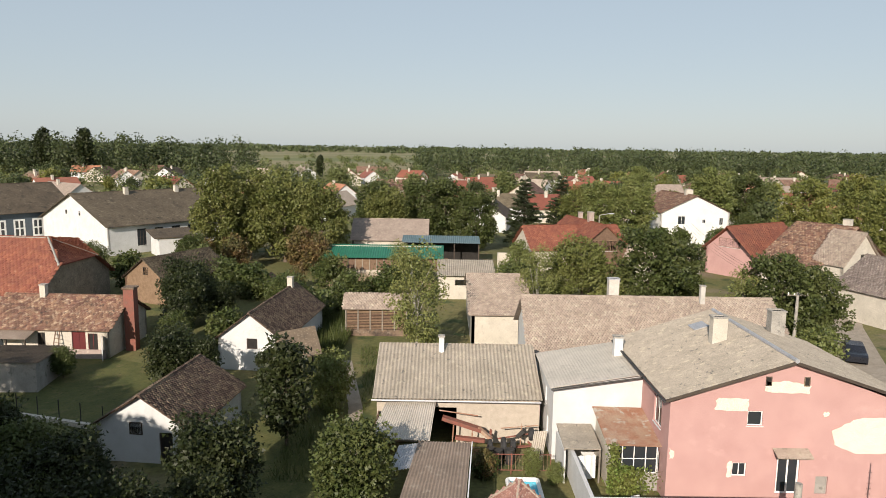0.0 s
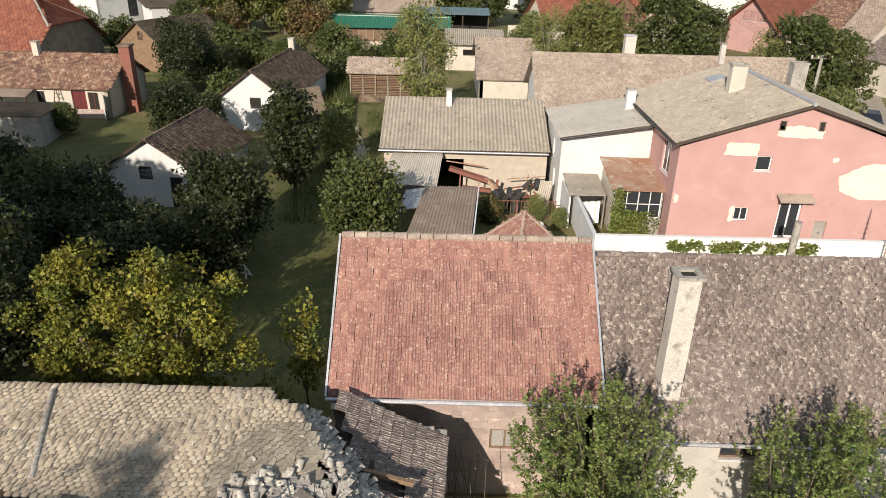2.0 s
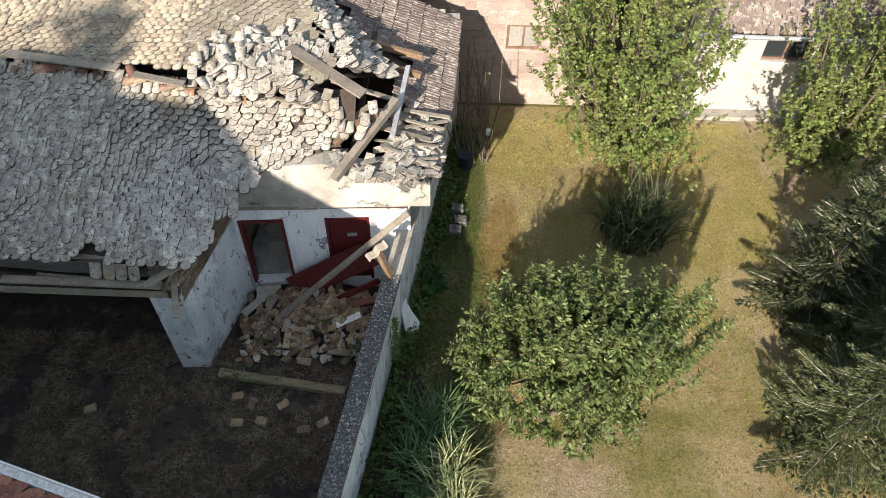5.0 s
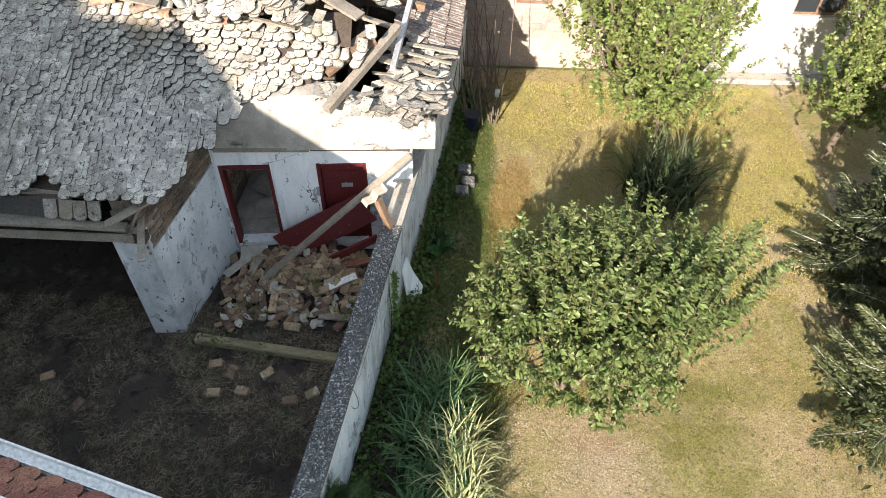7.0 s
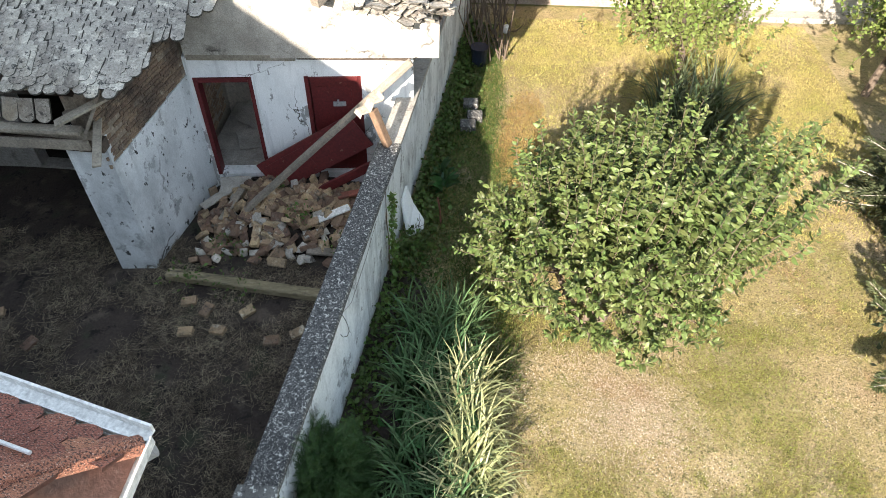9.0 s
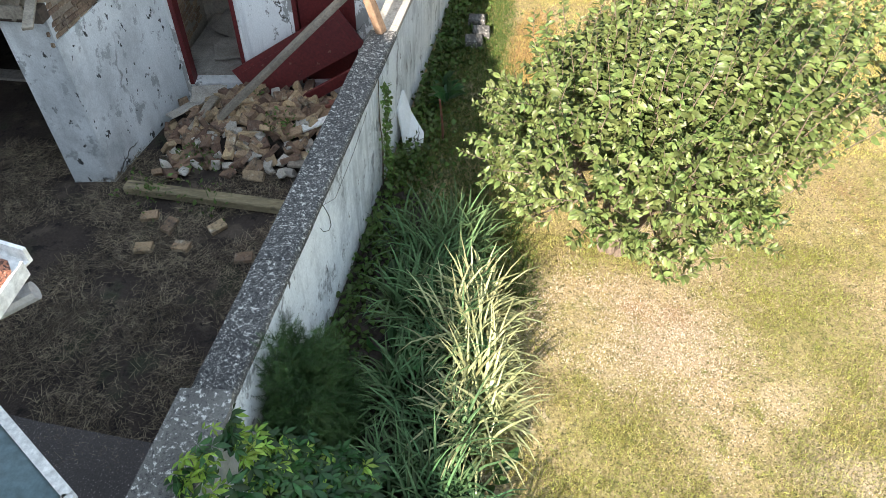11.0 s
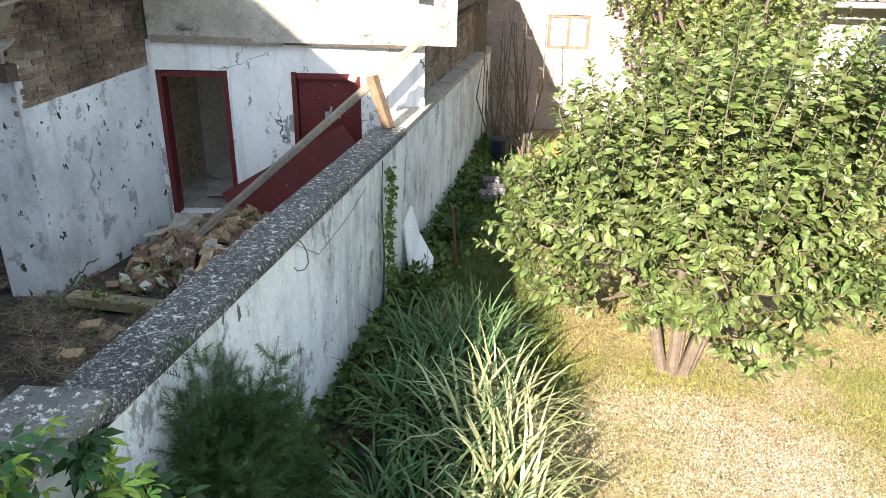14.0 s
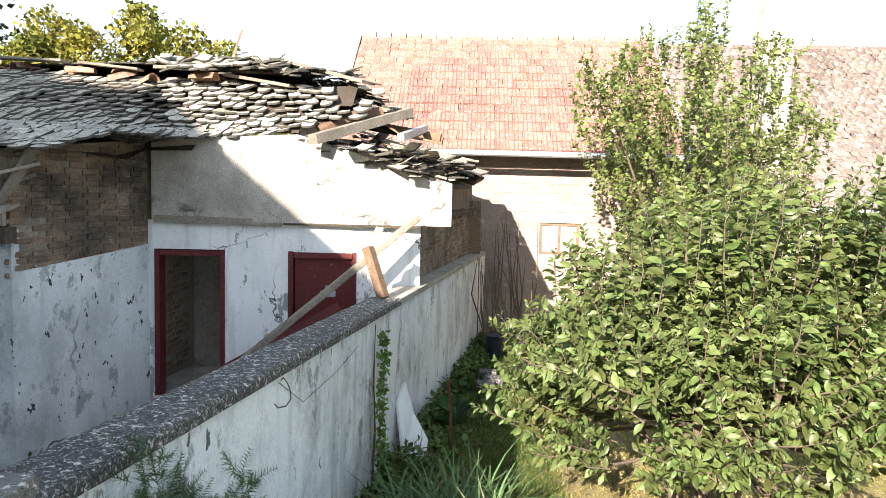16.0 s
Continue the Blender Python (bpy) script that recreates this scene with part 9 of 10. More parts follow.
def spruce(x, y, h, r, seed, label, leaf="lf_spruce", name="spruce", size=0.16, whorls=11, per=9, z0=0.3, dens=1.0):
    rng = np.random.default_rng(seed)
    th = thing(name, label, "tree", pose(x, y, 0))
    bm = bmesh.new()
    part("trunk", tube(bm, [(0, 0, -0.1), (0, 0, h * 0.5), (0, 0, h)], [0.09 * h / 4, 0.06 * h / 4, 0.01], 7), M["bark"], th)
    P, D, S = [], [], []
    lb = bmesh.new()
    for w in range(whorls):
        t = w / whorls
        z = z0 + (h - z0) * t
        rad = r * (1 - t) ** 0.85 + 0.12
        for k in range(per):
            a = rng.uniform(0, 2 * math.pi)
            ln = rad * rng.uniform(0.75, 1.12)
            out = np.array([math.cos(a), math.sin(a), 0])
            tip = np.array([0, 0, z]) + out * ln + np.array([0, 0, 0.28 * ln - 0.15 * ln * ln / max(r, 0.1)])
            base = np.array([0, 0, z - 0.1])
            tube(lb, [Vector(base), Vector((base + tip) / 2 + np.array([0, 0, -0.03])), Vector(tip)], [0.02, 0.014, 0.006], 4)
            m = int(ln * 36 * dens * (0.16 / size) ** 1.6 if size < 0.16 else ln * 36 * dens)
            for i in range(m):
                s = rng.uniform(0.18, 1.0)
                side = np.cross(out, [0, 0, 1.0]) * rng.choice((-1, 1))
                off = side * rng.random() * 0.38 * ln * (1.05 - s)
                P.append(base + (tip - base) * s + off + np.array([0, 0, -0.05 * np.linalg.norm(off)]))
                D.append(out * 0.9 + side * rng.uniform(0.1, 0.9) + rng.normal(size=3) * 0.25)
                S.append(size * rng.uniform(0.7, 1.3))
    part("limb_mass", lb, M["bark_pale"], th, kind="stuff")
    # Added core in a darker needle colour: inner shade, and a solid cast shadow.
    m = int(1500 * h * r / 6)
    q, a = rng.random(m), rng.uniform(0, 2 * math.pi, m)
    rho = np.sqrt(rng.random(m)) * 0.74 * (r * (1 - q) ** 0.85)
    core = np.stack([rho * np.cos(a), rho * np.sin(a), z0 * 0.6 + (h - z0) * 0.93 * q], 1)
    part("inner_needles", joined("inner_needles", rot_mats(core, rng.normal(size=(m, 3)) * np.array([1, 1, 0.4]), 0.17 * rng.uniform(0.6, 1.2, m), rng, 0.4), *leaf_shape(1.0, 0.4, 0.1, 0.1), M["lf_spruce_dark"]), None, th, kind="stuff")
    part("needles", joined("needles", rot_mats(np.array(P), np.array(D), np.array(S), rng, 0.8), *leaf_shape(1.0, 0.34, 0.12, 0.05), M[leaf]), None, th, kind="stuff")
    return th


spruce(7.0, 5.4, 4.6, 1.65, 41, "young spruce with pale green drooping boughs", dens=2.6, size=0.075)
spruce(8.5, 7.1, 5.2, 1.9, 42, "spruce with grey-green boughs beside the lawn", dens=2.6, size=0.075)
spruce(9.6, 4.6, 4.0, 1.8, 44, "spruce with grey-green drooping boughs", dens=2.6, size=0.075)
spruce(9.4, 9.6, 4.6, 1.8, 46, "dense dark spruce beside the fruit trees", leaf="lf_spruce_dark", dens=2.3, size=0.09)
spruce(11.4, 6.6, 6.0, 2.3, 47, "tall dark spruce at the garden edge", leaf="lf_spruce_dark", dens=2.3, size=0.09)
spruce(7.7, 8.7, 4.3, 1.35, 43, "small bushy dark spruce at the lawn edge", leaf="lf_spruce_dark", dens=2.3, size=0.09)


def straps(name, label, x, y, rx, ry, n, length, width, leaf, seed, arch=0.9, group="", ang=0.0):
    """A clump of long arching strap leaves, each of five short lengths."""
    rng = np.random.default_rng(seed)
    V, F = [], []
    for i in range(n):
        a = rng.uniform(0, 2 * math.pi)
        q = math.sqrt(rng.random())
        bx, by = rx * q * math.cos(a), ry * q * math.sin(a)
        d = a + rng.normal() * 1.3
        ln, lean = length * rng.uniform(0.6, 1.2), arch * rng.uniform(0.3, 1.15)
        out = np.array([math.cos(d), math.sin(d)])
        side = np.array([-out[1], out[0]])
        base = len(V)
        for k in range(6):
            t = k / 5
            th = 1.45 - lean * 1.7 * t * t
            if k == 0:
                px_, pz = 0.0, 0.0
            else:
                px_ += math.cos(th) * ln / 5 * (0.6 + 0.4)
                pz += math.sin(th) * ln / 5
            w = width * (1 - t ** 2.2) * 0.5 + 0.001
            c = np.array([bx, by]) + out * px_
            z = max(pz, 0.02)
            V.append((c[0] - side[0] * w, c[1] - side[1] * w, z + 0.25 * w))
            V.append((c[0] + side[0] * w, c[1] + side[1] * w, z + 0.25 * w))
        for k in range(5):
            F.append((base + 2 * k, base + 2 * k + 1, base + 2 * k + 3, base + 2 * k + 2))
    th = thing(name, label, "iris", pose(x, y, 0.02, 0, 0, ang), group)
    if n > 120:
        part("leaves", mesh_from("leaves", V, F, M[leaf]), None, th, kind="stuff")
        return th
    for i in range(n):
        part("leaf", mesh_from("leaf", V[12 * i:12 * i + 12], [(2 * k, 2 * k + 1, 2 * k + 3, 2 * k + 2) for k in range(5)], M[leaf]), None, th)
    return th


k = 0
for x, y, rx, ry, n, ln in ((0.2, 2.3, 0.35, 0.4, 45, 0.75), (-0.3, 3.0, 0.3, 0.3, 36, 0.65), (0.22, 3.5, 0.25, 0.45, 75, 0.8), (0.1, 4.4, 0.28, 0.45, 80, 0.8), (-0.3, 3.6, 0.2, 0.4, 30, 0.7), (-0.35, 2.6, 0.25, 0.4, 40, 0.7), (-0.4, 4.9, 0.3, 0.35, 45, 0.8), (-0.05, 5.4, 0.3, 0.4, 55, 0.8), (-0.5, 5.9, 0.25, 0.4, 40, 0.75), (0.45, 1.7, 0.25, 0.3, 30, 0.7), (-0.35, 2.2, 0.25, 0.25, 26, 0.65)):
    # Clumps on the sunny side take the sunlit-toned leaf.
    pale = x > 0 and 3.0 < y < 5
    straps("iris_clump", "clump of arching iris leaves at the lawn edge, coloured pale as sunlit" if pale else "clump of arching green iris leaves beside the garden wall", x, y, rx, ry, n, ln * (1.15 if pale else 1), 0.036, "lf_iris_pale" if pale else "lf_iris", 100 + k, 1.25 if pale else 1.15, "irises by the wall")
    k += 1
for j, (x, y) in enumerate(((-0.35, 5.75), (0.12, 5.85), (-0.08, 5.2), (-0.5, 4.75), (-0.12, 4.4), (-0.48, 3.65), (-0.1, 3.2), (-0.1, 2.55), (-0.5, 2.75), (0.1, 1.9))):
    straps("iris_clump", "dense clump of dark green iris leaves in the bed", x, y, 0.24, 0.34, 125 + 5 * (j % 3), 0.82, 0.03, "lf_iris", 150 + j, 1.2, "irises by the wall")
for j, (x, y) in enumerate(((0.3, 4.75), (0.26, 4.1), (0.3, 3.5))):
    straps("iris_clump", "clump of arching iris leaves at the lawn edge, coloured pale as sunlit", x, y, 0.2, 0.4, 130, 0.85, 0.03, "lf_iris_pale", 170 + j, 1.3, "irises by the wall")
straps("iris_clump", "large round clump of upright iris leaves on the lawn", 4.35, 10.75, 0.75, 0.65, 300, 1.45, 0.045, "lf_iris_dull", 130, 0.95)

# fennel, broad-leaved plants, creeper and ground cover by the wall
rng = np.random.default_rng(71)
fen = thing("fennel", "feathery dark green fennel bush at the wall foot", "herb", pose(-1.36, 3.22, 0))
frond_v, frond_f = [], []
for k in range(42):
    t = 0.1 + 0.9 * k / 42
    a = k * 2.4
    ln = 0.42 * (1.05 - 0.8 * t)
    sx, sz = math.cos(a), math.sin(a)
    b = len(frond_v)
    frond_v += [(0.009 * sz, t - 0.009, -0.009 * sx), (-0.009 * sz, t + 0.009, 0.009 * sx), (sx * ln, t + 0.16 * (1.2 - t), sz * ln)]
    frond_f.append((b, b + 1, b + 2))
frond_v += [(-0.01, 0, 0), (0.01, 0, 0), (0, 1.0, 0)]
frond_f.append((len(frond_v) - 3, len(frond_v) - 2, len(frond_v) - 1))
n = 10000
c = rng.normal(size=(n, 3))
c[:, 2] = np.abs(c[:, 2]) * 0.9
c /= np.linalg.norm(c, axis=1, keepdims=True)
lump = np.array([0.85 + 0.35 * noise.noise(Vector((p[0] * 2.2, p[1] * 2.2, p[2] * 2.2))) for p in c])
pts = c * np.array([0.52, 0.82, 1.75]) * (rng.uniform(0.4, 1.0, n) * lump)[:, None] + np.array([0, 0, 0.12])
pts[:, 0] = np.maximum(pts[:, 0], -0.22)
d = c * np.array([0.8, 0.8, 0.6]) + rng.normal(size=pts.shape) * 0.75 + np.array([0, 0, 0.25])
part("fronds", joined("fronds", rot_mats(pts, d, 0.14 * rng.uniform(0.6, 1.4, n), rng), frond_v, frond_f, M["lf_fennel"]), None, fen, kind="stuff")
for k in range(12):
    bm = bmesh.new()
    q = pts[k * 31]
    part("stalk", tube(bm, [(0.05 * math.cos(k), 0.05 * math.sin(k), 0), (q[0] * 0.4, q[1] * 0.4, q[2] * 0.6), tuple(q)], [0.011, 0.009, 0.004], 5), M["lf_fennel"], fen)


def broad(name, label, x, y, n, ll, w, seed, h=0.35, leaf="lf_creeper"):
    rg = np.random.default_rng(seed)
    a = rg.uniform(0, 2 * math.pi, n)
    p = np.stack([0.05 * np.cos(a), 0.05 * np.sin(a), np.full(n, 0.05) + rg.random(n) * h * 0.5], 1)
    dd = np.stack([np.cos(a), np.sin(a), rg.uniform(0.5, 1.6, n)], 1)
    ob = thing(name, label, "plant", pose(x, y, 0.02), "broad-leaved plants")
    v, f = oval_leaf(w)
    for m in rot_mats(p, dd, ll * rg.uniform(0.6, 1.2, n), rg, 1.5):
        part("leaf", mesh_from("leaf", [Matrix(m.tolist()) @ Vector(q) for q in v], f, M[leaf]), None, ob)
    return ob


for k, (x, y) in enumerate(((-0.55, 3.9), (-0.35, 4.15), (-0.65, 4.3), (0.35, 4.0), (-0.25, 9.2), (0.35, 2.9), (-0.75, 5.2), (-0.2, 8.9))):
    broad("broad_leaf_plant", "low plant with broad green leaves by the wall", x, y, 11, 0.34, 0.42, 300 + k)

# five-fingered creeper over the near pier
cre = thing("creeper", "five-fingered green creeper heaped over the wall pier", "creeper")
def finger_leaf(young):
    """A leaf of five pointed, gently folded leaflets spread like fingers."""
    v, f = [], []
    for an, sc in ((0, 1.0), (0.85, 0.92), (-0.85, 0.92), (1.75, 0.66), (-1.75, 0.66)):
        b = len(v)
        w = 0.165 if young else 0.19
        for x, y, z in ((0, 0.05, 0), (-w * 0.7, 0.34, 0.06), (0, 0.36, 0), (w * 0.7, 0.34, 0.06), (-w, 0.6, 0.04), (0, 0.62, -0.03), (w, 0.6, 0.04), (0, 1.08, -0.14)):
            v.append(((x * math.cos(an) + y * math.sin(an)) * sc, (-x * math.sin(an) + y * math.cos(an)) * sc, z * sc - 0.05 * abs(an)))
        f += [tuple(b + i for i in q) for q in ((0, 2, 1), (0, 3, 2), (1, 2, 5, 4), (2, 3, 6, 5), (4, 5, 7), (5, 6, 7))]
    return v, f


n = 760
u, w_ = rng.random(n), rng.random(n)
cy_ = 1.05 + (1.5 + 0.3 * w_) * u
cx_ = -1.74 + 0.14 * (cy_ - 2.5) + (1.3 - 0.25 * u) * w_ ** 0.9
top = 2.06 - 1.4 * np.clip((cx_ + 1.6) / 1.2, 0, 1.1) ** 0.85 - 1.3 * np.clip(u - 0.8, 0, 1)
lump = np.array([noise.noise(Vector((a * 3.2, b * 3.2, 0.5))) for a, b in zip(cx_, cy_)])
cz_ = np.clip(top + 0.16 * lump - np.abs(rng.normal(size=n)) * 0.12, 0.12, 2.08)
pts = np.stack([cx_, cy_, cz_], 1)
d = rng.normal(size=pts.shape) * 0.4 + np.array([0.7, -0.35, -0.3])
young = (rng.random(n) < 0.55 - 1.0 * (cx_ + 1.6)) | (rng.random(n) < 0.05)
for is_young, mt in ((True, "lf_creeper_young"), (False, "lf_creeper")):
    k = young == is_young
    part("leaves", joined("leaves", rot_mats(pts[k], d[k], (0.105 if is_young else 0.125) * rng.uniform(0.65, 1.25, k.sum()), rng, 2.3), *finger_leaf(is_young), M[mt]), None, cre, kind="stuff")
for k in range(8):
    bm = bmesh.new()
    i = k * 13
    part("vine", tube(bm, [(-1.4 + 0.08 * k, 2.3 - 0.1 * k, 0.03), ((-1.4 + cx_[i]) / 2, (2.2 + cy_[i]) / 2, cz_[i] * 0.6), (cx_[i], cy_[i], cz_[i])], [0.012, 0.009, 0.004], 5), M["bark"], cre)
n = 5200
gy = rng.uniform(1.0, 14.6, n)
gx = np.array([face(v) for v in gy]) + np.abs(rng.normal(size=n)) * 0.33
pts = np.stack([gx, gy, 0.05 + rng.random(n) * 0.2 * np.exp(-((gx - np.array([face(v) for v in gy])) / 0.5) ** 2)], 1)
solid("ground_cover", joined("ground_cover", rot_mats(pts, rng.normal(size=pts.shape) + np.array([0.2, 0, 0.3]), 0.075 * rng.uniform(0.5, 1.5, n), rng, 2.0), *leaf_shape(1, 0.8), M["lf_ground"]), None, "low dark green weeds along the wall foot", "weeds", "stuff")
for k, (x, y, r, n) in enumerate(((-2.45, 7.75, 0.2, 150), (-3.55, 7.35, 0.3, 110), (-1.75, 7.3, 0.3, 120), (-4.0, 6.6, 0.35, 90), (-2.9, 8.35, 0.12, 60), (-3.2, 6.5, 0.4, 60))):
    rg = np.random.default_rng(500 + k)
    p = rg.normal(size=(n, 3)) * np.array([r * 0.5, r * 0.5, 0.09]) + np.array([0, 0, 0.42 if y > 7.6 else 0.2])
    p[:, 2] = np.abs(p[:, 2])
    wd_ = thing("weed", "small green weed growing among the rubble", "weed", pose(x, y, 0.03), "weeds in the courtyard")
    bm = bmesh.new()
    part("stem", tube(bm, [(0, 0, 0), (0.01, 0, 0.15), (0, 0.01, 0.35)], [0.008, 0.006, 0.003], 5), M["lf_ground"], wd_)
    part("leaves", joined("leaves", rot_mats(p, rg.normal(size=(n, 3)) + np.array([0, 0, 0.4]), 0.07 * rg.uniform(0.6, 1.3, n), rg, 1.0), *leaf_shape(1, 0.5), M["lf_ground"]), None, wd_, kind="stuff")

# ---- trees ----
tree("maple", "dense maple with yellowing autumn leaves behind the ruin", -7.7, 16.9, 7.4, 2.2, "lf_yellow", z0=0.9, clumps=95, per=220, size=0.12, spread=0.25, seed=201, card=False, limbs=12, width=0.8, shape="vase")
tree("maple", "round maple with yellow-green leaves behind the ruin", -10.5, 17.1, 7.4, 1.9, "lf_yellow", z0=0.9, clumps=80, per=220, size=0.12, spread=0.25, seed=202, card=False, limbs=10, width=0.8)
tree("maple", "tall dark green maple beside the tiled roofs", -14.2, 17.4, 9.4, 2.4, "lf_dark", z0=1.5, clumps=110, per=60, size=0.17, spread=0.36, seed=203, card=False, width=0.8)
tree("sapling", "thin yellowing sapling beside the red roof", -4.55, 19.2, 4.9, 0.55, "lf_yellow", z0=0.6, clumps=26, per=45, size=0.14, spread=0.2, trunk=0.05, seed=204, card=False, shape="column", width=0.8)
tree("sapling", "half-bare sapling with yellow leaves behind the ruin", -5.4, 17.6, 3.6, 0.6, "lf_yellow", z0=0.6, clumps=16, per=26, size=0.13, spread=0.22, trunk=0.04, seed=205, card=False, shape="column", width=0.8, limbs=12)

P = {}
P["broad"] = tree("broadleaf_tree", "broad green garden tree with dense crown", -33.6, 106, 15.5, 4.2, "lf_walnut", clumps=170, per=90, size=0.27, spread=0.55, trunk=0.3, seed=211, z0=1.5)
P["walnut"] = tree("walnut_tree", "wide walnut tree with olive-green crown", -24.5, 108, 13.0, 5.6, "lf_walnut", clumps=190, per=90, size=0.27, spread=0.58, trunk=0.3, seed=212, z0=1.2)
P["dark"] = tree("dark_tree", "dark green dense garden tree", 0.5, 126, 12.5, 5.4, "lf_mid", clumps=190, per=72, size=0.29, spread=0.58, trunk=0.3, seed=213, z0=1.0)
P["lime"] = tree("lime_tree", "bright yellow-green round tree", 36.0, 131, 12.5, 4.0, "lf_olive", clumps=160, per=90, size=0.27, spread=0.53, trunk=0.25, seed=214, z0=1.2)
P["yel"] = tree("autumn_tree", "tall tree turning yellow-green", 64, 122, 14, 5.0, "lf_gold", clumps=170, per=90, size=0.27, spread=0.58, trunk=0.3, seed=215, z0=1.5)
P["red"] = tree("red_shrub", "reddish-brown shrub of the back gardens", -17.4, 98, 5.5, 2.2, "lf_red", clumps=60, per=60, size=0.25, spread=0.45, trunk=0.1, seed=216, z0=0.4)
P["small"] = tree("orchard_tree", "small fruit tree of the garden, leaves darkened for shade", -11.0, 32.6, 5.2, 2.1, "lf_dark", clumps=95, per=108, size=0.145, spread=0.4, trunk=0.1, seed=217, z0=0.9)
P["smallg"] = tree("orchard_tree", "small green fruit tree of the garden", -4.1, 32.6, 5.0, 1.9, "lf_green", clumps=100, per=108, size=0.145, spread=0.4, trunk=0.1, seed=218, z0=0.8)
P["column"] = tree("slender_tree", "slender tall dark garden tree", -9.4, 40.8, 6.9, 1.3, "lf_dark", clumps=80, per=70, size=0.2, spread=0.42, trunk=0.12, seed=219, z0=1.0, shape="column")
P["birch"] = tree("birch_tree", "weeping birch with pale trunk and light leaves", -2.0, 58.0, 10.6, 2.5, "lf_lime", clumps=105, per=70, size=0.15, spread=0.42, trunk=0.13, seed=220, z0=1.0, bark="bark_pale", limbs=16)
P["spruce"] = spruce(15.2, 128, 13.2, 3.9, 221, "tall dark spruce with drooping boughs", "lf_spruce_dark", "spruce", 0.8, 16, 9, 0.8, 0.45)
P["poplar"] = tree("poplar", "tall slender poplar far off", -180, 352, 24, 3.0, "lf_dark", clumps=90, per=40, size=0.9, spread=1.2, trunk=0.4, seed=222, z0=1.0, shape="column")
P["shrub"] = tree("shrub", "round green shrub of the gardens", -19.5, 62, 3.2, 1.8, "lf_green", clumps=60, per=60, size=0.2, spread=0.4, trunk=0.06, seed=223, z0=0.15)
P["yshrub"] = tree("shrub", "bushy yellow-green shrub of the yards", 28.5, 50.5, 5.6, 2.0, "lf_olive", clumps=60, per=70, size=0.18, spread=0.42, trunk=0.08, seed=224, z0=0.2)


P["far_a"] = tree("broadleaf_tree", "far broad green tree between the roofs", 40, 190, 9, 3.6, "lf_far", clumps=60, per=42, size=0.5, spread=0.75, trunk=0.2, seed=231, z0=0.8, limbs=4)
P["far_b"] = tree("broadleaf_tree", "far dark green tree between the roofs", -60, 200, 9, 3.4, "lf_far_dark", clumps=60, per=42, size=0.5, spread=0.75, trunk=0.2, seed=232, z0=0.8, limbs=4)
P["far_c"] = tree("broadleaf_tree", "far yellow-green tree between the roofs", 100, 210, 9, 3.4, "lf_gold", clumps=60, per=42, size=0.5, spread=0.75, trunk=0.2, seed=233, z0=0.8, limbs=4)


def plant(kind, x, y, s=1.0, sz=None):
    return copy_thing(P[kind], pose(x, y, 0, 0, 0, rnd.uniform(0, 360)) @ Matrix.Diagonal((s, s, sz or s, 1)))


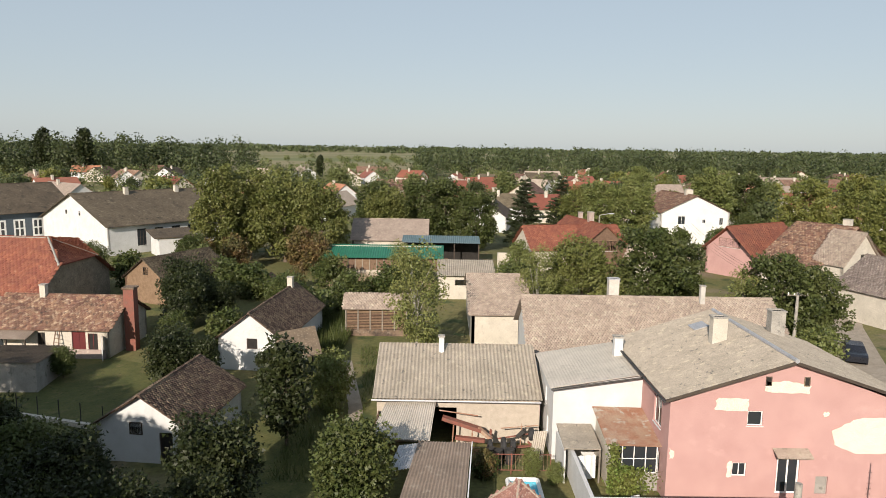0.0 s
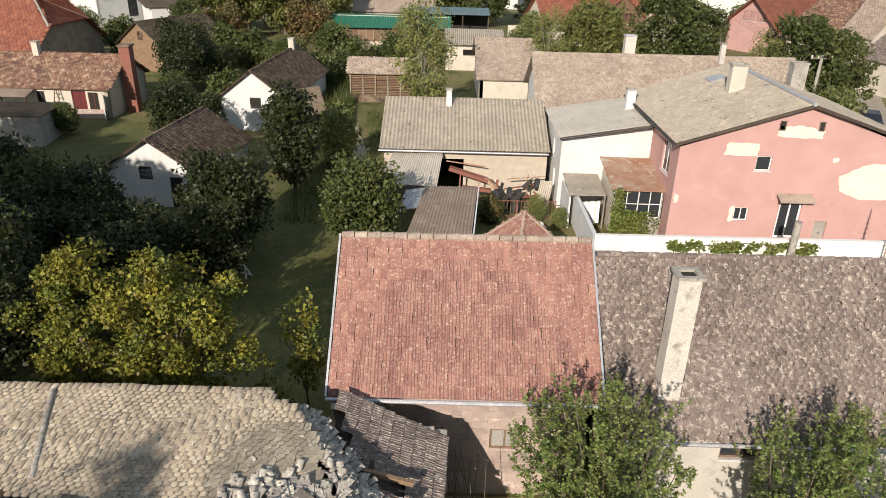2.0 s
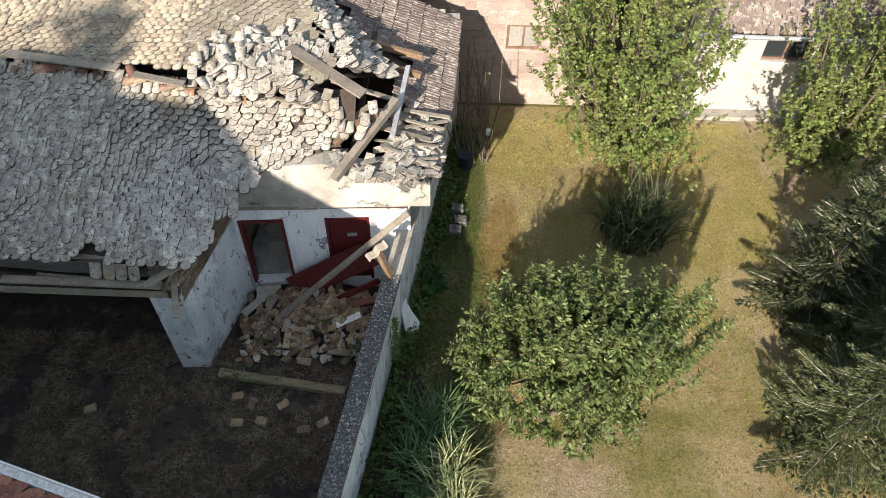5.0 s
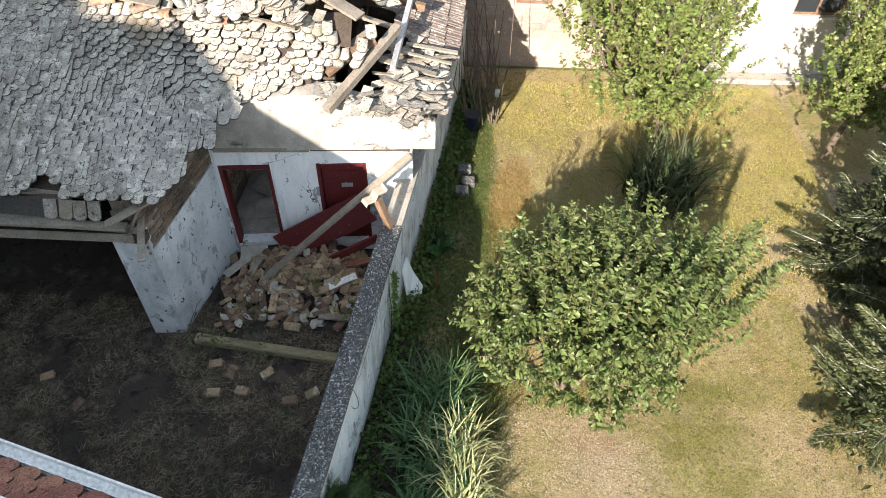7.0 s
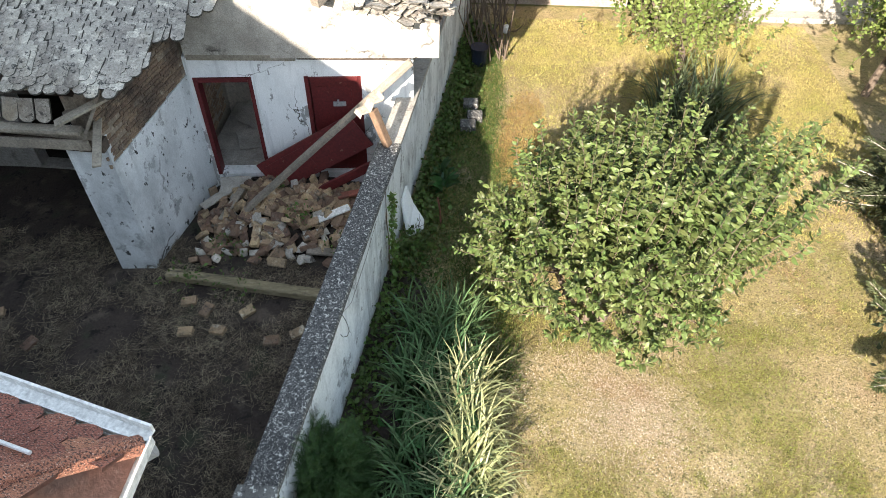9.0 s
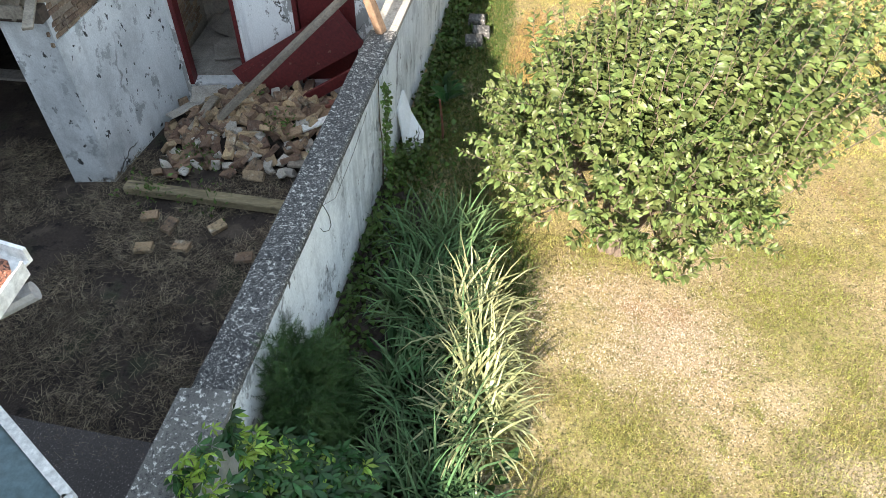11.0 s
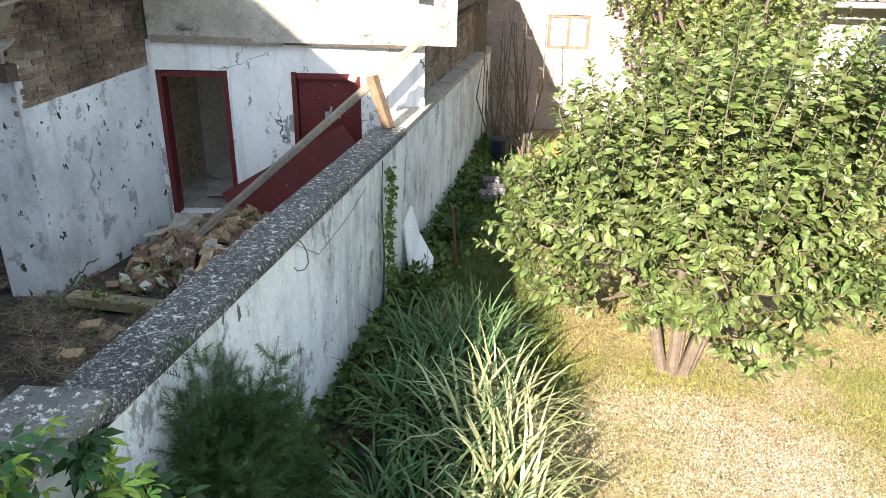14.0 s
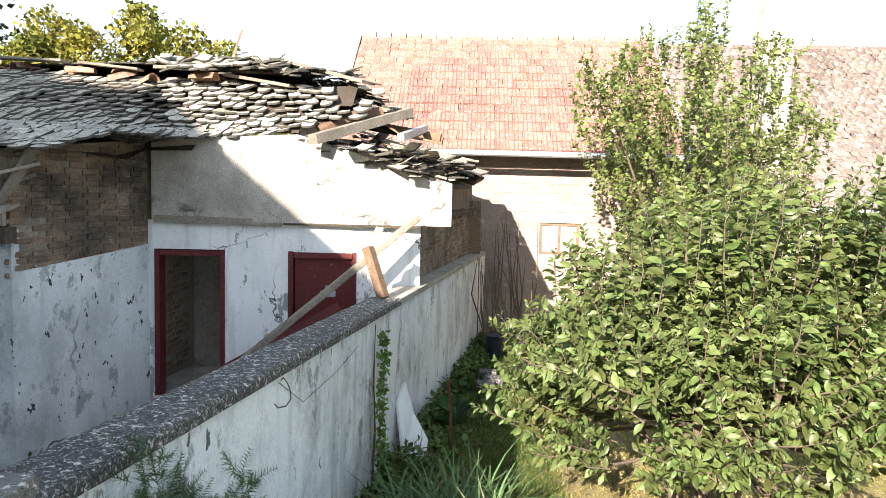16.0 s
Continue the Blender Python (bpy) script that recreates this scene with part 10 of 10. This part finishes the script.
for kind, x, y, s in (("walnut", -18.6, 107, 0.95), ("broad", -30.5, 110, 0.95), ("walnut", -29, 118, 1.05), ("dark", -11.5, 127, 0.95), ("walnut", -9.5, 124, 0.82), ("dark", 6.0, 122, 0.85), ("dark", -4.0, 132, 0.95), ("red", -30.0, 100, 0.9), ("red", -20.5, 101, 1.1), ("red", -35.5, 102, 0.8),
                      ("spruce", 24.5, 142, 1.0), ("lime", 31, 136, 0.95), ("walnut", 27, 140, 0.8), ("dark", 22.0, 72.5, 0.82), ("walnut", 14.6, 70.5, 0.7), ("birch", 9.6, 68.0, 0.85), ("dark", 26.5, 77, 0.66), ("dark", 30.5, 61.5, 0.74), ("dark", 34.5, 63, 0.62), ("birch", 27.5, 62, 0.75),
                      ("lime", 58, 150, 1.15), ("dark", 66, 172, 1.0), ("dark", 74, 170, 1.0), ("lime", 50, 178, 1.1), ("yel", 76, 118, 0.9), ("yel", 84, 140, 1.0), ("walnut", 92, 130, 1.0), ("dark", 56, 126, 0.55), ("shrub", 44, 128, 1.2), ("shrub", 50, 124, 1.3), ("shrub", 38, 120, 1.2),
                      ("smallg", -20.3, 32.6, 0.95), ("small", -24.0, 34.5, 1.0), ("small", -28, 34, 1.1), ("small", -17.5, 26.5, 0.9), ("small", -22.5, 28, 1.05), ("small", -27.5, 28, 1.15), ("small", -25.5, 31, 0.9), ("small", -20.2, 23.5, 1.0), ("small", -25, 22.5, 1.1), ("small", -32, 30, 1.2), ("small", -36, 34, 1.2),
                      ("small", -16, 22.5, 0.85), ("small", -13.3, 24.8, 0.9), ("small", -17.2, 30.3, 0.95), ("small", -15.8, 27.6, 0.85), ("small", -10.6, 28.6, 0.8), ("small", -15.4, 30.0, 0.68), ("small", -13.0, 27.4, 0.8), ("small", -19.3, 27.0, 1.0), ("small", -11.4, 22.6, 0.75), ("small", -20.0, 50.5, 0.9), ("column", -17.2, 49.6, 0.62), ("small", -21.8, 55.5, 0.7), ("column", -11.5, 46.2, 0.68), ("yshrub", -7.5, 46.8, 0.8), ("smallg", -23.5, 60, 0.7), ("column", -24.0, 63, 0.7), ("small", -25.5, 68, 1.1), ("small", -23, 71, 0.8), ("small", -27, 73, 1.2), ("smallg", -17.0, 73, 0.9),
                      ("shrub", -17.5, 79, 1.1), ("shrub", -22.5, 82, 1.2), ("shrub", -26.5, 84, 1.3), ("shrub", -13.0, 70, 1.1), ("shrub", -11.3, 74, 1.0), ("shrub", -10.5, 80, 1.1), ("shrub", -6.5, 83, 1.2), ("shrub", -3.0, 90, 1.1), ("shrub", -14.5, 90, 1.2), ("red", -18.5, 88, 0.5), ("shrub", -31, 88, 1.5), ("dark", -33.5, 92, 0.5), ("shrub", -40, 88, 1.3), ("smallg", -47, 92, 1.0), ("shrub", -31.5, 66, 1.0),
                      ("yshrub", 8.3, 84, 0.9), ("shrub", 9.5, 80, 1.5), ("yshrub", 11.5, 101, 0.9), ("birch", -5.5, 90, 0.6), ("shrub", 2.6, 37.2, 0.42), ("yshrub", 5.3, 37.2, 0.3), ("yshrub", 6.5, 36.2, 0.24), ("smallg", -29.5, 52.5, 0.5), ("red", 2.6, 36.9, 0.28)):
    plant(kind, x, y, s)
# Unseen trees, left of and behind the view, added to cast shade.
for x, y, s in ((-20.5, 12.0, 0.85), (-23.5, 16.5, 0.95), (-27.5, 20.0, 0.95), (-32.0, 23.0, 1.0), (-37.0, 26.0, 1.0), (-20.0, -9.5, 1.1), (-25.5, -7.0, 1.05)):
    plant("dark", x, y, s, s * 1.07 if y > 0 else s)
# One more unseen tree behind the camera, stretched tall for its shadow.
plant("dark", -14.2, -10.6, 0.66, 1.24)
for x, y, s in ((-208, 365, 0.9), (-212, 372, 1.0), (150, 370, 0.36), (158, 372, 0.42), (166, 375, 0.4), (174, 376, 0.34), (-128, 380, 0.7), (-70, 400, 0.5)):
    plant("poplar", x, y, s)
for i in range(110):
    y = rnd.uniform(150, 330)
    x = rnd.uniform(-0.66, 0.66) * y
    if any(abs(x - p.location.x - 5) < 9 and -3 < p.location.y - y < 14 for p in protos) or any(abs(x - q[0] - 5) < 10 and -2 < q[1] - y < 12 for q in spots):
        continue
    plant(rnd.choice(("far_a", "far_b", "far_c", "far_b", "far_a")), x, y, rnd.uniform(0.6, 1.15))


def far_wood(name, label, spots_, leaf, seed, card=1.6, per=46):
    """Many far crowns, each a scatter of leaf clumps over an uneven dome, as one mass."""
    rg = np.random.default_rng(seed)
    pts, dirs, face_ = [], [], []
    for x, y, h, r in spots_:
        p = rg.normal(size=(per, 3))
        p /= np.linalg.norm(p, axis=1, keepdims=True)
        p *= rg.uniform(0.55, 1.05, (per, 1))
        pts.append(np.array([x, y, h * 0.52]) + p * np.array([r, r, h * 0.5]))
        dirs.append(rg.normal(size=(per, 3)))
        face_.append(p + np.array([0, 0, 0.3]))
    pts, dirs, face_ = np.concatenate(pts), np.concatenate(dirs), np.concatenate(face_)
    pts[:, 2] = np.maximum(pts[:, 2], 0.4)
    return solid(name, joined(name, rot_mats(pts, dirs, card * rg.uniform(0.6, 1.4, len(pts)), rg, 0.0, face_, 0.4), *CARD, M[leaf]), None, label, "woods", "stuff")


rg = random.Random(91)
near_wood = [(rg.uniform(-0.7, 0.7) * y, y, rg.uniform(5, 9.5), rg.uniform(2.6, 4.6)) for y in (rg.uniform(220, 430) for _ in range(300))]
far_wood("village_trees", "trees between the far roofs", near_wood[:180], "lf_far", 1, 0.6, 180)
far_wood("village_trees", "darker trees between the far roofs", near_wood[180:], "lf_far_dark", 2, 0.6, 180)
belt = [(x, 350 + rg.uniform(0, 90), rg.uniform(14, 24), rg.uniform(5, 8)) for x in (rg.uniform(-330, -118) for _ in range(120))]
far_wood("woodland", "dark tall wood at the edge of the village", belt, "lf_far_dark", 3, 0.95, 420)
belt2 = [(x, 390 + rg.uniform(0, 160), rg.uniform(13, 19.5), rg.uniform(4.5, 8)) for x in (rg.uniform(-15, 420) for _ in range(360))]
far_wood("woodland", "long belt of trees behind the village", belt2, "lf_far_dark", 4, 0.9, 230)
belt3 = [(rg.uniform(-1400, 1600), rg.uniform(1500, 2600), rg.uniform(10, 16), rg.uniform(14, 30)) for _ in range(500)]
far_wood("tree_line", "thin far tree line across the fields", belt3, "lf_far_dark", 5, 5.0, 40)
belt4 = [(rg.uniform(-330, 60), rg.uniform(470, 900), rg.uniform(4, 9), rg.uniform(3, 7)) for _ in range(60)]
far_wood("field_trees", "single trees and hedges in the fields", belt4, "lf_far", 6, 1.2, 90)
